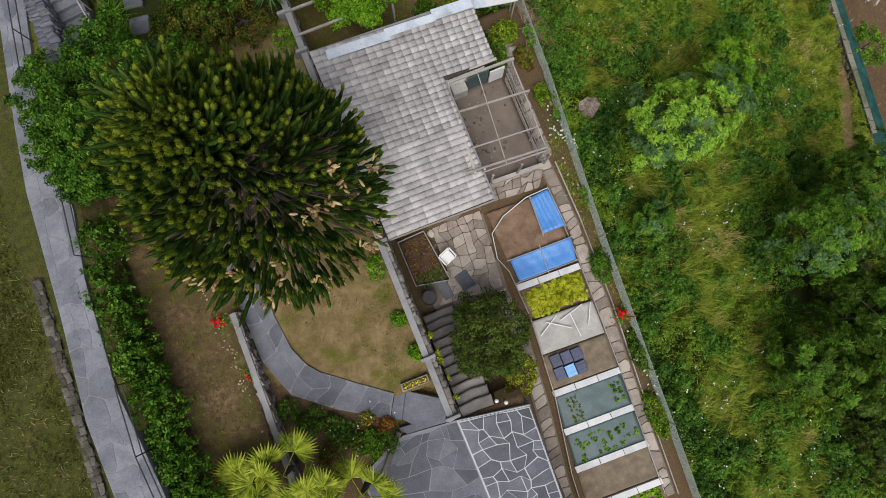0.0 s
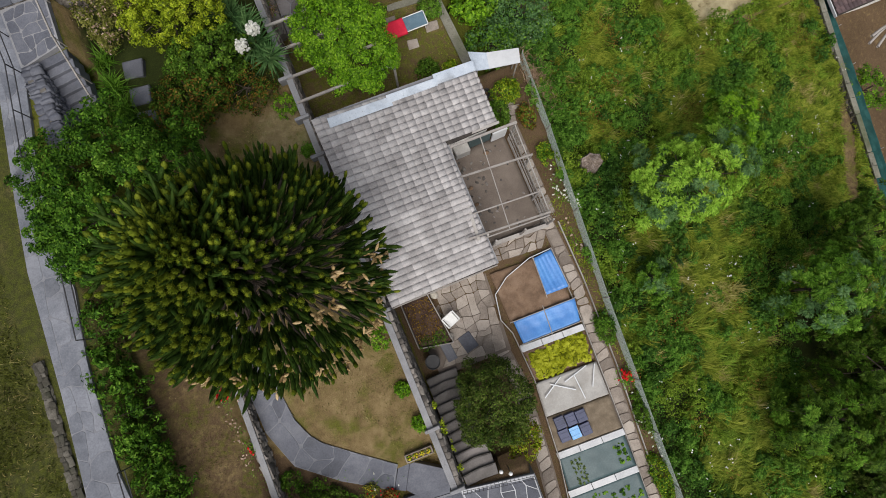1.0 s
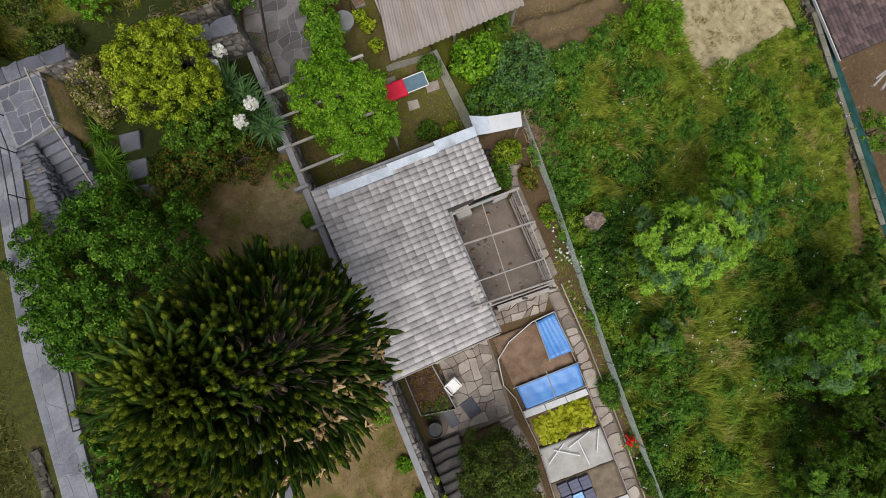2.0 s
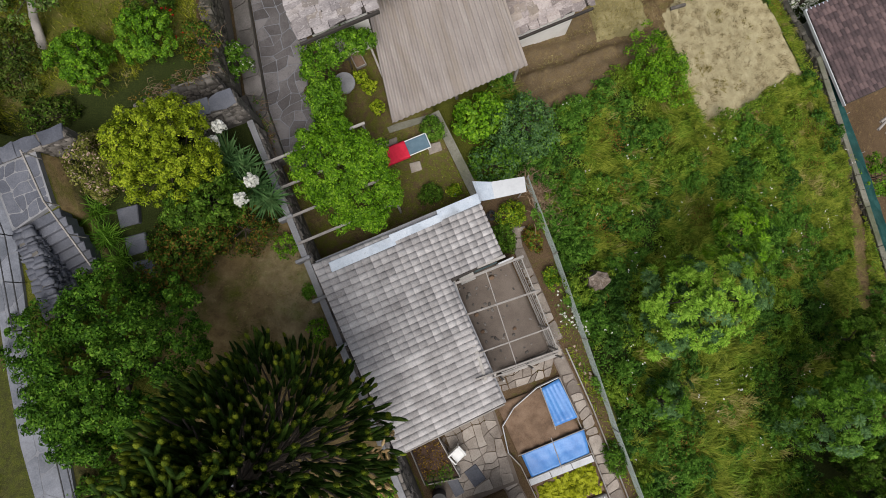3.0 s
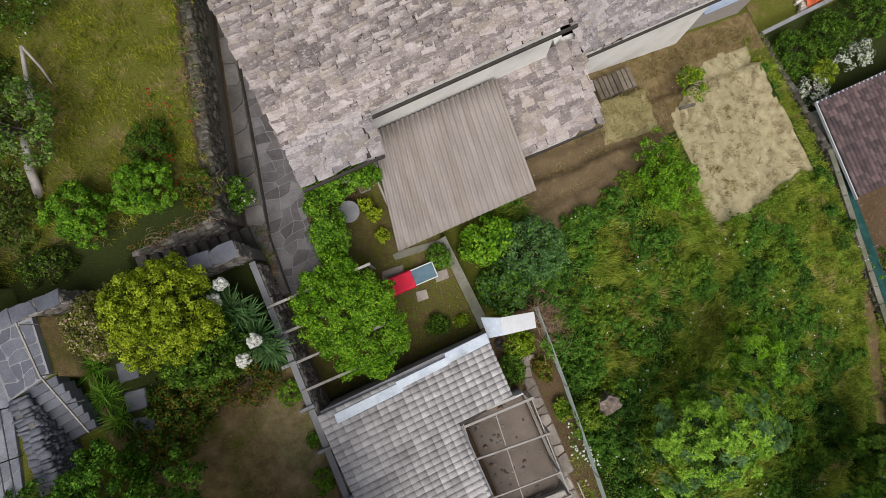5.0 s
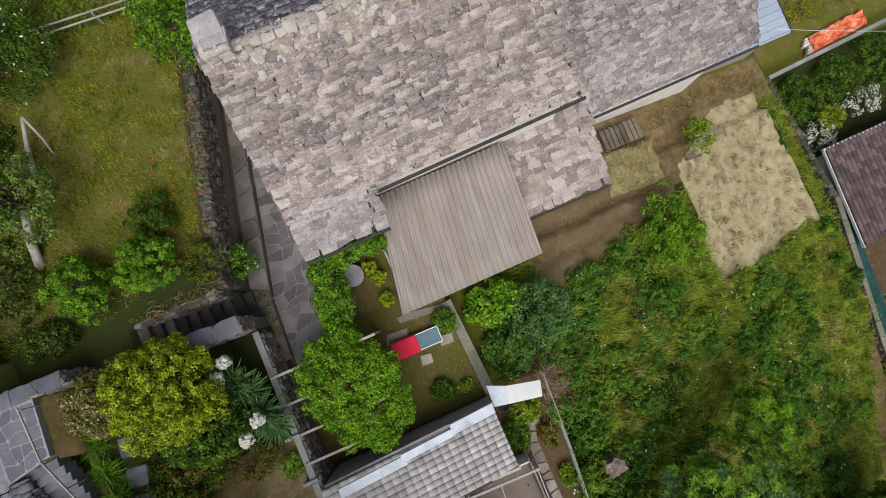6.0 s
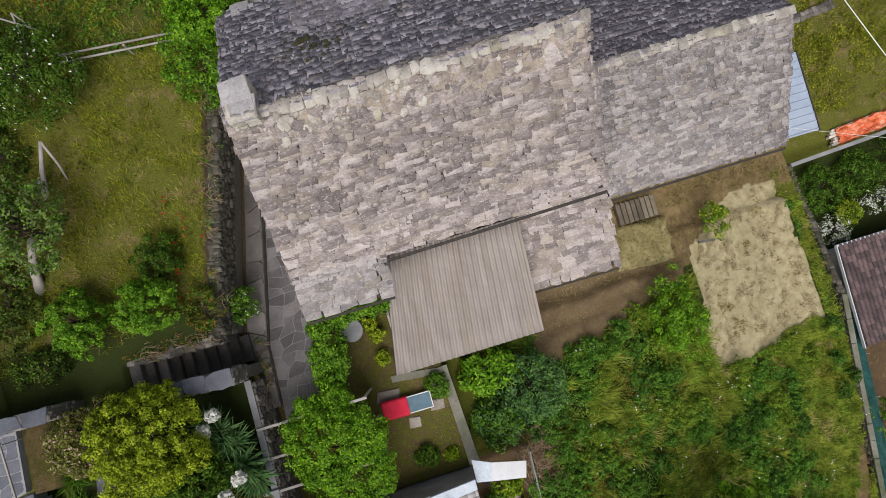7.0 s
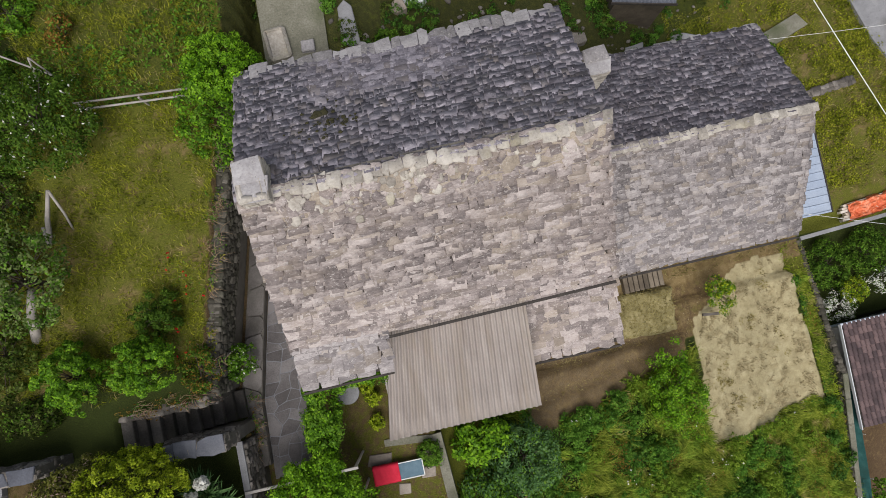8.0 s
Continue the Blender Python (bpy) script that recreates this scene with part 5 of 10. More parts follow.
def araucaria(x, y, g, tip):
    """A monkey-puzzle tree: whorls of limbs hung with stout scaly shoots that turn up at the ends."""
    rng = np.random.default_rng(77)
    t = empty("monkey_puzzle_tree", x, y, g)
    tagged(t, "tall monkey puzzle tree with dense scaly green shoots and orange cones", "tree")
    bm = bmesh.new()
    limb(bm, [(x, y, g - 0.2), (x, y, g + 3), (x + 0.03, y, tip - 0.3)], 0.28, 0.05, 10)
    # one shoot: a tapered tube with pointed scales
    sides, rings = 6, 7
    tv, tf = [], []
    prof = [0.4, 0.75, 0.95, 1.0, 0.95, 0.75, 0.25]
    for i in range(rings):
        for k in range(sides):
            a = 2 * math.pi * (k + 0.5 * (i % 2)) / sides
            tv.append((i / (rings - 1), prof[i] * math.cos(a), prof[i] * math.sin(a)))
    for i in range(rings - 1):
        for k in range(sides):
            a, b = i * sides + k, i * sides + (k + 1) % sides
            tf += [(a, b, b + sides), (a, b + sides, a + sides)]
    for i in range(1, rings):
        for k in range(sides):
            a = 2 * math.pi * (k + 0.5 * (i % 2) + 0.25) / sides
            da = 0.42
            s0 = (i - 0.6) / (rings - 1)
            r = prof[i] * 0.8
            n = len(tv)
            tv += [(s0, r * math.cos(a - da), r * math.sin(a - da)), (s0, r * math.cos(a + da), r * math.sin(a + da)), (s0 + 0.2, prof[i] * 1.4 * math.cos(a), prof[i] * 1.4 * math.sin(a))]
            tf.append((n, n + 1, n + 2))
    tv, tf = np.array(tv), np.array(tf)
    groups = {"foliage": [], "young_foliage": [], "cone_foliage": []}

    def shoot(p, d, length, r, kind, curl=0.22):
        d = unit(d)
        up = np.array([0, 0, 1.0]) if abs(d[2]) < 0.95 else np.array([1.0, 0, 0])
        e1 = unit(np.cross(d, up))
        e2 = np.cross(e1, d)
        w = tv[:, :1] * length
        bend = (tv[:, :1] ** 2) * length * curl
        groups[kind].append(p + w * d + tv[:, 1:2] * r * e1 + tv[:, 2:3] * r * e2 + bend * np.array([0, 0, 1.0]))

    def radius(z):
        k = np.clip((z - (g + 4.0)) / (tip - g - 4.0), 0.0, 1.0)
        return 3.2 * (1 - k ** 1.6) ** 0.74 - 0.12 * max(g + 3.6 - z, 0.0)

    # limbs in whorls
    for w in range(20):
        z = g + 1.9 + (tip - g - 2.6) * w / 19
        for k in range(9):
            a = 0.7 * w + 2 * math.pi * k / 9 + rng.uniform(-0.2, 0.2)
            reach = max(radius(z + 0.4) * 0.95, 0.3)
            pts = [(x + math.cos(a) * reach * s, y + math.sin(a) * reach * s, z + 0.5 * s - 0.35 * (1 - s) * s * 4 * (1 - w / 19)) for s in (0, 0.33, 0.66, 1)]
            limb(bm, pts, 0.05, 0.02, 5)
    # shoots over the whole crown, denser outside; high ones turn up, low ones hang outward
    total = 2500
    for i in range(total):
        z = g + 1.7 + (tip - g - 1.75) * (rng.random() ** 0.72)
        rr = radius(z)
        f = 1.0 if rng.random() > 0.3 else rng.uniform(0.5, 0.9)
        a = rng.uniform(0, 2 * math.pi)
        lump = 1.0 + 0.07 * math.sin(a * 7 + z * 2.1) + rng.normal(0, 0.05)
        out = np.array([math.cos(a), math.sin(a), 0.0])
        high = (z - g) / (tip - g)
        p = np.array([x, y, z]) + out * max(rr * f * lump - 0.45, 0.0)
        rise = 0.95 * high - 0.12
        d = out * (0.95 - 0.35 * high) + np.array([0, 0, rise]) + rng.normal(0, 0.17, 3)
        length, thick, curl = rng.uniform(0.42, 0.74), rng.uniform(0.05, 0.07), rng.uniform(0.08, 0.3) + 0.2 * high
        shoot(p, d, length, thick, "foliage", curl)
        if f == 1.0 and rng.random() < 0.1 + 0.6 * high:
            e = unit(d)
            shoot(p + e * length * 0.78 + np.array([0, 0, length * curl * 0.6]), e + np.array([0, 0, 2 * curl]), rng.uniform(0.15, 0.26), thick * 0.95, "young_foliage", 0.2)
    # clusters of pale cones on the lower southern boughs
    for _ in range(46):
        z = g + (tip - g) * rng.uniform(0.16, 0.72)
        a = rng.uniform(-2.9, -0.1)
        out = np.array([math.cos(a), math.sin(a), 0.0])
        heart = np.array([x, y, z]) + out * (radius(z) + rng.uniform(-0.1, 0.12))
        for _ in range(rng.integers(3, 9)):
            shoot(heart + rng.normal(0, 0.07, 3), out * 0.5 + np.array([0, 0, 0.4]) + rng.normal(0, 0.5, 3), rng.uniform(0.13, 0.24), rng.uniform(0.032, 0.045), "cone_foliage", 0.0)
    # the leader: a star of stout young branches
    lx, ly = x - 0.22, y + 0.28
    for w in range(4):
        for k in range(7):
            a = 2 * math.pi * k / 7 + 0.45 * w
            out = np.array([math.cos(a), math.sin(a), 0.0])
            side = np.array([-out[1], out[0], 0.0])
            base = np.array([lx, ly, tip - 0.2 - 0.4 * w])
            reach = 0.45 + 0.36 * w
            shoot(base, out + np.array([0, 0, 0.3]), reach, 0.068, "young_foliage" if w < 2 else "foliage")
            for s in (0.5, 0.75, 1.0)[: 1 + w]:
                for sign in (-1, 1):
                    at = base + (out + np.array([0, 0, 0.3])) * reach * s * 0.9
                    way = out * 0.9 + side * sign * 0.75 + np.array([0, 0, 0.3])
                    shoot(at, way, 0.34, 0.055, "young_foliage" if w < 2 else "foliage")
                    if w > 1:
                        shoot(at + unit(way) * 0.27, way + np.array([0, 0, 0.5]), 0.17, 0.066, "young_foliage")
    part("trunk", bm, M["bark"], t, smooth=True)
    for kind, material in (("foliage", "araucaria"), ("young_foliage", "araucaria_tip"), ("cone_foliage", "cone")):
        vs = groups[kind]
        ob = np_part(kind, np.vstack(vs), np.vstack([tf + i * len(tv) for i in range(len(vs))]), M[material], t)
        tagged(ob, kind="stuff")
    return t


def blades(points, length, width, rng, lean=0.6, normals_up=True):
    """Grass blades: slender triangles from the ground, bent over."""
    n = len(points)
    a = rng.uniform(0, 2 * math.pi, n)
    d = np.stack([np.cos(a), np.sin(a), np.zeros(n)], axis=1)
    s = np.stack([-np.sin(a), np.cos(a), np.zeros(n)], axis=1)
    h = length * rng.uniform(0.55, 1.3, (n, 1))
    tilt = lean * rng.uniform(0.4, 1.5, (n, 1))
    mid = points + d * h * tilt * 0.35 + np.array([0, 0, 1.0]) * h * 0.6
    tip = points + d * h * tilt + np.array([0, 0, 1.0]) * h * (1 - 0.35 * tilt)
    w = width * rng.uniform(0.6, 1.4, (n, 1))
    v = np.stack([points - s * w * 0.5, points + s * w * 0.5, mid + s * w * 0.45, mid - s * w * 0.45, tip], axis=1).reshape(-1, 3)
    b = np.arange(n)[:, None] * 5
    f = np.concatenate([b + np.array([[0, 1, 2]]), b + np.array([[0, 2, 3]]), b + np.array([[3, 2, 4]])])
    return v, f


def sward(points, angle, length, width, rng, lean=0.85):
    """Long grass blades that all lie over along their angle, ridged along the middle."""
    n = len(points)
    d = np.stack([np.cos(angle), np.sin(angle), np.zeros(n)], axis=1)
    s = np.stack([-np.sin(angle), np.cos(angle), np.zeros(n)], axis=1)
    h = np.asarray(length).reshape(-1, 1) * rng.uniform(0.6, 1.25, (n, 1))
    t = lean * rng.uniform(0.5, 1.25, (n, 1))
    up = np.array([0, 0, 1.0])
    w = width * rng.uniform(0.6, 1.4, (n, 1))
    mid = points + d * h * t * 0.4 + up * h * (0.62 - 0.12 * t)
    tip = points + d * h * (0.25 + t * 0.85) + up * h * (0.85 - 0.62 * t)
    v = np.stack([points - s * w * 0.5, points + s * w * 0.5, mid + s * w * 0.5, mid - s * w * 0.5, tip], axis=1).reshape(-1, 3)
    k = np.arange(n)[:, None] * 5
    return v, np.concatenate([k + np.array([[0, 1, 2]]), k + np.array([[0, 2, 3]]), k + np.array([[3, 2, 4]])])


def field(x, y, scale, seed):
    return np.array([noise.noise((a * scale + seed, b * scale, seed)) for a, b in zip(x, y)])


def fan_palm(x, y, g, z, seed, leaves=5, size=0.88):
    rng = np.random.default_rng(seed)
    t = empty("fan_palm", x, y, g)
    tagged(t, "fan palm with yellow-green pleated leaves", "palm", "palms beside the patio")
    bm = bmesh.new()
    limb(bm, [(x, y, g - 0.1), (x, y, z)], 0.13, 0.1, 8)
    part("trunk", bm, M["bark"], t)
    for k in range(leaves):
        a = 1.2 + (k - 1.5) * 1.15 + rng.uniform(-0.2, 0.2)
        pitch = radians(rng.uniform(5, 50))
        d = Vector((math.cos(a) * math.cos(pitch), math.sin(a) * math.cos(pitch), math.sin(pitch)))
        hub = Vector((x, y, z)) + d * rng.uniform(0.5, 0.95)
        side = d.cross(Vector((0, 0, 1))).normalized()
        up = side.cross(d)
        bm = bmesh.new()
        limb(bm, [(x, y, z), hub], 0.018, 0.012, 4)
        n = 27
        for i in range(n):
            f = radians(-108 + 216 * i / (n - 1))
            e = d * math.cos(f) + side * math.sin(f)
            length = size * (0.75 + 0.25 * math.cos(f * 0.7)) * rng.uniform(0.92, 1.05)
            q = side * math.cos(f) - d * math.sin(f)
            w = 0.06 * size
            tip = hub + e * length - Vector((0, 0, 0.12 * length)) + up * 0.02
            mid = hub + e * length * 0.5 + up * 0.02
            v = [bm.verts.new(hub), bm.verts.new(mid + q * w), bm.verts.new(tip), bm.verts.new(mid - q * w), bm.verts.new(mid + up * 0.025)]
            for tri in ((0, 1, 4), (1, 2, 4), (2, 3, 4), (3, 0, 4)):
                bm.faces.new([v[j] for j in tri])
        part("leaf", bm, M["palm"], t)
    return t


def yucca(x, y, g, seed, blooms):
    rng = np.random.default_rng(seed)
    t = empty("yucca", x, y, g)
    tagged(t, "spiky yucca with white flower heads", "shrub")
    bm = bmesh.new()
    limb(bm, [(x, y, g - 0.1), (x, y, g + 0.5)], 0.12, 0.1, 7)
    part("trunk", bm, M["bark"], t)
    for cx, cy, cz, r in ((x, y, g + 0.75, 1.1), (x + 0.3, y - 0.5, g + 0.6, 0.95), (x - 0.3, y + 0.3, g + 0.6, 0.85)):
        vs, fs, b = [], [], 0
        for k in range(95):
            a, p = rng.uniform(0, 6.28), rng.uniform(0.1, 1.25)
            d = np.array([math.cos(a) * math.cos(p), math.sin(a) * math.cos(p), math.sin(p)])
            s = np.array([-math.sin(a), math.cos(a), 0]) * 0.036
            o = np.array([cx, cy, cz])
            tip = o + d * r * rng.uniform(0.75, 1.1)
            mid = o + d * r * 0.5
            vs += [o - s * 0.6, o + s * 0.6, mid + s, mid - s, tip - np.array([0, 0, 0.1 * r])]
            fs += [(b, b + 1, b + 2), (b, b + 2, b + 3), (b + 3, b + 2, b + 4)]
            b += 5
        tagged(np_part("rosette", np.array(vs), np.array(fs), M["leaf_blue"], t), kind="stuff")
    for fx, fy, fz in blooms:
        bm = bmesh.new()
        limb(bm, [(x, y, g + 0.5), (fx, fy, fz - 0.25)], 0.025, 0.015, 5)
        st = part("flower_stalk", bm, M["leaf_grey"], t)
        pts, nor, _ = crown_points((fx, fy, fz - 0.1), (0.17, 0.17, 0.24), 50, 10, 0.045, rng, -0.6)
        v, f = leaf_quads(pts, nor, 0.085, rng, 0.85)
        np_part("blossom", v, f, M["petal_white"], st)
    return t


araucaria(-3.35, 5.05, 0.72, 11.7)
woody("broadleaf_tree", -7.0, 9.1, 3.75, (2.75, 2.8, 2.2), "leaf_deep", 0.105, 470, 115, "dense dark green broadleaf tree beside the village path", "tree", 101, "leaf_mid", 0.28, 0.17, 0.16, low=-0.25, lumpy=0.28)
woody("laurel_bush", 1.2, -1.55, 0.2, (1.3, 1.45, 1.4), "leaf_laurel", 0.085, 260, 75, "round dark green laurel bush beside stone steps", "shrub", 102, "leaf_dark", 0.2, 0.17, 0.08)
woody("olive_shrub", 1.65, -3.3, -0.75, (0.6, 0.85, 0.6), "leaf_yellow", 0.09, 70, 40, "yellowish shrub at the edge of the patio", "shrub", 103, "leaf_rust", 0.25, 0.14, 0.05)
woody("grape_vine", 1.4, 12.7, 0.95, (1.6, 2.05, 0.6), "leaf_bright", 0.1, 330, 120, "bright green grape vine spread over a pergola", "vine", 104, "leaf_mid", 0.35, 0.17, 0.07, low=-0.1, lumpy=0.3)
woody("grape_vine", 1.75, 15.9, 0.3, (0.5, 1.75, 0.7), "leaf_mid", 0.1, 110, 85, "green climbing vine beside the alley", "vine", 105, "leaf_bright", 0.3, 0.17, 0.05, low=-0.2)
woody("spindle_bush", -3.5, 15.1, 3.45, (1.7, 1.65, 1.55), "leaf_yellow", 0.085, 400, 75, "rounded golden-green evergreen bush", "shrub", 106, "leaf_laurel", 0.07, 0.12, 0.1, low=-0.5, lumpy=0.14)
yucca(-1.65, 13.35, 0.95, 107, [(-1.35, 13.2, 3.15), (-1.87, 12.77, 3.15)])
yucca(-2.0, 14.6, 1.15, 147, [(-1.62, 15.25, 3.2), (-2.02, 14.85, 3.2)])
woody("camellia_bush", -3.2, 13.45, 2.1, (1.35, 0.95, 1.1), "leaf_dark", 0.11, 150, 55, "glossy dark green bush below a golden bush", "shrub", 148, "leaf_mid", 0.25, 0.15, 0.07)
woody("oleander", -5.4, 15.6, 3.0, (1.0, 1.0, 1.0), "leaf_olive", 0.1, 80, 75, "olive oleander with faded pink blossoms", "shrub", 108, "petal_pink", 0.14, 0.17, 0.06)
woody("photinia", -4.3, 12.6, 1.7, (1.3, 0.95, 0.75), "leaf_dark", 0.1, 120, 50, "dark low shrub with reddish leaves", "shrub", 109, "leaf_rust", 0.3, 0.17, 0.06)
woody("photinia", -5.4, 11.6, 1.9, (1.2, 0.9, 0.8), "leaf_dark", 0.1, 120, 50, "green shrub with reddish young leaves", "shrub", 110, "leaf_rust", 0.25, 0.17, 0.06)
woody("dark_shrub", -2.6, 12.3, 1.2, (1.0, 0.9, 0.55), "leaf_dark", 0.09, 80, 45, "low dark shrub with reddish tint", "shrub", 111, "leaf_rust", 0.4, 0.17, 0.05)
woody("grape_vine", 3.15, 17.2, 0.75, (1.15, 0.35, 0.9), "leaf_mid", 0.1, 75, 80, "green vine climbing the house wall", "vine", 161, "leaf_bright", 0.3, 0.16, 0.04, lumpy=0.4)
# dark young trees crowding the meadow's foot, shade put into their leaf colour
for k, (x, y, z, r) in enumerate(((17.0, -6.3, -5.4, 1.3), (18.9, -8.3, -5.4, 1.7), (17.0, -11.8, -5.0, 1.7), (15.6, -10.6, -5.0, 1.2), (18.0, -10.2, -5.6, 1.4), (15.4, -13.0, -5.0, 1.6), (18.8, -13.4, -5.6, 1.7))):
    woody("dark_sapling", x, y, z, (r, r * 1.1, 1.5), "leaf_laurel", 0.14, 140, 90, "dark dense young tree at the foot of the meadow", "tree", 171 + k, "leaf_dark", 0.4, 0.17, 0.1, low=-0.2, lumpy=0.5, group="dark young trees", tuft=0.36)
# upper lawn
woody("round_shrub", -4.98, 19.25, 2.95, (0.86, 0.95, 0.85), "leaf_mid", 0.085, 150, 75, "rounded fresh green shrub on the upper lawn", "shrub", 112, "leaf_bright", 0.35, 0.1, 0.06, lumpy=0.22, group="shrubs on the upper lawn")
woody("round_shrub", -2.75, 19.1, 2.95, (0.88, 0.88, 0.85), "leaf_mid", 0.085, 150, 75, "rounded fresh green shrub on the upper lawn", "shrub", 113, "leaf_bright", 0.35, 0.1, 0.06, lumpy=0.22, group="shrubs on the upper lawn")
woody("dark_round_shrub", -2.25, 20.6, 2.45, (0.75, 0.75, 0.6), "leaf_dark", 0.08, 80, 50, "small clipped dark shrub", "shrub", 114, None, 0, 0.1, 0.05, lumpy=0.08)
woody("apple_tree", -5.6, 22.4, 3.7, (1.3, 1.5, 0.8), "leaf_grey", 0.12, 120, 40, "thin fruit tree with pale grey-green leaves", "tree", 115, "leaf_mid", 0.4, 0.2, 0.09)
woody("blossoming_shrub", -4.6, 27.4, 3.2, (1.7, 1.6, 0.9), "leaf_dark", 0.1, 190, 45, "loose green shrub with small white blossoms", "shrub", 116, "petal_white", 0.025, 0.22, 0.07)
woody("box_tree", 1.3, 28.1, 2.6, (1.2, 1.05, 1.0), "leaf_bright", 0.09, 220, 60, "dense round bright green bush at the house corner", "shrub", 117, "leaf_mid", 0.3, 0.14, 0.09, ground_z=-0.6, lumpy=0.12)
woody("elder", 0.55, 26.8, 2.2, (1.0, 1.6, 1.0), "leaf_mid", 0.12, 120, 45, "green elder bush beside the house wall", "shrub", 118, "leaf_bright", 0.3, 0.2, 0.07, ground_z=-0.6)
# meadow side
woody("ash_sapling", 12.0, 3.2, -1.6, (2.5, 1.9, 1.7), "leaf_ash", 0.13, 260, 105, "light green young ash tree in the meadow", "tree", 121, "leaf_blue", 0.4, 0.2, 0.1, low=-0.2, lumpy=0.5, tuft=0.36)
woody("ash_sapling", 15.5, 4.6, -3.2, (1.4, 1.4, 1.2), "leaf_mid", 0.13, 90, 100, "light green young ash tree in the meadow", "tree", 122, "leaf_bright", 0.3, 0.17, 0.08, low=-0.2, lumpy=0.5, tuft=0.36)
woody("ash_sapling", 9.4, -0.1, -2.7, (0.95, 0.85, 0.8), "leaf_mid", 0.12, 60, 90, "small young ash beside the fence", "tree", 123, "leaf_blue", 0.3, 0.17, 0.06, low=-0.2, lumpy=0.5, tuft=0.36)
woody("ash_tree", 16.2, -3.5, -3.2, (2.2, 2.0, 1.9), "leaf_mid", 0.13, 240, 105, "broad young ash tree in the meadow", "tree", 124, "leaf_blue", 0.3, 0.17, 0.1, low=-0.2, lumpy=0.5, tuft=0.36)
woody("ash_tree", 13.6, -8.2, -3.4, (2.3, 2.0, 1.8), "leaf_dark", 0.13, 240, 105, "broad young ash tree in the meadow", "tree", 125, "leaf_mid", 0.3, 0.17, 0.1, low=-0.2, lumpy=0.5, tuft=0.36)
woody("ash_tree", 17.4, -7.8, -4.2, (2.2, 2.4, 1.9), "leaf_dark", 0.14, 200, 100, "dark young ash tree in the meadow", "tree", 126, "leaf_mid", 0.3, 0.17, 0.1, low=-0.2, lumpy=0.5, tuft=0.36)
woody("ash_tree", 19.6, -2.2, -4.8, (1.9, 2.2, 1.8), "leaf_dark", 0.14, 180, 100, "dark young ash tree in the meadow", "tree", 127, "leaf_mid", 0.3, 0.17, 0.1, low=-0.2, lumpy=0.5, tuft=0.36)
woody("smoke_bush", 8.6, 12.4, -2.1, (1.35, 1.25, 1.0), "leaf_blue", 0.11, 150, 50, "blue-green bush beside the yard", "shrub", 128, "leaf_mid", 0.2, 0.2, 0.07)
woody("fig_bush", 7.1, 13.5, -1.9, (1.1, 0.75, 0.8), "leaf_bright", 0.16, 80, 40, "bright green fig bush under the porch eaves", "shrub", 129, "leaf_mid", 0.4, 0.2, 0.06)
woody("elder", 7.0, 11.5, -2.0, (0.9, 0.9, 0.7), "leaf_mid", 0.12, 80, 45, "green bush at the yard's edge", "shrub", 130, "leaf_blue", 0.4, 0.2, 0.06)
woody("hazel", 15.9, 12.8, -4.4, (1.0, 1.7, 0.8), "leaf_bright", 0.11, 110, 60, "fresh green shrub beside the mown plot", "shrub", 131, "leaf_mid", 0.4, 0.2, 0.06, lumpy=0.5)
for px, py, pz, s in ((-7.95, -3.0, 2.2, 1), (-6.8, -2.95, 2.3, 2), (-6.05, -3.95, 2.4, 3), (-4.75, -4.55, 2.1, 4)):
    fan_palm(px, py, gz(px, py), pz, 140 + s)

woody("elder", -0.75, 18.55, 0.3, (0.5, 0.6, 0.7), "leaf_mid", 0.1, 60, 35, "green shrub with white blossoms on the alley wall", "shrub", 149, "petal_white", 0.04, 0.13, 0.04, ground_z=-0.6)
woody("elder", -1.35, 18.6, 2.3, (0.55, 0.7, 0.45), "leaf_dark", 0.09, 50, 30, "low dark shrub at the top of the alley wall", "shrub", 150, "leaf_rust", 0.3, 0.13, 0.03)
# rough growth at the north-west edge of the upper lawn
for k, (x, y, rx, ry, rz, leaf, leaf2) in enumerate(((-6.6, 29.6, 1.1, 1.0, 0.7, "leaf_dark", "leaf_mid"), (-6.9, 27.2, 0.9, 1.2, 0.7, "leaf_dark", "leaf_mid"), (-6.3, 25.4, 0.7, 0.8, 0.5, "leaf_laurel", "leaf_mid"), (-7.4, 31.4, 1.0, 0.8, 0.8, "leaf_mid", "leaf_bright"), (-5.3, 31.6, 0.8, 0.7, 0.5, "leaf_mid", "leaf_bright"), (-7.3, 23.4, 0.9, 1.0, 0.6, "leaf_laurel", "leaf_dark"), (-7.2, 20.4, 0.9, 1.3, 0.6, "leaf_laurel", "leaf_dark"), (-3.7, 30.6, 0.4, 0.5, 0.35, "leaf_rust", "leaf_mid"), (-6.9, 18.2, 0.8, 0.5, 0.5, "leaf_laurel", "leaf_mid"))):
    woody("rough_shrub", x, y, gz(x, y) + rz * 0.5, (rx, ry, rz), leaf, 0.1, int(75 * rx * ry) + 15, 40, "unpruned shrub at the edge of the upper lawn", "shrub", 1300 + k, leaf2, 0.25, 0.15, 0.05, group="shrubs at the lawn edge")
# ---- terraces, walls, paths ----
wall = stone_wall("wall_garden_west", (-6.93, -6.0), (-6.7, 2.6), 0.24, 0.2, 1.42, "low stone garden wall with concrete coping", 201, None)
bm = bmesh.new()
slab(bm, [(-7.03, -6.0), (-6.82, -6.0), (-6.6, 2.6), (-6.8, 2.6)], 1.41, 1.47)
part("coping", bm, M["concrete"], wall, "smooth grey coping")


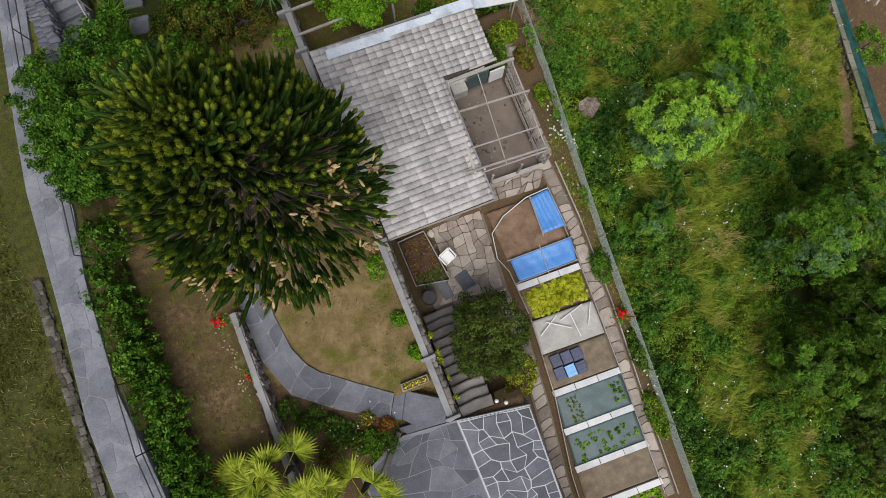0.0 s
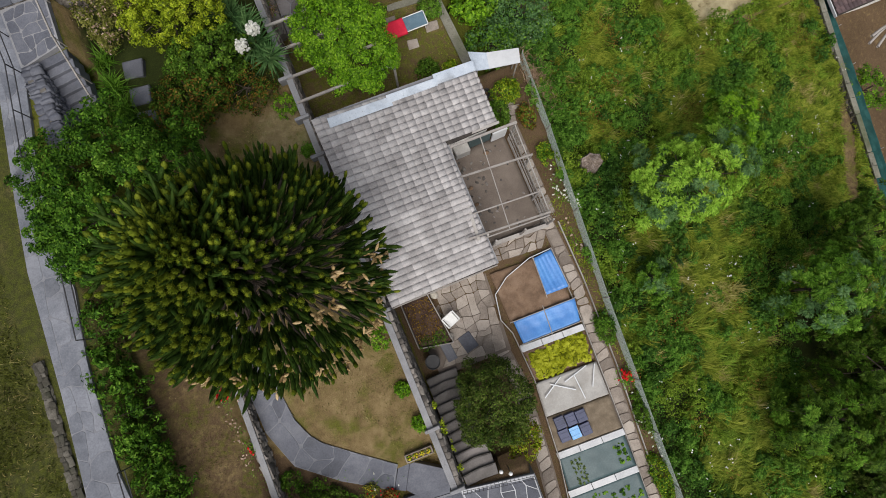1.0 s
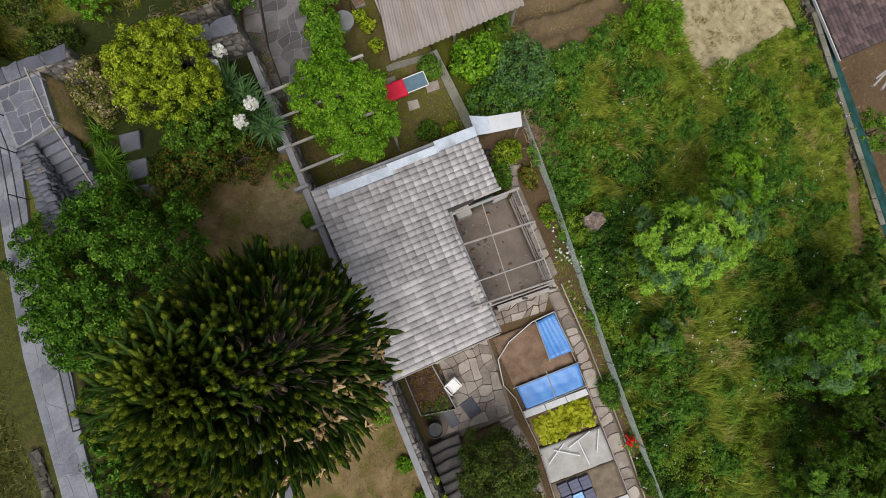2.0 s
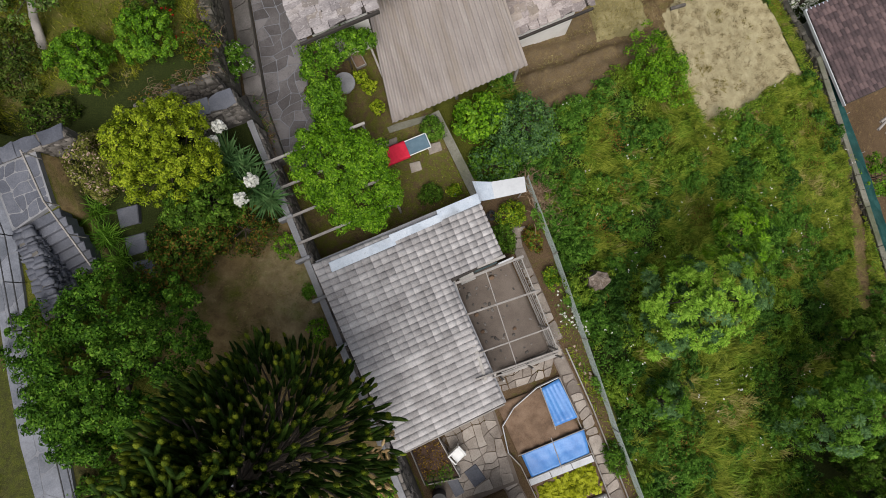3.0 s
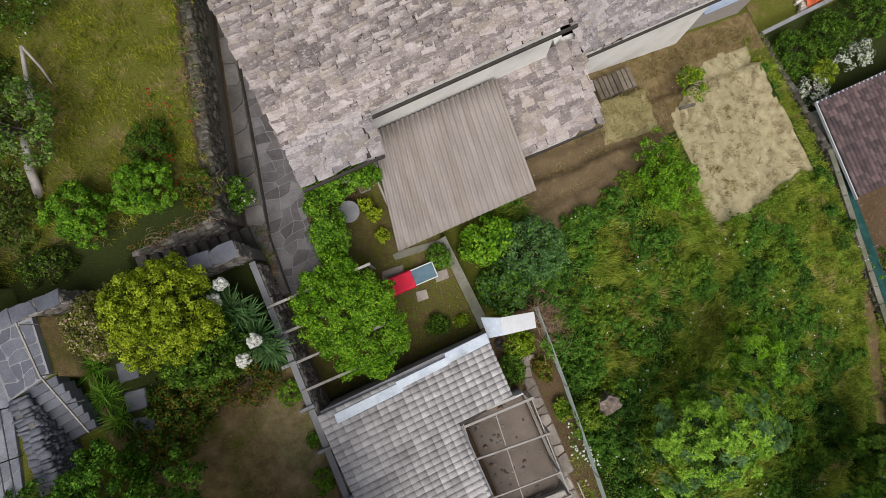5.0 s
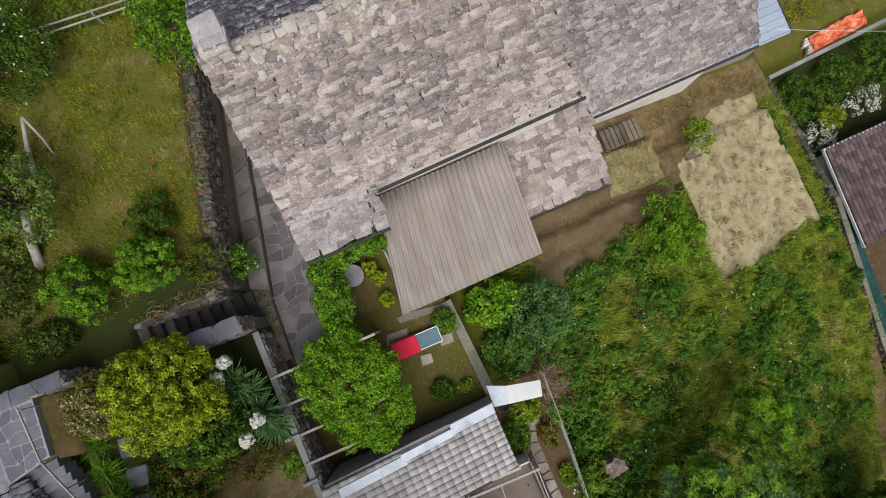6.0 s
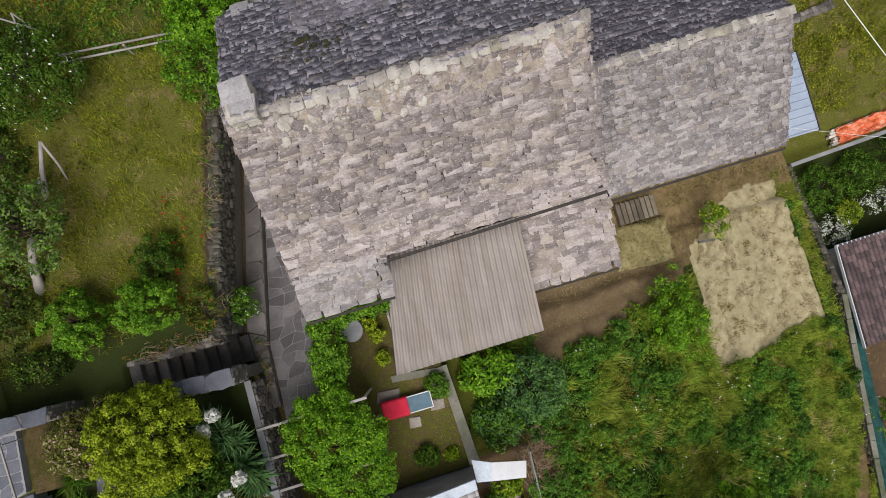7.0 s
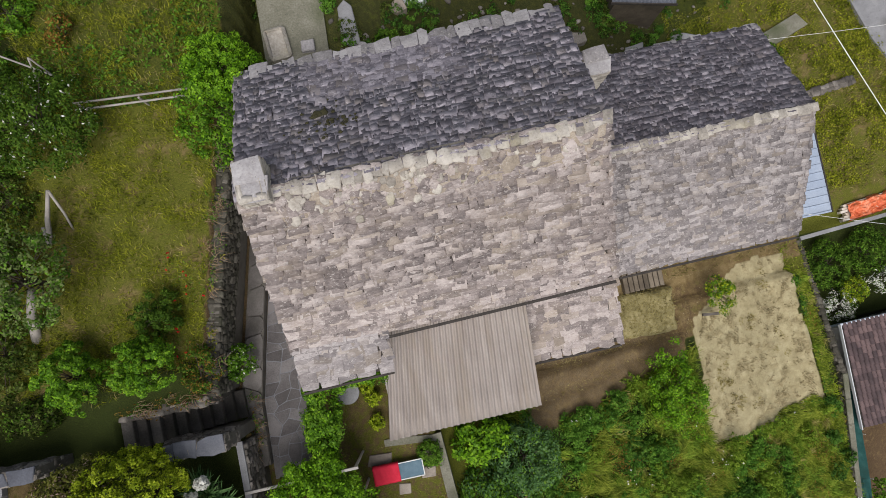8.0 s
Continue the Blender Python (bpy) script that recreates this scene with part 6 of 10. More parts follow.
def terrace_wall():
    """The long wall between lawn and kitchen garden, with its concrete coping."""
    w = stone_wall("wall_terrace", (-1.08, -3.7), (-0.98, 15.8), 0.22, -2.2, 1.02, "long grey retaining wall with concrete coping", 202, None, limit=200)
    for i, (y0, y1) in enumerate(((-3.7, -1.45), (-1.42, 2.9), (2.93, 7.2), (7.23, 10.4), (10.43, 13.1), (13.13, 15.9))):
        bm = bmesh.new()
        x0, x1 = -1.2 + 0.012 * y0, -1.2 + 0.012 * y1
        slab(bm, [(x0 - 0.1, y0), (x0 + 0.12, y0), (x1 + 0.12, y1), (x1 - 0.1, y1)], 1.0, 1.09)
        part("coping", bm, M["concrete"], w, "grey concrete coping")
    for y in (-3.6, -1.42, 2.95, 7.2, 9.0, 10.5, 12.1, 13.2):
        bm = bmesh.new()
        box(bm, -1.42, y - 0.06, 0.7, -0.88, y + 0.06, 1.22, 0.02)
        part("pillar", bm, M["concrete"], w)
    return w


terrace_wall()

# village path, paved with broken slabs
path_l = [(-9.6, 24.0, 3.72), (-9.45, 17.0, 3.72), (-9.45, 14.0, 3.72), (-10.15, 10.4, 3.72), (-10.5, 8.3, 3.72), (-10.8, 4.3, 3.72), (-11.15, 1.0, 3.72), (-11.1, -2.0, 3.72), (-10.6, -8.0, 3.72)]
path_r = [(-8.45, 24.0, 3.72), (-8.4, 17.0, 3.72), (-8.5, 14.2, 3.72), (-9.2, 11.0, 3.72), (-9.35, 7.2, 3.72), (-9.75, 5.0, 3.72), (-10.0, 1.6, 3.72), (-9.75, -1.5, 3.72), (-9.3, -8.0, 3.72)]
vp = strip_bed("village_path", path_l, path_r, -0.004, M["joint_mid"], "grey village path paved with broken stone slabs", 0.4)
paving(vp, ribbon(path_l, path_r), 3, 44, 0.01, 0.004, M["gneiss_path"], 301, 0.34)
stone_wall("wall_verge", (-11.15, 5.6), (-11.85, -9.0), 0.26, 3.0, 3.74, "low mossy stone verge wall along the path", 203, None, 0.24, 200, "mossy_rubble")

# curved garden path
gp_l = [(-6.5, 4.5, 0.8), (-6.6, 2.6, 0.8), (-6.55, 0.7, 0.8), (-6.05, -0.75, 0.79), (-4.75, -1.85, 0.78), (-3.2, -2.85, 0.77)]
gp_r = [(-5.6, 4.5, 0.8), (-5.6, 2.0, 0.8), (-5.45, 0.6, 0.8), (-5.05, -0.25, 0.79), (-3.9, -1.2, 0.78), (-2.75, -2.1, 0.77)]
gp = strip_bed("garden_path", gp_l, gp_r, -0.004, M["joint_mid"], "curved grey slab path across the lawn", 0.3)
paving(gp, ribbon(gp_l, gp_r), 2, 14, 0.009, 0.004, M["gneiss"], 302, 0.3)
# two shallow steps to the patio
for k, (pts, z) in enumerate(((((-3.2, -2.85), (-2.75, -2.15), (-2.35, -2.2), (-2.85, -3.05)), 0.7), (((-2.85, -3.05), (-2.35, -2.2), (-1.2, -3.0), (-1.2, -3.45), (-2.6, -3.35)), 0.58), (((-3.1, -3.3), (-2.6, -3.35), (-1.2, -3.45), (-1.2, -3.8), (-2.9, -3.6)), 0.47))):
    bm = bmesh.new()
    slab(bm, list(pts), 0.0, z)
    bmesh.ops.bevel(bm, geom=bm.edges[:], offset=0.015, segments=1, affect="EDGES")
    tagged(part("stone_step", bm, M["gneiss"], None), "broad grey stone step between path and patio", "step", "steps to the patio", kind="structure")

# patio with crazy paving
bm = bmesh.new()
slab(bm, [(-3.05, -3.62), (-1.15, -3.86), (1.5, -4.36), (1.15, -9.5), (-4.5, -9.5), (-5.0, -4.4), (-3.6, -3.75)], -2.8, 0.37)
patio = tagged(part("patio", bm, M["joint_mid"], None), "raised patio of grey crazy paving with pale joints", "patio", kind="structure")
bm = bmesh.new()
slab(bm, [(-1.12, -9.4), (1.14, -9.4), (1.47, -4.38), (-1.12, -3.88)], 0.3, 0.374)
part("jointed_field", bm, M["joint_pale"], patio, "pale jointed paving bed")
paving(patio, ribbon([(-1.08, -9.3, 0.374), (-1.08, -3.95, 0.374)], [(1.1, -9.3, 0.374), (1.42, -4.45, 0.374)]), 6, 13, 0.015, 0.006, M["gneiss_dark"], 303, 0.45, merge=0.35, chip=(0.01, 0.07))
paving(patio, ribbon([(-4.6, -9.3, 0.37), (-4.95, -4.5, 0.37), (-3.2, -3.75, 0.37)], [(-1.14, -9.3, 0.37), (-1.14, -4.9, 0.37), (-1.14, -3.93, 0.37)]), 7, 10, 0.008, 0.005, M["gneiss_dark"], 304, 0.38, merge=0.3, chip=(0.01, 0.08))

# steps from the patio down to the kitchen garden
steps = 11
for k in range(steps):
    y1 = -3.9 + k * 0.345
    z = 0.2 - k * 0.165
    bm = bmesh.new()
    off = 0.03 * math.sin(k * 1.7)
    slab(bm, [(-0.88, y1), (-0.3, y1 + 0.03 + off), (0.32, y1 - 0.02), (0.36, y1 + 0.37), (-0.25, y1 + 0.42 + off), (-0.88, y1 + 0.38)], z - 0.5, z)
    bmesh.ops.bevel(bm, geom=[e for e in bm.edges if min(v.co.z for v in e.verts) > z - 0.01], offset=0.03, segments=2, affect="EDGES")
    tagged(part("stone_step", bm, M["worn_step"], None), "worn stone step between patio and kitchen garden", "step", "steps to the kitchen garden", kind="structure")

# kitchen garden paths of flat field stones
kp_l = [(-0.6, 3.0, -1.74), (-0.3, -0.2, -1.74)]
kp_r = [(2.95, 3.3, -1.74), (2.65, -0.3, -1.74)]
kp = strip_bed("garden_court", [(p[0], p[1], p[2]) for p in kp_l], kp_r, 0.0, M["soil_grey"], "court of flat brown field stones beside the garage", 0.2)
paving(kp, ribbon([(0.74, 3.05, -1.73), (0.72, 1.0, -1.73), (-0.1, 0.1, -1.73)], [(2.85, 2.95, -1.73), (2.66, 1.0, -1.73), (2.5, -0.2, -1.73)]), 6, 9, 0.01, 0.03, M["gneiss_warm"], 305, 0.36, chip=(0.02, 0.14))
lp = [(2.55, 0.5, -1.74), (2.75, -1.7, -1.93), (2.55, -3.6, -2.08), (2.4, -5.0, -2.19), (1.95, -8.0, -2.42), (1.7, -10.0, -2.58)]
lpl = [(x - 0.62, y - 0.05, z) for x, y, z in lp]
west_path = strip_bed("garden_path", lpl, lp, 0.0, M["soil_grey"], "single row of flat stones along the beds", 0.2)
paving(west_path, ribbon([(x + 0.05, y, z + 0.01) for x, y, z in lpl], [(x - 0.04, y, z + 0.01) for x, y, z in lp]), 1, 26, 0.02, 0.03, M["gneiss_warm"], 306, 0.25, merge=0.12)
rp = [(6.25, 4.6, -1.72), (6.32, 1.1, -1.73), (6.18, -2.55, -2.0), (5.92, -5.8, -2.25), (5.62, -10.4, -2.61)]
rpl = [(5.75, 4.6, -1.72), (5.78, 1.1, -1.73), (5.55, -2.55, -2.0), (5.4, -5.8, -2.25), (5.15, -10.4, -2.61)]
east_path = strip_bed("garden_path", rpl, rp, 0.0, M["soil_grey"], "row of flat stones beside the fence", 0.2)
paving(east_path, ribbon([(x + 0.03, y, z + 0.01) for x, y, z in rpl], [(x - 0.03, y, z + 0.01) for x, y, z in rp]), 1, 40, 0.02, 0.03, M["gneiss_warm"], 307, 0.3, merge=0.15, chip=(0.08, 0.3))
np_l = [(3.1, 3.1, -1.74), (5.4, 2.85, -1.73)]
np_r = [(3.2, 3.7, -1.74), (6.2, 3.9, -1.73)]
north_path = strip_bed("garden_path", np_l, np_r, 0.0, M["soil_grey"], "flat stones before the chicken run", 0.2)
paving(north_path, ribbon([(x, y, z + 0.01) for x, y, z in np_l], [(x, y, z + 0.01) for x, y, z in np_r]), 3, 8, 0.02, 0.03, M["gneiss_warm"], 308, 0.3, chip=(0.03, 0.15))
run_l = [(6.05, 4.0, -1.73), (6.15, 8.0, -1.73), (6.6, 9.4, -1.73)]
run_r = [(6.5, 4.0, -1.73), (6.55, 8.0, -1.73), (7.0, 9.4, -1.73)]
run_path = strip_bed("garden_path", run_l, run_r, 0.0, M["soil_grey"], "stones along the chicken run", 0.2)
paving(run_path, ribbon([(x, y, z + 0.01) for x, y, z in run_l], [(x, y, z + 0.01) for x, y, z in run_r]), 1, 14, 0.03, 0.03, M["gneiss_warm"], 309, 0.3)

# alley beside the house
al = [(-0.62, 14.0, -0.92), (-0.48, 16.8, -0.92), (0.14, 19.5, -0.92), (0.48, 21.0, -0.92), (1.64, 26.5, -0.92), (1.86, 27.6, -0.92)]
ar = [(0.7, 14.0, -0.92), (1.15, 16.8, -0.92), (2.2, 19.5, -0.92), (2.22, 21.0, -0.92), (2.25, 26.5, -0.92), (2.26, 27.6, -0.92)]
alley = strip_bed("alley", al, ar, 0.0, M["joint_mid"], "narrow grey alley of broken stone slabs beside the house", 0.3)
paving(alley, ribbon([(x, y, z) for x, y, z in al], [(x, y, z) for x, y, z in ar]), 4, 36, 0.012, 0.012, M["alley_stone"], 310, 0.38, chip=(0.02, 0.12))
kl = [(-1.05, 14.6, -0.58), (-1.12, 17.4, -0.56), (-0.2, 21.0, -0.52), (1.16, 26.5, -0.5)]
kr = [(-0.6, 14.6, -0.58), (-0.5, 16.8, -0.56), (0.45, 21.0, -0.52), (1.6, 26.5, -0.5)]
kerb = strip_bed("kerb", kl, kr, -0.03, M["mortar"], "raised kerb of long stone slabs along the alley", 0.5)
paving(kerb, ribbon(kl, kr), 1, 13, 0.015, 0.03, M["worn_step"], 311, 0.2, merge=0.1, name="kerb_slab")
stone_wall("wall_alley", (-1.35, 17.65), (1.05, 27.2), 0.4, -1.2, 1.98, "tall dry stone retaining wall beside the alley", 204, None, 0.22, 200, "mossy_rubble")
stone_wall("wall_upper_lawn", (-4.3, 17.62), (-1.35, 17.55), 0.3, -0.8, 2.0, "retaining wall of rough stone above the side steps", 205, None, 0.28, 60)
stone_wall("wall_side_steps", (-3.0, 16.3), (-0.85, 16.2), 0.46, -0.8, 2.68, "stone wall capped with grey slabs beside steps", 206, 0.52, 0.28, 80)
def wall_growth(name, a, b, z, n, materials, label, seed, wide=0.22, leaf=0.08):
    """Weeds and dry stems that hang over the top of a wall."""
    rng = np.random.default_rng(seed)
    root = empty(name, *a, z)
    tagged(root, label, "weeds", kind="stuff")
    t = rng.random(n)
    t = t[np.array([noise.noise((q * 9.0, seed, 0.0)) for q in t]) > -0.15]
    mid = np.stack([a[0] + (b[0] - a[0]) * t, a[1] + (b[1] - a[1]) * t, np.full(len(t), z)], axis=1) + rng.normal(0, 1, (len(t), 3)) * np.array([wide, 0.1, 0.06])
    for k, one in enumerate(materials):
        some = mid[k::len(materials)]
        pts = np.repeat(some, 16, axis=0) + rng.normal(0, 0.09, (len(some) * 16, 3))
        v, f = leaf_quads(pts, np.tile([0.3, 0, 1.0], (len(pts), 1)), leaf, rng, 0.45)
        np_part("leaves", v, f, M[one], root)
    base = np.repeat(mid[::2], 7, axis=0) + rng.normal(0, 0.06, (len(mid[::2]) * 7, 3))
    v, f = sward(base, rng.normal(-0.4, 0.8, len(base)), np.full(len(base), 0.4), 0.014, rng, 1.0)
    np_part("dry_stems", v, f, M["dry_stalk"], root)


wall_growth("wall_weeds", (-1.55, 17.9), (0.95, 27.3), 2.02, 150, ("weed_dark", "weed_green", "grass_lawn"), "weeds and dry stems along the alley wall", 1911)
wall_growth("wall_weeds", (-4.3, 17.75), (-1.5, 17.7), 2.02, 40, ("weed_dark", "leaf_rust"), "dark weeds above the side steps", 1912, 0.3)
wall_growth("wall_weeds", (-0.95, 14.8), (-0.85, 17.0), -0.5, 36, ("weed_dark", "weed_green", "leaf_rust"), "weeds in the corner beside the alley", 1913, 0.16)
for k in range(10):
    x0 = -4.35 + k * 0.33
    bm = bmesh.new()
    z = 1.85 - k * 0.24
    slab(bm, [(x0, 16.5), (x0 + 0.38, 16.5), (x0 + 0.38, 17.5), (x0, 17.5)], z - 0.4, z)
    bmesh.ops.bevel(bm, geom=[e for e in bm.edges if min(v.co.z for v in e.verts) > z - 0.01], offset=0.025, segments=1, affect="EDGES")
    tagged(part("stone_step", bm, M["dark_step"], None), "dark mossy stone step beside the wall", "step", "steps to the upper lawn", kind="structure")

# landing and stairs from the village path
bm = bmesh.new()
slab(bm, [(-8.5, 14.45), (-7.1, 14.75), (-7.0, 16.55), (-8.5, 16.6)], 2.0, 3.74)
land = tagged(part("landing", bm, M["concrete"], None), "grey paved stair landing beside the village path", "landing", kind="structure")
paving(land, ribbon([(-8.45, 14.5, 3.74), (-8.45, 16.5, 3.74)], [(-7.15, 14.8, 3.74), (-7.05, 16.5, 3.74)]), 4, 5, 0.012, 0.006, M["gneiss"], 312, 0.33)
for k in range(7):
    y1 = 14.62 - 0.265 * k
    z = 3.58 - k * 0.165
    bm = bmesh.new()
    slab(bm, [(-8.1, y1 - 0.34), (-7.05, y1 - 0.25), (-7.03, y1 + 0.03), (-8.08, y1 - 0.03)], z - 0.6, z)
    bmesh.ops.bevel(bm, geom=[e for e in bm.edges if min(v.co.z for v in e.verts) > z - 0.01], offset=0.015, segments=1, affect="EDGES")
    tagged(part("stone_step", bm, M["gneiss"], None), "grey stone step descending from the village path", "step", "stairs from the village path", kind="structure")
stone_wall("wall_stairs", (-8.24, 11.5), (-8.22, 14.45), 0.52, 1.8, 3.8, "rough grey stone wall beside the stairs", 207, None, 0.16, 160, "gneiss")
stone_wall("wall_landing", (-10.5, 16.85), (-5.9, 16.75), 0.36, 1.5, 3.86, "stone wall with grey coping slabs at the landing", 208, 0.44, 0.28, 80)
for p in ((-5.9, 13.1), (-5.8, 14.1), (-5.95, 12.2)):
    bm = bmesh.new()
    z = gz(*p) + 0.05
    slab(bm, [(p[0] - 0.4, p[1] - 0.3), (p[0] + 0.25, p[1] - 0.38), (p[0] + 0.42, p[1] + 0.25), (p[0] - 0.3, p[1] + 0.36)], z - 0.3, z)
    bmesh.ops.bevel(bm, geom=bm.edges[:], offset=0.03, segments=1, affect="EDGES")
    tagged(part("stepping_stone", bm, M["gneiss"], None), "flat grey stepping stone among shrubs", "stone", "stepping stones", kind="structure")

# ---- meadow, lawns and hedge ----
def scatter(x0, x1, y0, y1, per_m2, rng, keep):
    n = int((x1 - x0) * (y1 - y0) * per_m2)
    x, y = rng.uniform(x0, x1, n), rng.uniform(y0, y1, n)
    ok = keep(x, y)
    return x[ok], y[ok]


def in_meadow(x, y):
    wob = 0.1 * np.sin(1.7 * y + 1.1 * x) + 0.06 * np.sin(4.3 * x - 3.1 * y)
    plot = (x + wob > 17.3) & (x + wob < 24.1) & (y + wob > 9.9 + 0.1 * (x - 18)) & (y < 17.9)
    track = (x > 9.3) & (x < 17.3) & (y > 12.7 + 0.2 * (x - 10) + wob)
    return (x > fence_x(y) + 0.15 + 0.25 * np.sin(y * 2.1)) & (x < 25.2 - 0.09 * np.maximum(6 - y, 0)) & ~plot & ~track & ~((np.abs(x - 22.8 - 0.42 * y) < 0.4) & (y < 5)) & ((y < 10.4) | (x > 6.2)) & (y < 16.5) & (((x - 17.4) / 2.6) ** 2 + ((y + 6.6) / 2.8) ** 2 > 1) & (((x - 17.0) / 2.6) ** 2 + ((y + 11.6) / 2.6) ** 2 > 1)


def grassiness(x, y):
    """Where the meadow is long yellow grass (high) and where leafy weeds (low)."""
    down = x - fence_x(y)
    crest = np.clip(7.0 + 0.42 * y, 3.6, 8.8) + 0.7 * np.sin(y * 0.9)
    band = np.exp(-((down - crest) / 1.5) ** 2)
    bank = np.exp(-((down - crest - 2.6) / 0.9) ** 2)
    east = soft(19.4, 20.6, x + 0.35 * np.sin(y * 0.9)) * (y > -6.5)
    stump = np.exp(-((x - 8.6) / 1.3) ** 2 - ((y - 3.8) / 2.0) ** 2)
    return 0.6 * band + 0.55 * east - 0.75 * bank - 0.6 * np.exp(-(down / 2.4) ** 2) - 0.8 * stump + 1.2 * field(x, y, 0.45, 3.0) + 0.95 * field(x, y, 1.3, 9.0) + 0.12


def meadow():
    rng = np.random.default_rng(500)
    root = empty("meadow", 14.0, 2.0, gz(14, 2))
    tagged(root, "overgrown meadow of tall grass, nettles and leafy weeds", "meadow", kind="stuff")
    up = np.array([0, 0, 1.0])

    def add(name, v, f, material):
        tagged(np_part(name, v, f, M[material], root), kind="stuff")

    # a low carpet of leaves and blades
    x, y = scatter(6.0, 25.5, -16.5, 16.5, 230, rng, in_meadow)
    z, grassy = heights(x, y), grassiness(x, y)
    flow = -0.5 + 1.1 * field(x, y, 0.3, 61.0) + 0.9 * field(x, y, 1.0, 67.0)
    tone = field(x, y, 0.5, 21.0) + 0.6 * field(x, y, 1.5, 27.0) + rng.normal(0, 0.1, len(x))
    leafy = grassy + rng.normal(0, 0.2, len(x)) < 0.3
    tall = 0.12 + 0.3 * np.clip(field(x, y, 0.55, 6.0) + 0.5, 0, 1.1)
    pts = np.stack([x, y, z + tall * np.sqrt(rng.random(len(x)))], axis=1)
    for name, material, ok in (("fresh_weeds", "weed_olive", leafy & (tone > 0.16)), ("leafy_weeds", "weed_green", leafy & (tone <= 0.16) & (tone > -0.3)), ("dark_weeds", "weed_dark", leafy & (tone <= -0.3))):
        v, f = leaf_quads(pts[ok], np.tile(up, (ok.sum(), 1)), 0.1, rng, 0.5)
        add(name, v, f, material)
    ok = ~leafy
    base = np.repeat(np.stack([x[ok], y[ok], z[ok] - 0.02], axis=1), 3, axis=0) + rng.normal(0, 0.05, (ok.sum() * 3, 3)) * np.array([1, 1, 0])
    v, f = sward(base, np.repeat(flow[ok], 3) + rng.normal(0, 0.6, ok.sum() * 3), np.where(base[:, 0] > 20.2, 0.26, 0.42), 0.024, rng)
    add("fine_grass", v, f, "sward")
    # tussocks: sheaves of long blades that fall over together
    cx, cy = scatter(6.4, 25.3, -16.5, 16.4, 9, rng, in_meadow)
    keep = grassiness(cx, cy) + rng.normal(0, 0.22, len(cx)) > 0.12
    cx, cy = cx[keep], cy[keep]
    way = -0.5 + 1.1 * field(cx, cy, 0.3, 61.0) + 0.9 * field(cx, cy, 1.0, 67.0) + rng.normal(0, 0.35, len(cx))
    size = np.where(cx > 20.0, 0.4, 0.72) * rng.uniform(0.6, 1.25, len(cx))
    n = 26
    base = np.repeat(np.stack([cx, cy, heights(cx, cy) - 0.02], axis=1), n, axis=0) + rng.normal(0, 0.07, (len(cx) * n, 3)) * np.array([1, 1, 0])
    angle, length = np.repeat(way, n) + rng.normal(0, 0.4, len(cx) * n), np.repeat(size, n)
    kind = np.repeat(field(cx, cy, 0.7, 33.0) + rng.normal(0, 0.16, len(cx)), n)
    for name, material, ok in (("tall_grass", "sward", (kind <= 0.36) & (kind > -0.25)), ("seeding_grass", "sward_dry", kind > 0.36), ("green_grass", "weed_olive", kind <= -0.25)):
        v, f = sward(base[ok], angle[ok], length[ok], 0.024, rng)
        add(name, v, f, material)
    # rounded growths of nettle and bramble
    hx, hy = scatter(6.5, 25.0, -16.3, 16.2, 3.4, rng, in_meadow)
    keep = grassiness(hx, hy) + rng.normal(0, 0.2, len(hx)) < 0.32
    hx, hy = hx[keep], hy[keep]
    tone = field(hx, hy, 0.5, 21.0) + 0.6 * field(hx, hy, 1.5, 27.0) + rng.normal(0, 0.14, len(hx))
    made = {"weed_olive": [], "weed_green": [], "weed_dark": []}
    for ax, ay, tn in zip(hx, hy, tone):
        r = rng.uniform(0.2, 0.52)
        p, q, _ = crown_points((ax, ay, gz(ax, ay) + 0.1 + 0.4 * r), (r, r, r * rng.uniform(0.8, 1.5)), int(18 * r / 0.4) + 4, 22, 0.1, rng, 0.0, 0.3, 0.1)
        made["weed_olive" if tn > 0.2 else "weed_green" if tn > -0.26 else "weed_dark"].append((p, q))
    for name, material, leaf in (("fresh_bramble", "weed_olive", 0.085), ("nettles", "weed_green", 0.095), ("dark_bramble", "weed_dark", 0.1)):
        v, f = leaf_quads(np.vstack([p for p, _ in made[material]]), np.vstack([q for _, q in made[material]]), leaf, rng, 0.5)
        add(name, v, f, material)
    # rusty seed heads in patches
    rust = np.exp(-((x - 12.9) / 0.6) ** 2 - ((y - 10.6) / 0.5) ** 2) + np.exp(-((x - 10.4) / 0.5) ** 2 - ((y - 7.6) / 0.9) ** 2) + np.exp(-((x - 9.6) / 0.6) ** 2 - ((y + 2.6) / 0.7) ** 2)
    ok = ((field(x, y, 0.75, 71.0) > 0.36) & (rng.random(len(x)) < 0.35)) | (rng.random(len(x)) < 0.9 * rust)
    pts = np.stack([x[ok], y[ok], z[ok] + rng.uniform(0.25, 0.75, ok.sum())], axis=1)
    v, f = leaf_quads(pts, np.tile(up, (len(pts), 1)), 0.09, rng, 0.4)
    add("dock_heads", v, f, "leaf_rust")
    # white wildflowers, thick at the southern end
    ok = (field(x, y, 0.5, 51.0) + 0.3 * (y < -7) * (x < 14.5) > 0.12) & (rng.random(len(x)) < 0.009)
    pts = np.stack([x[ok], y[ok], z[ok] + 0.75], axis=1)
    pts = np.repeat(pts, 2, axis=0) + rng.normal(0, 0.04, (len(pts) * 2, 3))
    v, f = leaf_quads(pts, np.tile(up, (len(pts), 1)), 0.065, rng, 0.9)
    add("wildflowers", v, f, "petal_white")


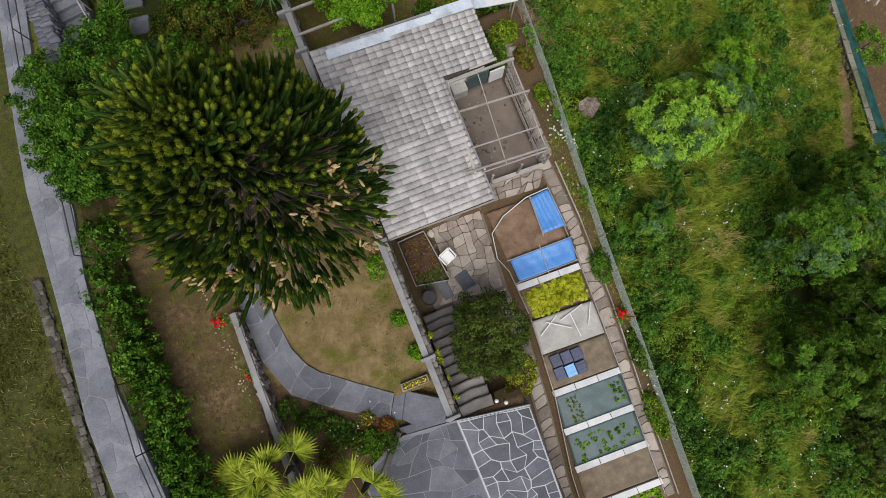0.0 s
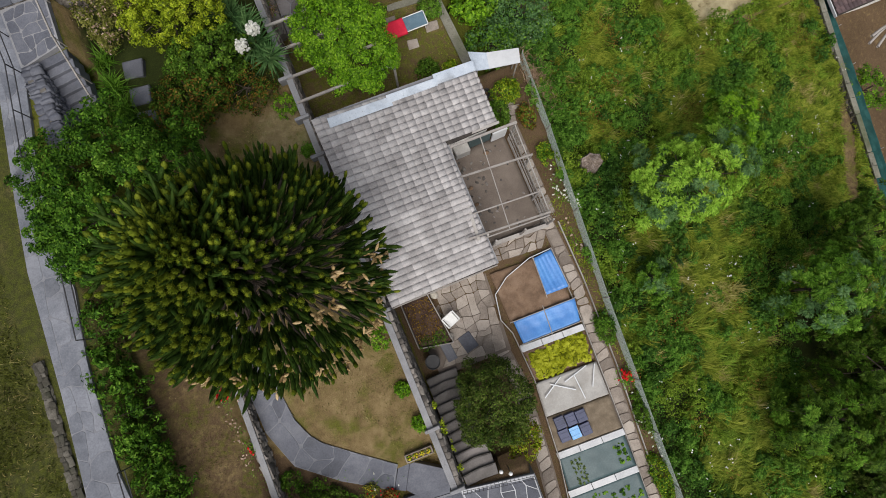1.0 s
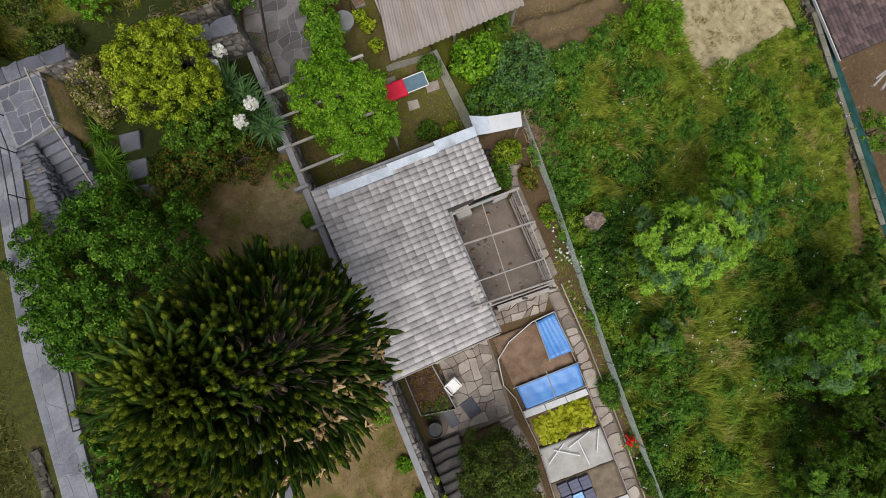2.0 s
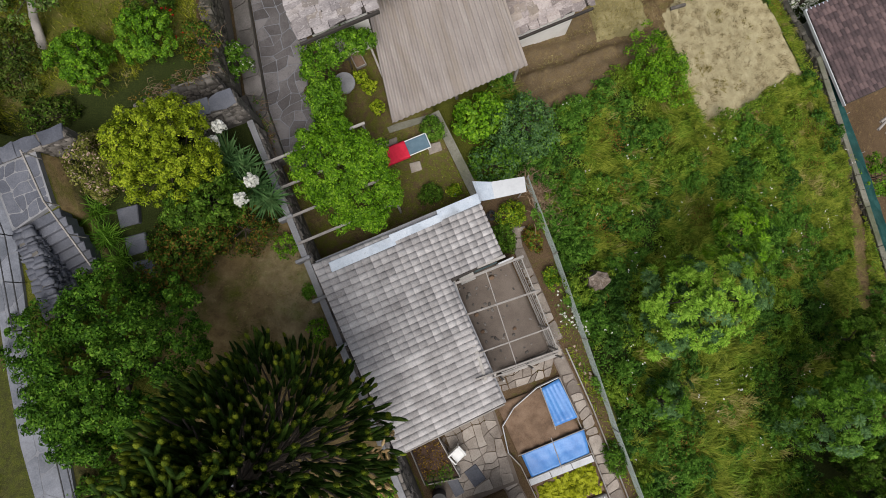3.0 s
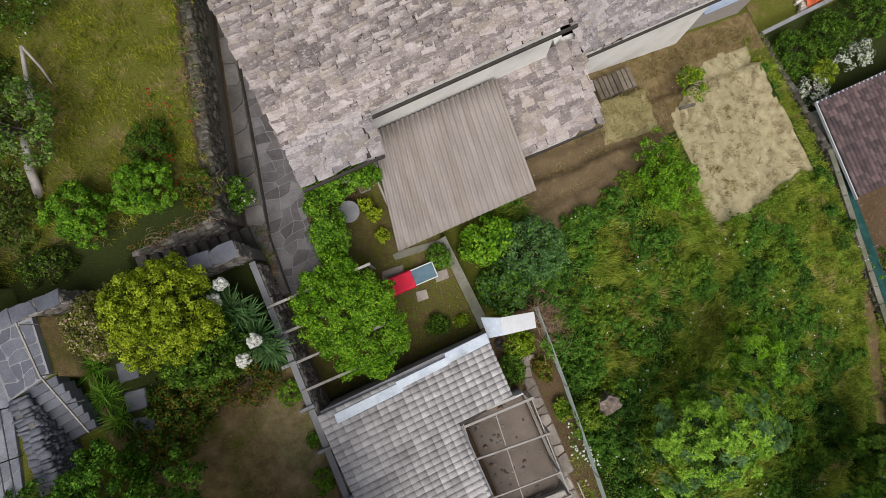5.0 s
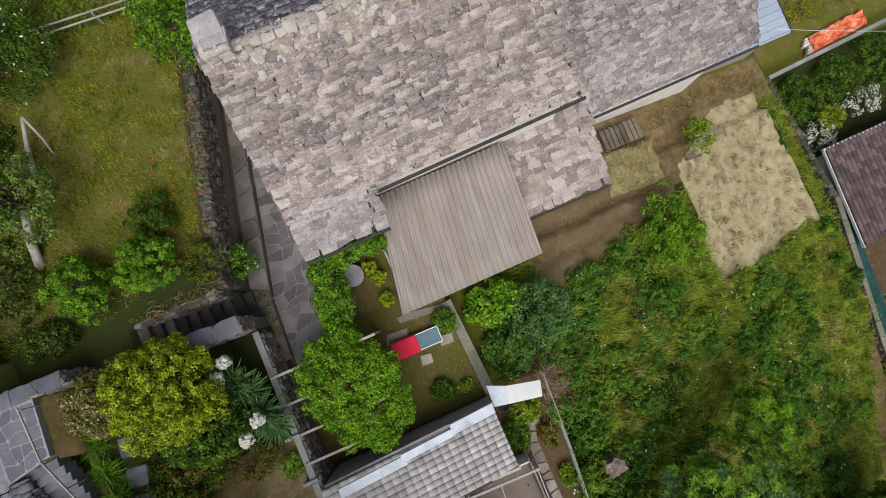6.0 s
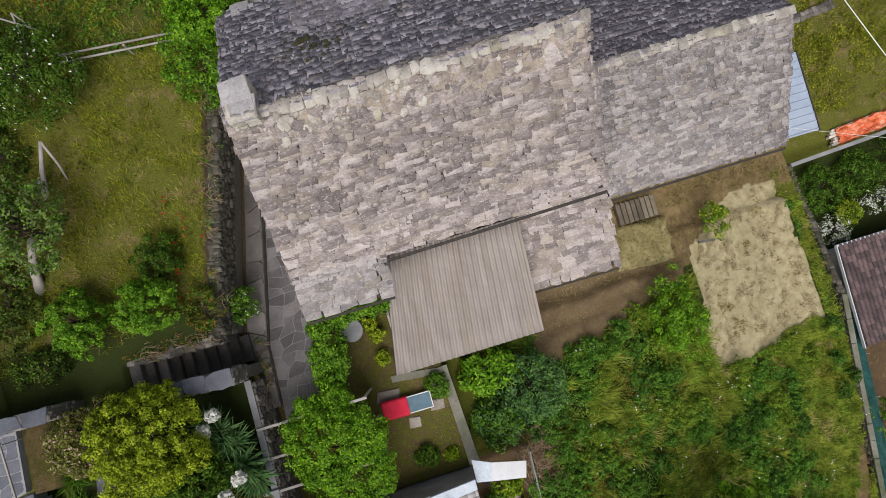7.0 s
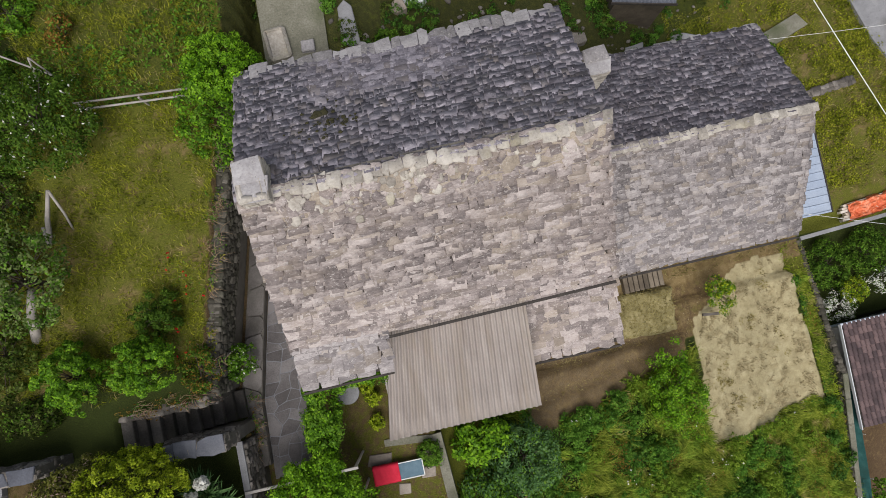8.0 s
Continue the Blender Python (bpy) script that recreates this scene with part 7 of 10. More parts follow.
def lawn(name, x0, x1, y0, y1, per, length, keep, label, dry_share, seed, width=0.012, green="grass", straw="grass_dry"):
    rng = np.random.default_rng(seed)
    x, y = scatter(x0, x1, y0, y1, per, rng, keep)
    patch = field(x, y, 0.9, seed * 0.1) + 0.4 * field(x, y, 3.0, seed * 0.2)
    root = empty(name, (x0 + x1) / 2, (y0 + y1) / 2, gz((x0 + x1) / 2, (y0 + y1) / 2))
    tagged(root, label, "grass", kind="stuff")
    ok = rng.random(len(x)) < np.clip(0.55 + patch, 0.1, 1)
    x, y, patch = x[ok], y[ok], patch[ok]
    base = np.stack([x, y, heights(x, y) - 0.01], axis=1)
    dry = rng.random(len(x)) < np.clip(dry_share - 0.5 * patch, 0.02, 1)
    for part_name, material, pick in (("green_grass", green, ~dry), ("straw", straw, dry)):
        if pick.any():
            v, f = blades(base[pick], length, width, rng, 0.9)
            tagged(np_part(part_name, v, f, M[material], root), kind="stuff")


def hedge_run():
    rng = np.random.default_rng(610)
    h = empty("hedge", -9.2, 2.0, 2.3)
    tagged(h, "overgrown laurel hedge along the village path", "hedge")
    line = [(-9.05, 6.5), (-9.15, 4.5), (-9.0, 2.8), (-9.1, 1.0), (-8.95, -0.4), (-8.9, -2.2), (-8.9, -4.0)]
    pts, nor = [], []
    bm = bmesh.new()
    for (xa, ya), (xb, yb) in zip(line, line[1:]):
        steps = int(math.hypot(xb - xa, yb - ya) / 0.22)
        for k in range(steps):
            s = k / steps
            cx, cy = xa + (xb - xa) * s + rng.normal(0, 0.06), ya + (yb - ya) * s
            w = 0.48 + 0.12 * math.sin(cy * 2.3) + rng.normal(0, 0.05)
            p, q, mid = crown_points((cx - 0.36, cy, 3.0), (w + 0.22, 0.4, 0.75 + 0.12 * math.sin(cy * 3.1)), 20, 24, 0.12, rng, -0.5)
            pts.append(p), nor.append(q)
            if k % 3 == 0:
                limb(bm, [(cx, cy, 1.9), (cx + 0.05, cy, 2.7), tuple(mid[0])], 0.03, 0.01, 5)
    part("stems", bm, M["bark"], h)
    pts, nor = np.vstack(pts), np.vstack(nor)
    young = rng.random(len(pts)) < 0.38
    for name, material, ok in (("foliage", "leaf_deep", ~young), ("young_leaves", "leaf_mid", young)):
        v, f = leaf_quads(pts[ok], nor[ok], 0.12, rng, 0.42)
        np_part(name, v, f, M[material], h)


meadow()
on_path = lambda x, y: (x > -6.6) & (x < -2.7) & (y < 4.5) & (y > -1.9 - 0.75 * (x + 3.2) - 2.0) & (y < -1.9 - 0.75 * (x + 3.2) + 1.6) & ((x > -5.4) | (x < -6.5) | (y < 0))
lawn("lawn_grass", -6.6, -1.3, -3.0, 11.0, 300, 0.07, lambda x, y: ~on_path(x, y) & ~((x < -5.5) & (y < 4.6)) & (y > -1.2 - 0.72 * (x + 3.9)), "dry trimmed lawn with bare patches", 0.55, 620, 0.012, "grass_dull")
lawn("lawn_grass", -8.9, -7.1, -6.0, 8.0, 200, 0.08, lambda x, y: x > -99, "dry shaded grass between hedge and wall", 0.3, 621, 0.012, "grass_dull")
lawn("upper_lawn_grass", -9.0, 1.2, 17.7, 32.0, 430, 0.16, lambda x, y: (x < wall_x(y) - 0.35) & (y > 18.5 + 0.3 * np.sin(x * 1.7)), "rough grass of the upper lawn", 0.18, 622, 0.018, "grass_lawn")
lawn("verge_grass", -15.0, -11.2, -9.0, 16.0, 420, 0.15, lambda x, y: x < -11.5 - 0.04 * (5 - y), "mown dry verge beside the village path", 0.2, 623, 0.018, "grass_dull")
lawn("plot_stubble", 17.4, 24.0, 9.9, 17.7, 130, 0.05, lambda x, y: y > 9.9 + 0.1 * (x - 18), "pale mown stubble on a flat plot", 1.6, 624, 0.018, "hay", "hay")
lawn("track_grass", 9.6, 17.2, 13.6, 18.6, 220, 0.08, lambda x, y: y > 13.5 + 0.12 * (x - 10), "flattened brown grass beside the lean-to", 1.2, 625, 0.018, "grass_dry")
lawn("bank_grass", 17.0, 25.4, 17.6, 19.0, 160, 0.16, lambda x, y: y > 17.7, "olive grass at the foot of the wing", 0.75, 630, 0.018, "grass_dull")
lawn("far_grass", 21.2, 34.0, 19.5, 31.0, 330, 0.18, lambda x, y: ((x > 25.6) | (y > 23)) & (y > 20), "green rough grass beyond the wing", 0.3, 626, 0.022, "grass_lawn")
lawn("yard_grass", -0.5, 5.5, 10.6, 14.3, 160, 0.07, lambda x, y: x > 1.5, "sparse yard grass", 0.4, 627)
lawn("border_grass", 6.4, 7.6, -9.0, 4.5, 260, 0.16, lambda x, y: (x > 6.42 - 0.05 * np.maximum(-y, 0)) & (x < fence_x(y)), "green border beside the fence", 0.12, 628, 0.018)
lawn("bank_grass", 24.0, 25.6, 2.0, 18.0, 200, 0.22, lambda x, y: x > 24.1, "grass bank below the plot", 0.4, 629, 0.02)
hedge_run()


def mown_swaths():
    """Handfuls of cut hay lying in all directions over the plot."""
    rng = np.random.default_rng(640)
    root = empty("hay_swaths", 20.8, 13.6, gz(20.8, 13.6))
    tagged(root, "pale hay lying in tufts over the mown plot", "hay", kind="stuff")
    cx, cy = scatter(17.6, 23.9, 10.1, 17.4, 7, rng, lambda x, y: x > np.maximum(17.4 + 0.16 * (y - 9.8), 18.3 + 1.7 * (y - 15.6)))
    n = 20
    base = np.repeat(np.stack([cx, cy, heights(cx, cy)], axis=1), n, axis=0) + rng.normal(0, 0.1, (len(cx) * n, 3)) * np.array([1, 1, 0.12])
    angle = np.repeat(2.5 * field(cx, cy, 0.8, 12.0) + rng.normal(0, 0.5, len(cx)), n) + rng.normal(0, 0.5, len(cx) * n)
    dull = np.repeat(field(cx, cy, 0.6, 44.0) + rng.normal(0, 0.15, len(cx)) > 0.42, n)
    for name, material, ok in (("hay", "hay", ~dull), ("dry_grass", "grass_dry", dull)):
        v, f = sward(base[ok], angle[ok], np.full(ok.sum(), 0.1), 0.024, rng, 1.1)
        tagged(np_part(name, v, f, M[material], root), kind="stuff")


mown_swaths()

# ---- kitchen garden ----
M["blue_tarp"] = shade("blue_plastic_tarp", ((0.05, 0.17, 0.46), (0.07, 0.23, 0.57), (0.12, 0.32, 0.66)), 1.5, 14, 0.4, 0.25)
M["green_film"] = shade("dark_green_mulch_film", ((0.028, 0.056, 0.06), (0.048, 0.085, 0.09), (0.085, 0.13, 0.132)), 1.2, 16, 0.5, 0.3, stain=0.35, stain_colour=(0.085, 0.085, 0.07))
M["fleece"] = shade("pale_garden_fleece", ((0.27, 0.258, 0.238), (0.35, 0.338, 0.316), (0.45, 0.436, 0.41)), 1.6, 16, 0.8, 0.4, stain=0.5, stain_colour=(0.26, 0.235, 0.2))
M["pale_board"] = shade("pale_board", ((0.42, 0.43, 0.44), (0.55, 0.56, 0.57), (0.66, 0.66, 0.66)), 2.0, 20, 0.8, 0.2, objects=0.2, stain=0.3, stain_colour=(0.3, 0.28, 0.26))
M["crate_blue"] = shade("dark_blue_crate", ((0.03, 0.035, 0.07), (0.05, 0.06, 0.12), (0.08, 0.09, 0.17)), 3, 20, 0.5, 0.1, objects=0.3)
M["lid_blue"] = shade("bright_blue_lid", ((0.1, 0.3, 0.62), (0.16, 0.4, 0.72), (0.3, 0.52, 0.78)), 3, 20, 0.4, 0.1)
M["dry_mulch"] = shade("dry_straw_mulch", ((0.09, 0.07, 0.045), (0.16, 0.125, 0.085), (0.26, 0.21, 0.15)), 3, 45, 0.95, 0.8)
M["lettuce"] = foliage("yellow_lettuce", (0.16, 0.19, 0.008), (0.33, 0.36, 0.015), (0.5, 0.52, 0.05))
BEDZ = lambda y: -1.7 + 0.078 * min(y - 1.0, 0.0)


def bed_left(y):
    return 3.02 + 0.11 * min(y + 1.7, 0.0)


def bed_right(y):
    return 5.62 + 0.035 * min(y + 0.4, 0.0)


def bed_surface(name, y0, y1, material, label, category, lift=0.05, rough=0.02, seed=1, inset=0.03):
    """A sheet or tilled surface across the beds between two lines, with uneven folds and a thickness."""
    rng = np.random.default_rng(seed)
    n, m = 22, max(6, int(abs(y1 - y0) * 9))
    bm = bmesh.new()
    rows = []
    for j in range(m + 1):
        y = y0 + (y1 - y0) * j / m
        row = []
        for i in range(n + 1):
            s = i / n
            x = (bed_left(y) + inset) * (1 - s) + (bed_right(y) - inset) * s
            yy = y + (s - 0.5) * -0.16
            z = BEDZ(yy) + lift + rough * (noise.noise((x * 3.1, yy * 3.1, seed)) + 0.6 * noise.noise((x * 9, yy * 9, seed)))
            row.append(bm.verts.new((x, yy, z)))
        rows.append(row)
    for j in range(m):
        for i in range(n):
            bm.faces.new((rows[j][i], rows[j][i + 1], rows[j + 1][i + 1], rows[j + 1][i]))
    made = bmesh.ops.extrude_edge_only(bm, edges=[e for e in bm.edges if e.is_boundary])
    for v in made["geom"]:
        if isinstance(v, bmesh.types.BMVert):
            v.co.z -= lift + 0.06
    bmesh.ops.recalc_face_normals(bm, faces=bm.faces[:])
    ob = part(name, bm, material, None, smooth=True)
    return tagged(ob, label, category)


def board_across(y, label, wide=0.26, lift=0.1):
    """A pale board laid across the beds, in three lengths."""
    b = empty("walking_board", 4.2, y, BEDZ(y) + lift)
    tagged(b, label, "board", "boards across the beds")
    x0, x1 = bed_left(y) - 0.02, bed_right(y) + 0.02
    cut = np.linspace(x0, x1, 4)
    for k in range(3):
        bm = bmesh.new()
        dy = (0.5 - (cut[k] + cut[k + 1] - 2 * x0) / 2 / (x1 - x0)) * 0.16
        slab(bm, [(cut[k] + 0.01, y + dy - wide / 2), (cut[k + 1] - 0.01, y + dy - wide / 2 - 0.05), (cut[k + 1] - 0.01, y + dy + wide / 2 - 0.05), (cut[k] + 0.01, y + dy + wide / 2)], BEDZ(y) - 0.04, BEDZ(y) + lift + 0.01 * (k % 2))
        bmesh.ops.bevel(bm, geom=bm.edges[:], offset=0.008, segments=1, affect="EDGES")
        part("plank", bm, M["pale_board"], b)


bed_surface("soil_bed", 2.65, 0.55, M["soil"], "freshly dug brown vegetable bed", "bed", 0.05, 0.09, 2)
bed_surface("lettuce_bed", -0.7, -1.86, M["soil"], "soil bed planted with lettuce", "bed", 0.05, 0.04, 3)
bed_surface("fleece_cover", -2.0, -3.36, M["fleece"], "pale fleece stretched over a bed", "cover", 0.14, 0.035, 4)
bed_surface("mulched_bed", -3.42, -4.78, M["dry_mulch"], "bed covered with dry brown straw", "bed", 0.06, 0.05, 5)
bed_surface("mulch_film", -5.05, -6.35, M["green_film"], "dark green mulch film with young leeks", "film", 0.07, 0.02, 6)
bed_surface("mulch_film", -6.62, -7.86, M["green_film"], "dark green mulch film with bean seedlings", "film", 0.07, 0.02, 7)
bed_surface("mulched_bed", -8.12, -9.4, M["dry_mulch"], "bed covered with dry brown straw", "bed", 0.06, 0.05, 8)
bed_surface("green_bed", -9.75, -11.0, M["soil"], "soil bed with leafy greens", "bed", 0.06, 0.05, 9)
board_across(-0.53, "pale weathered walking board across the beds")
for y in (-4.93, -6.48, -8.0, -9.58):
    board_across(y, "pale weathered walking board across the beds")


def seedlings(name, y0, y1, rows, step, leaf, material, label, seed, fill=1.0, leaves=10, x0=None, x1=None, along_y=True):
    rng = np.random.default_rng(seed)
    a, b = (bed_left(y0) + 0.18, bed_right(y0) - 0.15) if x0 is None else (x0, x1)
    root = empty(name, (a + b) / 2, (y0 + y1) / 2, BEDZ((y0 + y1) / 2))
    tagged(root, label, "vegetables", kind="stuff")
    for i in range(rows):
        for j in range(max(1, int(abs(y1 - y0) / step))):
            if rng.random() > fill:
                continue
            x = a + (b - a) * (i + 0.5) / rows + rng.normal(0, 0.02)
            y = y1 + (j + 0.5) * step + rng.normal(0, 0.02)
            p = np.array([x, y, BEDZ(y) + 0.09]) + rng.normal(0, leaf * 0.38, (leaves, 3)) * np.array([1, 1, 0.45])
            d = unit(p - np.array([x, y, BEDZ(y) - 0.05]))
            v, f = leaf_quads(p, d + np.array([0, 0, 0.6]), leaf, rng, 0.75)
            np_part("plant", v, f, material, root)


seedlings("lettuce_rows", -0.75, -1.82, 10, 0.1, 0.19, M["lettuce"], "dense rows of yellow-green lettuce", 701)
seedlings("leek_rows", -5.2, -6.3, 3, 0.12, 0.07, M["leaf_grey"], "young pale leeks in mulch film", 702, 0.85, 7, 3.0, 3.5)
seedlings("sprouts", -5.3, -6.2, 2, 0.3, 0.14, M["leaf_mid"], "small green seedlings in mulch film", 703, 0.7, 9, 4.8, 5.3)
seedlings("bean_rows", -6.7, -7.8, 8, 0.16, 0.12, M["leaf_mid"], "bean seedlings in mulch film", 704, 0.55, 8)
seedlings("greens", -9.8, -10.9, 9, 0.15, 0.17, M["leaf_bright"], "leafy greens in dense rows", 705, 0.95, 9)


def tarp(name, corners, z, label, pole_edges, seed):
    """A blue tarp stretched over poles, sagging between them."""
    t = empty(name, corners[0][0], corners[0][1], z)
    tagged(t, label, "tarp", "blue tarps over the bed")
    at = frame_on([(x, y, z) for x, y in corners])
    bm = bmesh.new()
    n, m = 20, 12
    rows = []
    for j in range(m + 1):
        row = []
        for i in range(n + 1):
            s, q = i / n, j / m
            p = at(s, q)
            sag = -0.05 * math.sin(math.pi * s) * math.sin(math.pi * q) + 0.018 * noise.noise((p[0] * 5, p[1] * 5, seed)) + 0.008 * math.sin(s * 31 + q * 5)
            row.append(bm.verts.new((p[0], p[1], p[2] + sag)))
        rows.append(row)
    for j in range(m):
        for i in range(n):
            bm.faces.new((rows[j][i], rows[j][i + 1], rows[j + 1][i + 1], rows[j + 1][i]))
    cloth = part("cloth", bm, M["blue_tarp"], t, smooth=True)
    mod = cloth.modifiers.new("thickness", "SOLIDIFY")
    mod.thickness = 0.006
    for (ax, ay), (bx, by) in pole_edges:
        bm = bmesh.new()
        bar(bm, (ax, ay, z + 0.03), (bx, by, z + 0.03), 0.018, 6)
        part("pole", bm, M["timber"], t)
    for x, y in corners:
        bm = bmesh.new()
        bar(bm, (x, y, -2.0), (x, y, z + 0.05), 0.02, 6)
        part("stake", bm, M["timber"], t)


tarp("blue_tarp", [(4.76, 1.1), (5.7, 1.06), (5.66, 2.68), (4.88, 2.62)], -1.5, "blue plastic tarp stretched over a garden bed", [((4.74, 1.0), (4.86, 2.7)), ((5.72, 1.0), (5.68, 2.75))], 1)
tarp("blue_tarp", [(3.15, -0.28), (5.56, -0.36), (5.74, 0.56), (3.14, 0.66)], -1.55, "long blue plastic tarp on poles over a bed", [((3.0, 0.66), (5.9, 0.55)), ((3.0, -0.3), (5.7, -0.38)), ((4.35, -0.42), (4.45, 0.78))], 2)


def crates():
    for k, (x, y) in enumerate([(3.26, -3.68), (3.7, -3.72), (4.13, -3.76), (3.22, -4.2), (3.66, -4.26), (4.1, -4.3)]):
        c = empty("crate", x, y, BEDZ(y) + 0.05)
        bright = k == 4
        tagged(c, "bright blue box lid on a crate" if bright else "dark blue plastic garden crate", "crate", "" if bright else "dark crates on the bed")
        bm = bmesh.new()
        z = BEDZ(y)
        box(bm, x - 0.205, y - 0.24, z, x + 0.205, y + 0.24, z + 0.24, 0.015)
        part("body", bm, M["crate_blue"], c)
        bm = bmesh.new()
        box(bm, x - 0.2, y - 0.235, z + 0.235, x + 0.2, y + 0.235, z + 0.262, 0.01)
        for q in (-0.1, 0.1):
            box(bm, x - 0.19, y + q - 0.012, z + 0.26, x + 0.19, y + q + 0.012, z + 0.275)
        part("lid", bm, M["lid_blue"] if bright else M["crate_blue"], c)


crates()
for a, b in (((3.1, -2.55), (4.0, -2.05)), ((3.5, -2.15), (4.35, -2.75)), ((4.05, -2.3), (5.1, -2.05)), ((4.5, -2.2), (4.55, -3.2)), ((5.42, -2.1), (5.0, -2.9))):
    bm = bmesh.new()
    plank(bm, (*a, -1.72), (*b, -1.76), 0.045, 0.025)
    tagged(part("batten", bm, M["white_sheet"], None), "thin white batten weighing down the fleece", "batten", "battens on the fleece")


def bed_edging():
    line = [(5.67, 2.72), (4.73, 2.7), (3.6, 2.36), (2.92, 1.9), (2.72, 0.9), (2.95, 0.25), (3.02, -1.7), (2.82, -3.6), (2.68, -5.0), (2.1, -8.0), (1.9, -10.0)]
    e = empty("bed_edging", 2.9, 0.0, -1.8)
    tagged(e, "low timber edging along the vegetable beds", "edging")
    for (ax, ay), (bx, by) in zip(line, line[1:]):
        bm = bmesh.new()
        plank(bm, (ax, ay, BEDZ(ay) + 0.08), (bx, by, BEDZ(by) + 0.08), 0.035, 0.2)
        part("edge_board", bm, M["pale_board"] if ay > 1.8 else M["timber"], e)
    line = [(5.72, 2.7), (5.68, -0.4), (5.5, -4.9), (5.32, -7.9), (5.2, -10.2)]
    for (ax, ay), (bx, by) in zip(line, line[1:]):
        bm = bmesh.new()
        plank(bm, (ax, ay, BEDZ(ay) + 0.06), (bx, by, BEDZ(by) + 0.06), 0.03, 0.16)
        part("edge_board", bm, M["timber"], e)
    line = [(6.42, 3.6), (6.4, 1.1), (6.26, -2.55), (6.0, -5.8), (5.7, -10.4)]
    for (ax, ay), (bx, by) in zip(line, line[1:]):
        bm = bmesh.new()
        plank(bm, (ax, ay, BEDZ(ay) + 0.04), (bx, by, BEDZ(by) + 0.04), 0.04, 0.14)
        part("edge_board", bm, M["timber"], e)


bed_edging()


def wire_fence(name, line, height, label, seed, strands=11, radius=0.009, post_step=2.2, material=None):
    """Posts with strands of wire and diagonal ties."""
    f = empty(name, line[0][0], line[0][1], line[0][2])
    tagged(f, label, "fence", kind="structure")
    w = bmesh.new()
    for a, b in zip(line, line[1:]):
        a, b = Vector(a), Vector(b)
        n = max(1, int((b - a).length / post_step))
        for k in range(n):
            p = a.lerp(b, k / n)
            bm = bmesh.new()
            bar(bm, p - Vector((0, 0, 0.3)), p + Vector((0, 0, height + 0.06)), 0.022, 6)
            part("post", bm, M["timber"], f)
        for s in range(strands):
            h = Vector((0, 0, height * (s + 0.5) / strands))
            bar(w, a + h, b + h, radius, 3)
        m = max(1, int((b - a).length / 0.16))
        for k in range(m):
            p, q = a.lerp(b, k / m), a.lerp(b, (k + 1) / m)
            bar(w, p, q + Vector((0, 0, height)), radius * 0.7, 3)
            bar(w, q, p + Vector((0, 0, height)), radius * 0.7, 3)
    part("wire_mesh", w, material or M["wire"], f)
    return f


wire_fence("garden_fence", [(7.72, 10.3, -1.75), (7.5, 7.15, -1.75), (7.15, 3.7, -1.75), (6.8, 0.1, -1.8), (6.62, -3.24, -2.05), (6.5, -5.4, -2.25), (6.4, -7.6, -2.4), (6.2, -10.8, -2.65)], 1.0, "green-grey wire mesh garden fence on timber posts", 1)


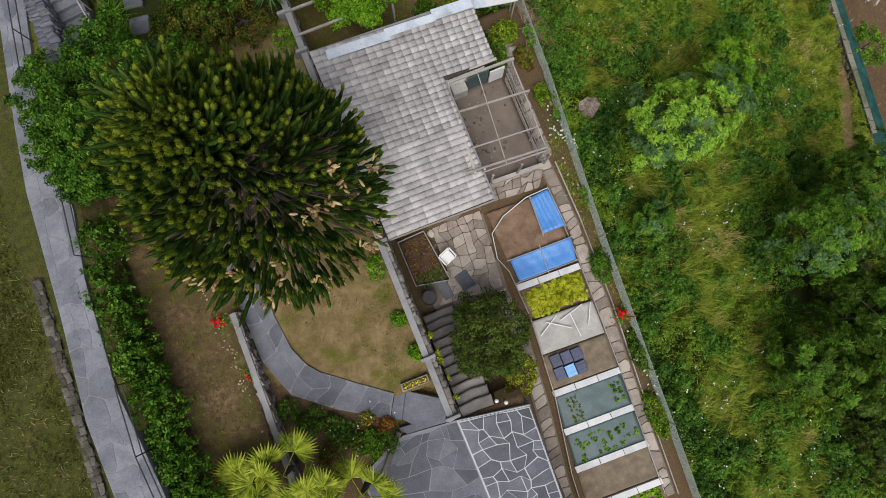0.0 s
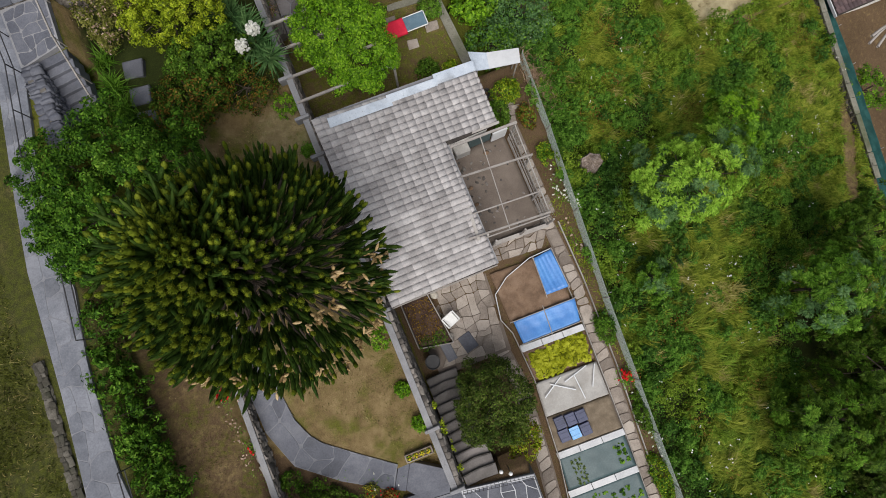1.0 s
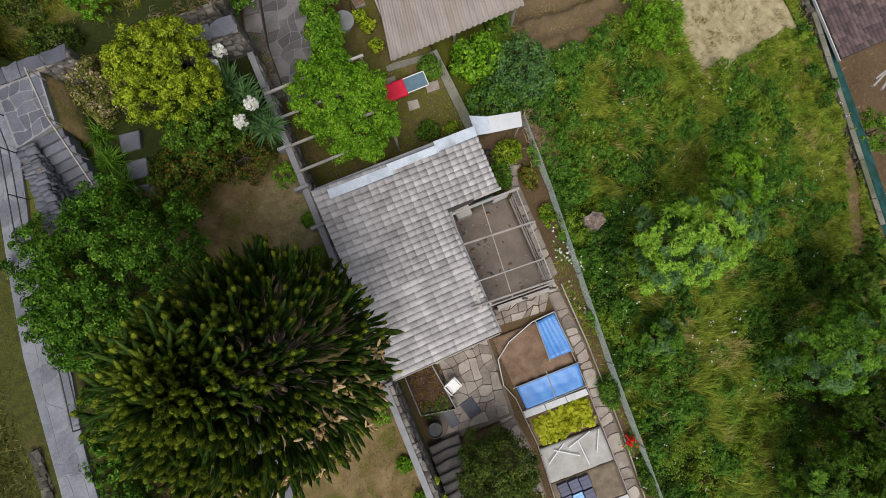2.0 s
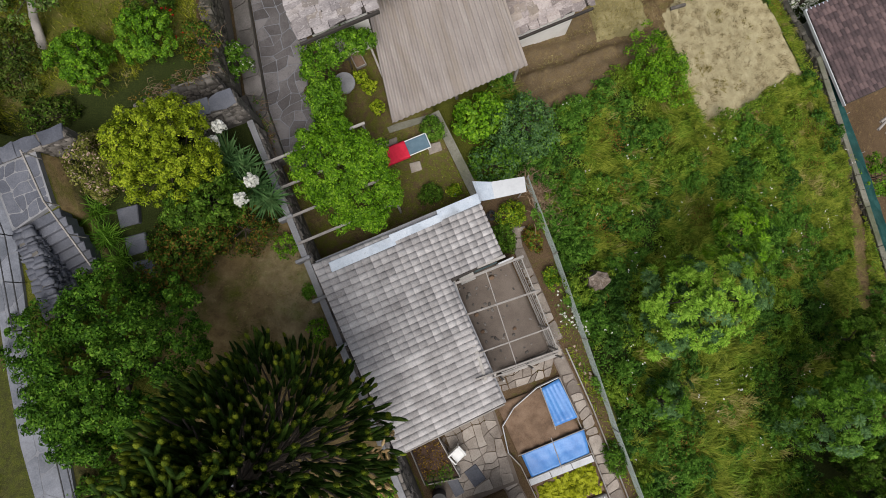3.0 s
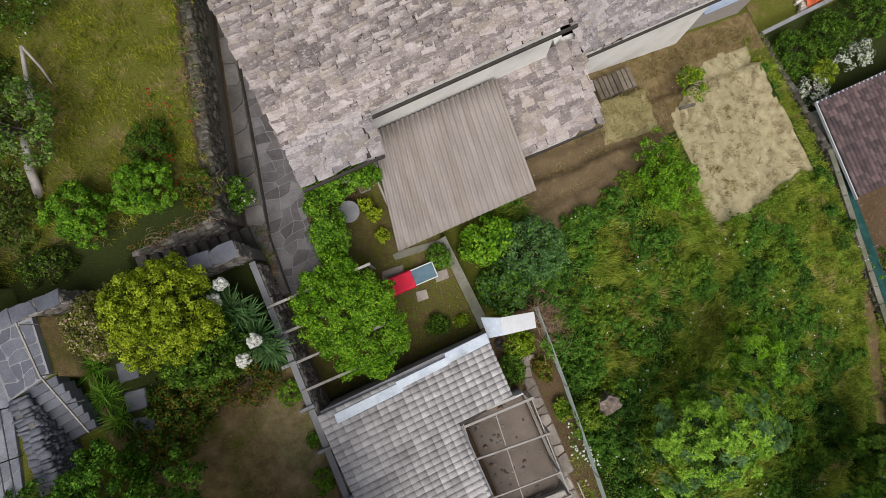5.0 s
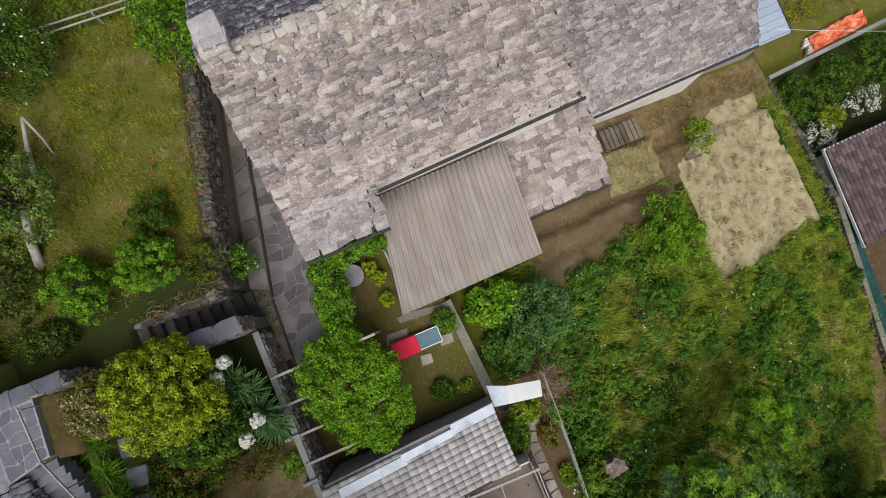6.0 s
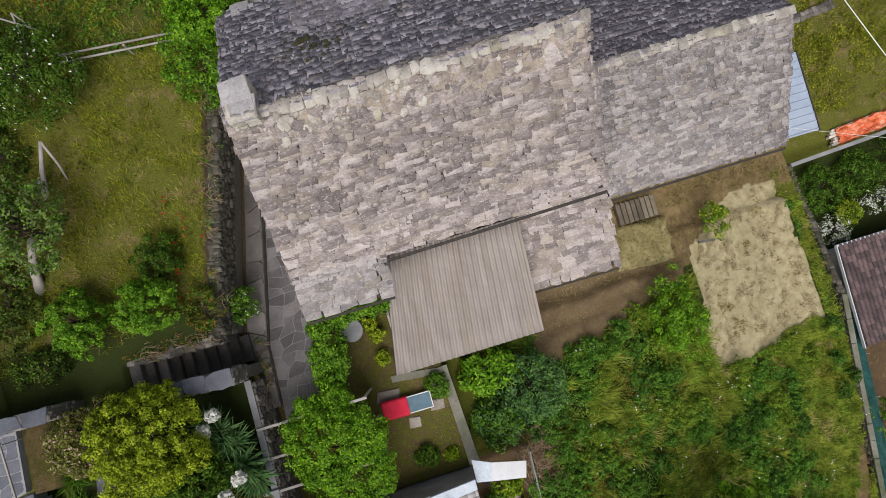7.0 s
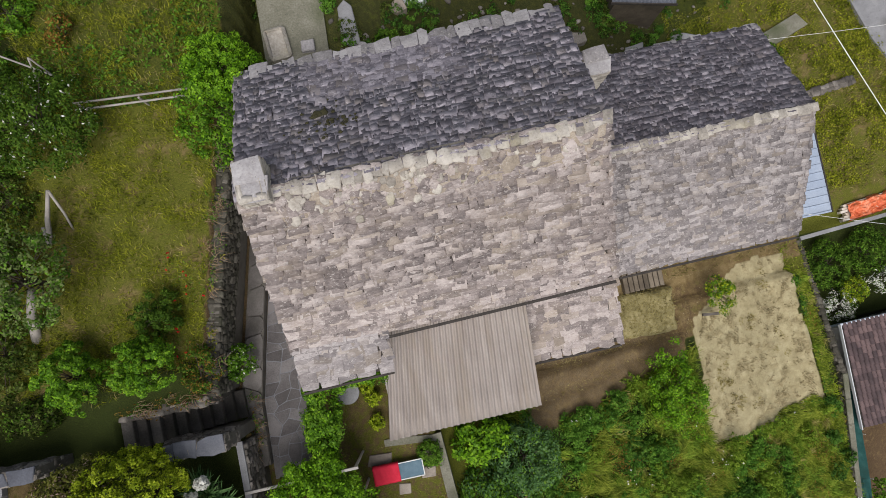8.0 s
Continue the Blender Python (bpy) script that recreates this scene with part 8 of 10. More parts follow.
def chicken_run():
    r = empty("chicken_run", 4.6, 5.7, -1.75)
    tagged(r, "open timber frame of a chicken run with bare earth floor", "animal run")

    def beam(name, a, b, w=0.07, t=0.09, label=""):
        bm = bmesh.new()
        plank(bm, a, b, w, t)
        part(name, bm, M["timber"], r, label)
    top = 0.18
    beam("rail", (3.4, 7.75, top + 0.1), (3.02, 4.0, top), 0.12, 0.1)
    beam("rail", (3.0, 7.62, top + 0.12), (6.1, 7.52, top + 0.06), 0.09, 0.1)
    beam("rail", (3.3, 7.85, top), (5.5, 7.8, top), 0.1, 0.06)
    beam("rail", (2.9, 6.46, top + 0.1), (6.14, 6.16, top + 0.06), 0.07, 0.09)
    beam("rail", (3.2, 4.98, top + 0.06), (5.85, 4.78, top), 0.05, 0.06)
    beam("rail", (2.7, 4.18, top + 0.1), (5.84, 3.92, top + 0.04), 0.07, 0.09)
    beam("rail", (3.3, 3.98, top), (5.8, 3.82, top - 0.02), 0.05, 0.06)
    beam("rail", (4.62, 7.55, top), (4.24, 3.95, top - 0.02), 0.035, 0.04)
    beam("rail", (6.02, 7.5, 0.1), (5.85, 3.9, 0.1), 0.04, 0.06)
    for x, y in ((3.42, 7.7), (6.05, 7.5), (6.08, 6.16), (5.84, 4.8), (5.84, 3.92), (3.4, 4.05), (3.6, 3.72), (5.86, 3.62), (4.75, 3.68)):
        bm = bmesh.new()
        bar(bm, (x, y, -2.0), (x, y, top + 0.08), 0.045, 7)
        part("post", bm, M["timber"], r)
    for z in (-1.62, -1.4, -1.0, -0.5):
        beam("side_board", (5.92, 7.5, z), (5.86, 3.66, z), 0.03, 0.1)
    for z in (-1.65, -1.5):
        beam("side_board", (3.55, 3.7, z), (5.9, 3.62, z), 0.05, 0.14)
    beam("side_board", (3.7, 3.75, -1.3), (5.9, 3.6, -1.2), 0.16, 0.06, "pale loose plank")
    bm = bmesh.new()
    box(bm, 3.66, 7.5, -1.7, 4.28, 7.9, -1.02, 0.02)
    part("nest_box", bm, M["fleece"], r, "pale painted nest box")
    bm = bmesh.new()
    box(bm, 4.3, 7.72, -1.6, 5.22, 7.76, -0.5)
    part("back_panel", bm, M["green_film"], r, "faded green panel")
    bm = bmesh.new()
    box(bm, 5.24, 7.62, -1.6, 5.86, 7.68, -0.55)
    part("back_panel", bm, M["pale_board"], r, "ochre board panel")
    bm = bmesh.new()
    for k in range(24):
        y = 3.7 + k * 0.16
        bar(bm, (5.98, y, -1.6), (6.0, y + 0.16, 0.1), 0.004, 3)
        bar(bm, (5.98, y + 0.16, -1.6), (6.0, y, 0.1), 0.004, 3)
    part("wire_mesh", bm, M["wire"], r)
    bm = bmesh.new()
    box(bm, 3.45, 3.75, -1.8, 5.85, 7.75, -1.7)
    bmesh.ops.subdivide_edges(bm, edges=bm.edges[:], cuts=14, use_grid_fill=True)
    for v in bm.verts:
        if v.co.z > -1.75:
            v.co.z += 0.035 * noise.noise((v.co.x * 2.2, v.co.y * 2.2, 3.0))
    part("earth_floor", bm, M["soil_grey"], r, "trodden grey-brown earth", smooth=True)
    for x, y, s in ((3.75, 6.2, 0.1), (3.7, 5.5, 0.09), (4.9, 5.1, 0.08), (4.9, 7.3, 0.12)):
        bm = bmesh.new()
        bmesh.ops.create_icosphere(bm, subdivisions=2, radius=s, matrix=Matrix.Translation((x, y, -1.66)) @ Matrix.Diagonal((1, 0.8, 0.6, 1)))
        for v in bm.verts:
            v.co += Vector((0, 0, 0.4 * s * noise.noise(v.co * 9)))
        part("clod", bm, M["soil"], r)


chicken_run()


def compost():
    c = empty("compost_bin", 0.0, 2.0, -1.75)
    tagged(c, "open plank compost bin filled with dark compost", "compost bin")
    edge = [(-0.66, 3.0), (0.45, 3.02), (0.68, 0.85), (-0.66, 1.15)]
    for k, (a, b) in enumerate(zip(edge, edge[1:] + edge[:1])):
        for h in (0.1, 0.32):
            bm = bmesh.new()
            plank(bm, (*a, -1.75 + h), (*b, -1.75 + h), 0.04, 0.19)
            part("side_board", bm, M["timber"], c)
    bm = bmesh.new()
    slab(bm, [(-0.62, 2.95), (0.42, 2.97), (0.62, 0.95), (-0.62, 1.2)], -1.8, -1.42)
    bmesh.ops.subdivide_edges(bm, edges=[e for e in bm.edges if e.verts[0].co.z > -1.5 and e.verts[1].co.z > -1.5], cuts=10, use_grid_fill=True)
    for v in bm.verts:
        if v.co.z > -1.5:
            v.co.z += 0.08 * noise.noise((v.co.x * 4, v.co.y * 4, 1.0))
    part("compost", bm, M["dark_soil"], c, "dark reddish compost", smooth=True)
    rng = np.random.default_rng(44)
    pts = np.stack([rng.uniform(-0.58, 0.5, 420), rng.uniform(1.3, 2.9, 420), rng.uniform(-1.42, -1.34, 420)], axis=1)
    v, f = leaf_quads(pts, np.tile([0, 0, 1.0], (420, 1)), 0.08, rng, 0.5)
    np_part("leaf_litter", v, f, M["leaf_rust"], c)
    pts = np.stack([rng.uniform(-0.6, 0.55, 160), rng.uniform(0.95, 1.5, 160), rng.uniform(-1.42, -1.2, 160)], axis=1)
    v, f = leaf_quads(pts, np.tile([0, 0, 1.0], (160, 1)), 0.11, rng, 0.4)
    np_part("green_cuttings", v, f, M["leaf_dark"], c)


compost()


def ring_wall(bm, x, y, z0, z1, r0, r1, wall, sides=20):
    """A round tub, open at the top."""
    loops = []
    for r, z in ((r0, z0), (r1, z1), (r1 - wall, z1), (r0 - wall, z0 + 0.03)):
        loops.append([bm.verts.new((x + r * math.cos(2 * math.pi * k / sides), y + r * math.sin(2 * math.pi * k / sides), z)) for k in range(sides)])
    for a, b in zip(loops, loops[1:]):
        for k in range(sides):
            bm.faces.new((a[k], a[(k + 1) % sides], b[(k + 1) % sides], b[k]))
    bm.faces.new(loops[0][::-1])
    bm.faces.new(loops[-1])


M["white_plastic"] = shade("white_plastic", ((0.62, 0.62, 0.6), (0.72, 0.72, 0.7), (0.8, 0.8, 0.78)), 4, 30, 0.4, 0.05)
M["black_rubber"] = shade("black_rubber", ((0.012, 0.012, 0.013), (0.022, 0.022, 0.024), (0.05, 0.05, 0.05)), 4, 30, 0.6, 0.2)


def garden_chair(x, y, z, turn):
    c = empty("plastic_chair", x, y, z, turn)
    tagged(c, "white moulded plastic garden chair beside compost bin", "chair")
    m = pose(x, y, z, 0, 0, turn)

    def add(name, *boxes):
        bm = bmesh.new()
        for b in boxes:
            box(bm, *b, 0.02, m)
        part(name, bm, M["white_plastic"], c)
    add("seat", (-0.22, -0.22, 0.4, 0.22, 0.22, 0.44))
    add("backrest", (-0.24, 0.2, 0.44, 0.24, 0.26, 0.8))
    for s in (-1, 1):
        add("armrest", (s * 0.27 - 0.03, -0.2, 0.6, s * 0.27 + 0.03, 0.24, 0.64))
        for q in (-0.2, 0.2):
            add("leg", (s * 0.24 - 0.025, q - 0.025, 0.0, s * 0.24 + 0.025, q + 0.025, 0.6 if q < 0 else 0.45))


garden_chair(0.92, 1.7, -1.72, 20)
b = empty("water_barrel", -0.35, 0.5, -1.74)
tagged(b, "black plastic water barrel beside the steps", "barrel")
bm = bmesh.new()
ring_wall(bm, -0.35, 0.5, -1.74, -0.95, 0.26, 0.29, 0.02)
part("body", bm, M["black_rubber"], b)
bm = bmesh.new()
bmesh.ops.create_cone(bm, cap_ends=True, segments=20, radius1=0.26, radius2=0.26, depth=0.02, matrix=Matrix.Translation((-0.35, 0.5, -1.05)))
part("water", bm, M["black_rubber"], b, "dark still water")
for x, y, w, d, turn in ((1.2, 0.62, 0.55, 0.7, 12), (0.35, 0.6, 0.4, 0.8, 5)):
    bm = bmesh.new()
    box(bm, -w / 2, -d / 2, 0, w / 2, d / 2, 0.07, 0.02, pose(x, y, -1.74, 0, 0, turn))
    tagged(part("stone_slab", bm, M["gneiss"], None), "smooth blue-grey stone slab before the steps", "slab", "loose slabs")
for x, y, s in ((0.69, 2.85, 0.16), (0.66, 1.12, 0.12)):
    bm = bmesh.new()
    bmesh.ops.create_icosphere(bm, subdivisions=2, radius=s, matrix=Matrix.Translation((x, y, -1.66)) @ Matrix.Diagonal((1, 1.1, 0.8, 1)))
    for v in bm.verts:
        v.co += v.normal * 0.25 * s * noise.noise(v.co * 6)
    tagged(part("field_stone", bm, M["ridge_stone"], None, smooth=True), "pale loose field stone beside compost bin", "stone", "loose stones")


def planter():
    p = empty("flower_trough", -1.9, -2.0, 0.72)
    tagged(p, "stone trough planted with yellow flowers on the lawn", "planter")
    m = pose(-1.92, -2.04, 0.72, 0, 0, -2)
    bm = bmesh.new()
    for b in ((-0.5, -0.14, 0, 0.5, 0.14, 0.06), (-0.5, -0.14, 0, 0.5, -0.1, 0.22), (-0.5, 0.1, 0, 0.5, 0.14, 0.22), (-0.5, -0.1, 0, -0.45, 0.1, 0.22), (0.45, -0.1, 0, 0.5, 0.1, 0.22)):
        box(bm, *b, 0.01, m)
    part("trough", bm, M["gneiss_warm"], p)
    bm = bmesh.new()
    box(bm, -0.45, -0.1, 0.05, 0.45, 0.1, 0.18, 0, m)
    part("earth", bm, M["soil"], p)
    rng = np.random.default_rng(9)
    for k in range(4):
        at = m @ Vector((-0.33 + 0.22 * k, 0, 0.24))
        pts, nor, _ = crown_points(tuple(at), (0.07, 0.07, 0.05), 14, 4, 0.015, rng, -0.3)
        v, f = leaf_quads(pts, nor, 0.045, rng, 0.9)
        np_part("flower", v, f, M["petal_yellow"], p)
        pts, nor, _ = crown_points((at.x, at.y, at.z - 0.04), (0.1, 0.09, 0.05), 14, 4, 0.02, rng, -0.3)
        v, f = leaf_quads(pts, nor, 0.06, rng, 0.5)
        np_part("leaves", v, f, M["leaf_mid"], p)


planter()


def railing(name, pts, height, label, rails=(1.0, 0.55), step=1.3, r=0.018):
    g = empty(name, *pts[0])
    tagged(g, label, "railing")
    for a, b in zip(pts, pts[1:]):
        a, b = Vector(a), Vector(b)
        n = max(1, int((b - a).length / step))
        for k in range(n + 1):
            p = a.lerp(b, k / n)
            bm = bmesh.new()
            bar(bm, p - Vector((0, 0, 0.1)), p + Vector((0, 0, height)), r, 6)
            part("post", bm, M["dark_iron"], g)
        for q in rails:
            bm = bmesh.new()
            bar(bm, a + Vector((0, 0, height * q)), b + Vector((0, 0, height * q)), r, 6)
            part("rail", bm, M["dark_iron"], g)


railing("iron_railing", [(-9.55, 1.6, 3.7), (-9.68, -0.5, 3.7), (-9.5, -3.0, 3.7), (-9.3, -6.0, 3.7)], 0.85, "dark iron railing along the village path")
railing("iron_railing", [(-9.1, 7.6, 3.7), (-9.35, 5.6, 3.7)], 0.85, "dark iron railing along the village path")
railing("iron_railing", [(-8.55, 17.0, 3.7), (-8.5, 14.3, 3.7), (-9.0, 11.4, 3.7)], 0.85, "dark iron railing beside the stairs")
railing("iron_railing", [(-1.05, -3.9, 0.37), (1.45, -4.4, 0.37), (1.15, -9.4, 0.37)], 0.5, "low dark iron railing at the patio edge", rails=(1.0, 0.3), step=0.14, r=0.008)
bm = bmesh.new()
plank(bm, (-7.02, 16.4, 4.45), (-6.95, 14.7, 4.4), 0.05, 0.06)
plank(bm, (-6.95, 14.7, 4.4), (-6.98, 12.7, 3.15), 0.05, 0.06)
for y, z0, z1 in ((16.3, 3.7, 4.45), (14.7, 3.7, 4.4), (13.7, 2.9, 3.75), (12.75, 2.3, 3.2)):
    bar(bm, (-6.98, y, z0 - 0.1), (-6.98, y, z1), 0.02, 6)
tagged(part("stair_handrail", bm, M["timber"], None), "grey timber handrail beside the stone stairs", "railing")
for x, y in ((0.44, -3.72), (0.72, -3.9)):
    lamp = empty("garden_lamp", x, y, -1.2)
    tagged(lamp, "small white globe garden lamp on a post", "lamp", "garden lamps")
    bm = bmesh.new()
    bar(bm, (x, y, -1.4), (x, y, 0.78), 0.015, 6)
    part("post", bm, M["dark_iron"], lamp)
    bm = bmesh.new()
    bmesh.ops.create_uvsphere(bm, u_segments=14, v_segments=10, radius=0.075, matrix=Matrix.Translation((x, y, 0.84)))
    part("globe", bm, M["white_plastic"], lamp, smooth=True)

# kitchen garden flowers and small shrubs
def flower_patch(name, x, y, z, rx, ry, n, petal, label, seed, size=0.07, height=0.3):
    rng = np.random.default_rng(seed)
    root = empty(name, x, y, z)
    tagged(root, label, "flowers")
    p = np.stack([x + rng.normal(0, rx, n), y + rng.normal(0, ry, n), z + height * rng.uniform(0.6, 1.2, n)], axis=1)
    pts = np.repeat(p, 4, axis=0) + rng.normal(0, size * 0.25, (n * 4, 3))
    v, f = leaf_quads(pts, np.tile([0, 0, 1.0], (n * 4, 1)), size, rng, 0.85)
    np_part("blossoms", v, f, M[petal], root)
    k = n * 9
    q = np.stack([x + rng.normal(0, rx * 1.2, k), y + rng.normal(0, ry * 1.2, k), z + height * rng.uniform(0.1, 0.9, k)], axis=1)
    v, f = leaf_quads(q, np.tile([0, 0, 1.0], (k, 1)), size, rng, 0.5)
    np_part("leaves", v, f, M["leaf_mid"], root)


flower_patch("red_roses", 6.4, -3.1, -2.0, 0.14, 0.16, 22, "petal_red", "bright red roses beside the fence", 801, 0.09, 0.45)
flower_patch("red_roses", -7.15, 2.5, 1.45, 0.12, 0.12, 16, "petal_red", "red roses on the garden wall", 802, 0.08, 0.2)
flower_patch("red_roses", -6.95, 0.4, 1.4, 0.06, 0.1, 5, "petal_red", "a few red roses beside the wall", 803, 0.07, 0.15)
flower_patch("daisies", 6.95, 4.7, -1.75, 0.14, 0.4, 26, "petal_white", "white daisies beside the fence", 804, 0.06)
flower_patch("daisies", 7.35, 4.2, -1.75, 0.1, 0.25, 22, "petal_white", "white blossoms through the fence", 805, 0.06)
flower_patch("mixed_flowers", 6.7, 2.9, -1.75, 0.1, 0.4, 7, "petal_pink", "pink blossoms beside the path", 806, 0.08)
flower_patch("lavender_border", 6.35, -5.2, -2.2, 0.12, 0.9, 16, "petal_white", "pale blossoms along the fence", 807, 0.07, 0.35)
flower_patch("flower_bed", -4.6, -2.9, 0.72, 0.6, 0.4, 26, "petal_white", "flower bed with small pale blossoms beside palms", 808, 0.055)
flower_patch("flower_bed", -3.9, -2.9, 0.72, 0.35, 0.3, 14, "petal_red", "dark red flowers in the bed", 809, 0.05)
flower_patch("wall_flowers", -7.2, 1.0, 1.4, 0.13, 1.2, 40, "petal_pink", "faded flowers along the garden wall", 810, 0.05, 0.2)
flower_patch("red_poppies", -2.0, 19.9, 2.05, 0.25, 0.5, 12, "petal_red", "scattered red poppies on the upper lawn", 811, 0.06)
flower_patch("red_poppies", -1.4, 21.3, 2.05, 0.25, 0.5, 9, "petal_red", "scattered red poppies on the upper lawn", 812, 0.06)
for k, (x, y, r, leaf) in enumerate(((-1.62, 2.15, 0.36, "leaf_bright"), (-1.6, 0.2, 0.22, "leaf_bright"), (-1.45, -1.1, 0.24, "leaf_bright"), (-1.57, 11.2, 0.38, "leaf_bright"), (-1.68, 8.0, 0.34, "leaf_bright"), (-1.4, 9.4, 0.2, "leaf_mid"))):
    woody("small_shrub", x, y, gz(x, y) + r * 0.6, (r, r * 1.1, r * 0.7), leaf, 0.075, 40, 22, "small bright green shrub at the wall's foot", "shrub", 820 + k, "leaf_mid", 0.3, 0.08, 0.02, group="small shrubs along the wall")
for k, (x, y, r, leaf, leaf2) in enumerate(((-4.9, -2.6, 0.42, "leaf_mid", "leaf_dark"), (-4.3, -3.1, 0.4, "leaf_mid", "leaf_bright"), (-5.7, -1.9, 0.45, "leaf_dark", "leaf_mid"), (-3.9, -3.3, 0.3, "leaf_dark", "leaf_mid"), (-5.5, -3.2, 0.4, "leaf_rust", "leaf_mid"), (-6.3, -1.2, 0.35, "leaf_dark", "leaf_mid"))):
    woody("bed_shrub", x, y, 0.72 + r * 0.5, (r * 1.15, r, r * 0.7), leaf, 0.075, 45, 22, "low leafy shrub in the flower bed", "shrub", 830 + k, leaf2, 0.35, 0.09, 0.02, group="shrubs in the flower bed")
for k, (x, y, rx, ry, rz, leaf, leaf2) in enumerate(((6.6, 9.2, 0.55, 0.5, 0.45, "leaf_yellow", "leaf_mid"), (5.95, 8.5, 0.4, 0.55, 0.4, "leaf_dark", "leaf_mid"), (7.0, 8.0, 0.25, 0.5, 0.25, "leaf_rust", "leaf_mid"), (7.05, 6.3, 0.25, 0.4, 0.3, "leaf_mid", "leaf_yellow"), (4.0, 11.2, 0.4, 0.35, 0.35, "leaf_dark", "leaf_mid"), (5.1, 13.6, 0.35, 0.45, 0.35, "leaf_mid", "leaf_dark"), (4.9, 11.0, 0.18, 0.18, 0.2, "leaf_yellow", "leaf_bright"), (6.35, -1.0, 0.3, 0.6, 0.35, "leaf_mid", "leaf_dark"), (6.45, -4.6, 0.3, 0.8, 0.4, "leaf_dark", "leaf_mid"), (6.1, -7.2, 0.3, 0.9, 0.35, "leaf_mid", "leaf_yellow"))):
    woody("border_shrub", x, y, gz(x, y) + rz * 0.6, (rx, ry, rz), leaf, 0.085, int(90 * rx * ry / 0.25) + 20, 22, "low shrub in the garden border", "shrub", 850 + k, leaf2, 0.35, 0.1, 0.02, group="border shrubs")

# ---- yard ----
M["red_cloth"] = shade("red_cloth", ((0.5, 0.008, 0.03), (0.65, 0.012, 0.045), (0.75, 0.03, 0.07)), 4, 40, 0.8, 0.3)
M["slate_cloth"] = shade("blue_grey_cloth", ((0.07, 0.13, 0.17), (0.1, 0.17, 0.22), (0.15, 0.23, 0.28)), 4, 40, 0.8, 0.3)


def lounger():
    s = empty("sun_lounger", 3.85, 13.2, -1.25)
    tagged(s, "sun lounger with blue-grey fabric and a red towel", "lounger")
    m = pose(3.85, 13.22, -1.25, 0, 0, -1)
    bm = bmesh.new()
    for b in ((-0.93, -0.32, 0.3, 0.93, -0.28, 0.35), (-0.93, 0.28, 0.3, 0.93, 0.32, 0.35), (-0.93, -0.32, 0.3, -0.89, 0.32, 0.35), (0.89, -0.32, 0.3, 0.93, 0.32, 0.35)):
        box(bm, *b, 0.01, m)
    part("frame", bm, M["white_plastic"], s, "white tubular frame")
    bm = bmesh.new()
    box(bm, -0.89, -0.28, 0.31, 0.89, 0.28, 0.34, 0.008, m)
    part("fabric", bm, M["slate_cloth"], s)
    bm = bmesh.new()
    rows = []
    for j in range(13):
        row = []
        for i in range(17):
            u, v = i / 16, j / 12
            p = m @ Vector((-0.96 + 0.98 * u, -0.37 + 0.74 * v, 0.375 + 0.012 * math.sin(u * 19 + v * 3) - 0.12 * (max(abs(v - 0.5) - 0.43, 0) * 12)))
            row.append(bm.verts.new(p))
        rows.append(row)
    for j in range(12):
        for i in range(16):
            bm.faces.new((rows[j][i], rows[j][i + 1], rows[j + 1][i + 1], rows[j + 1][i]))
    towel = part("towel", bm, M["red_cloth"], s, "bright red towel", smooth=True)
    mod = towel.modifiers.new("thickness", "SOLIDIFY")
    mod.thickness = 0.01
    for x in (-0.8, 0.8):
        for y in (-0.28, 0.28):
            bm = bmesh.new()
            bar(bm, m @ Vector((x, y, 0)), m @ Vector((x, y, 0.31)), 0.015, 6)
            part("leg", bm, M["white_plastic"], s)


lounger()


def round_table():
    t = empty("stone_table", 2.65, 16.5, -1.25)
    tagged(t, "round grey stone table on a pedestal", "table")
    bm = bmesh.new()
    bmesh.ops.create_cone(bm, cap_ends=True, segments=36, radius1=0.43, radius2=0.42, depth=0.06, matrix=Matrix.Translation((2.65, 16.5, -0.55)))
    part("tabletop", bm, M["concrete"], t)
    bm = bmesh.new()
    limb(bm, [(2.65, 16.5, -1.3), (2.65, 16.5, -0.9), (2.65, 16.5, -0.57)], 0.2, 0.12, 10)
    part("pedestal", bm, M["concrete"], t)


round_table()
for k, (x, y, r) in enumerate(((3.35, 16.55, 0.25), (3.5, 16.05, 0.24), (3.45, 15.2, 0.26))):
    p = empty("potted_plant", x, y, -1.25)
    tagged(p, "terracotta pot with yellow-green leaves", "potted plant", "potted plants beside the porch")
    bm = bmesh.new()
    ring_wall(bm, x, y, -1.25, -0.98, 0.12, 0.16, 0.02)
    part("pot", bm, M["red_tile"], p)
    pts, nor, _ = crown_points((x, y, -0.8), (r, r, r * 0.8), 40, 14, 0.06, np.random.default_rng(900 + k), -0.4)
    v, f = leaf_quads(pts, nor, 0.09, np.random.default_rng(k), 0.6)
    np_part("foliage", v, f, M["leaf_yellow"], p)


def vine_pergola():
    g = empty("vine_pergola", 1.0, 12.6, -1.25)
    tagged(g, "pergola of pale beams carrying a grape vine", "pergola")
    for y in (14.19, 13.15, 12.05, 11.06):
        bm = bmesh.new()
        plank(bm, (-1.1, y + 0.02, 1.12), (2.75, y - 0.02, 1.05), 0.09, 0.09)
        part("beam", bm, M["timber"], g)
        bm = bmesh.new()
        bar(bm, (2.65, y, -1.4), (2.65, y, 1.04), 0.05, 7)
        part("post", bm, M["timber"], g)


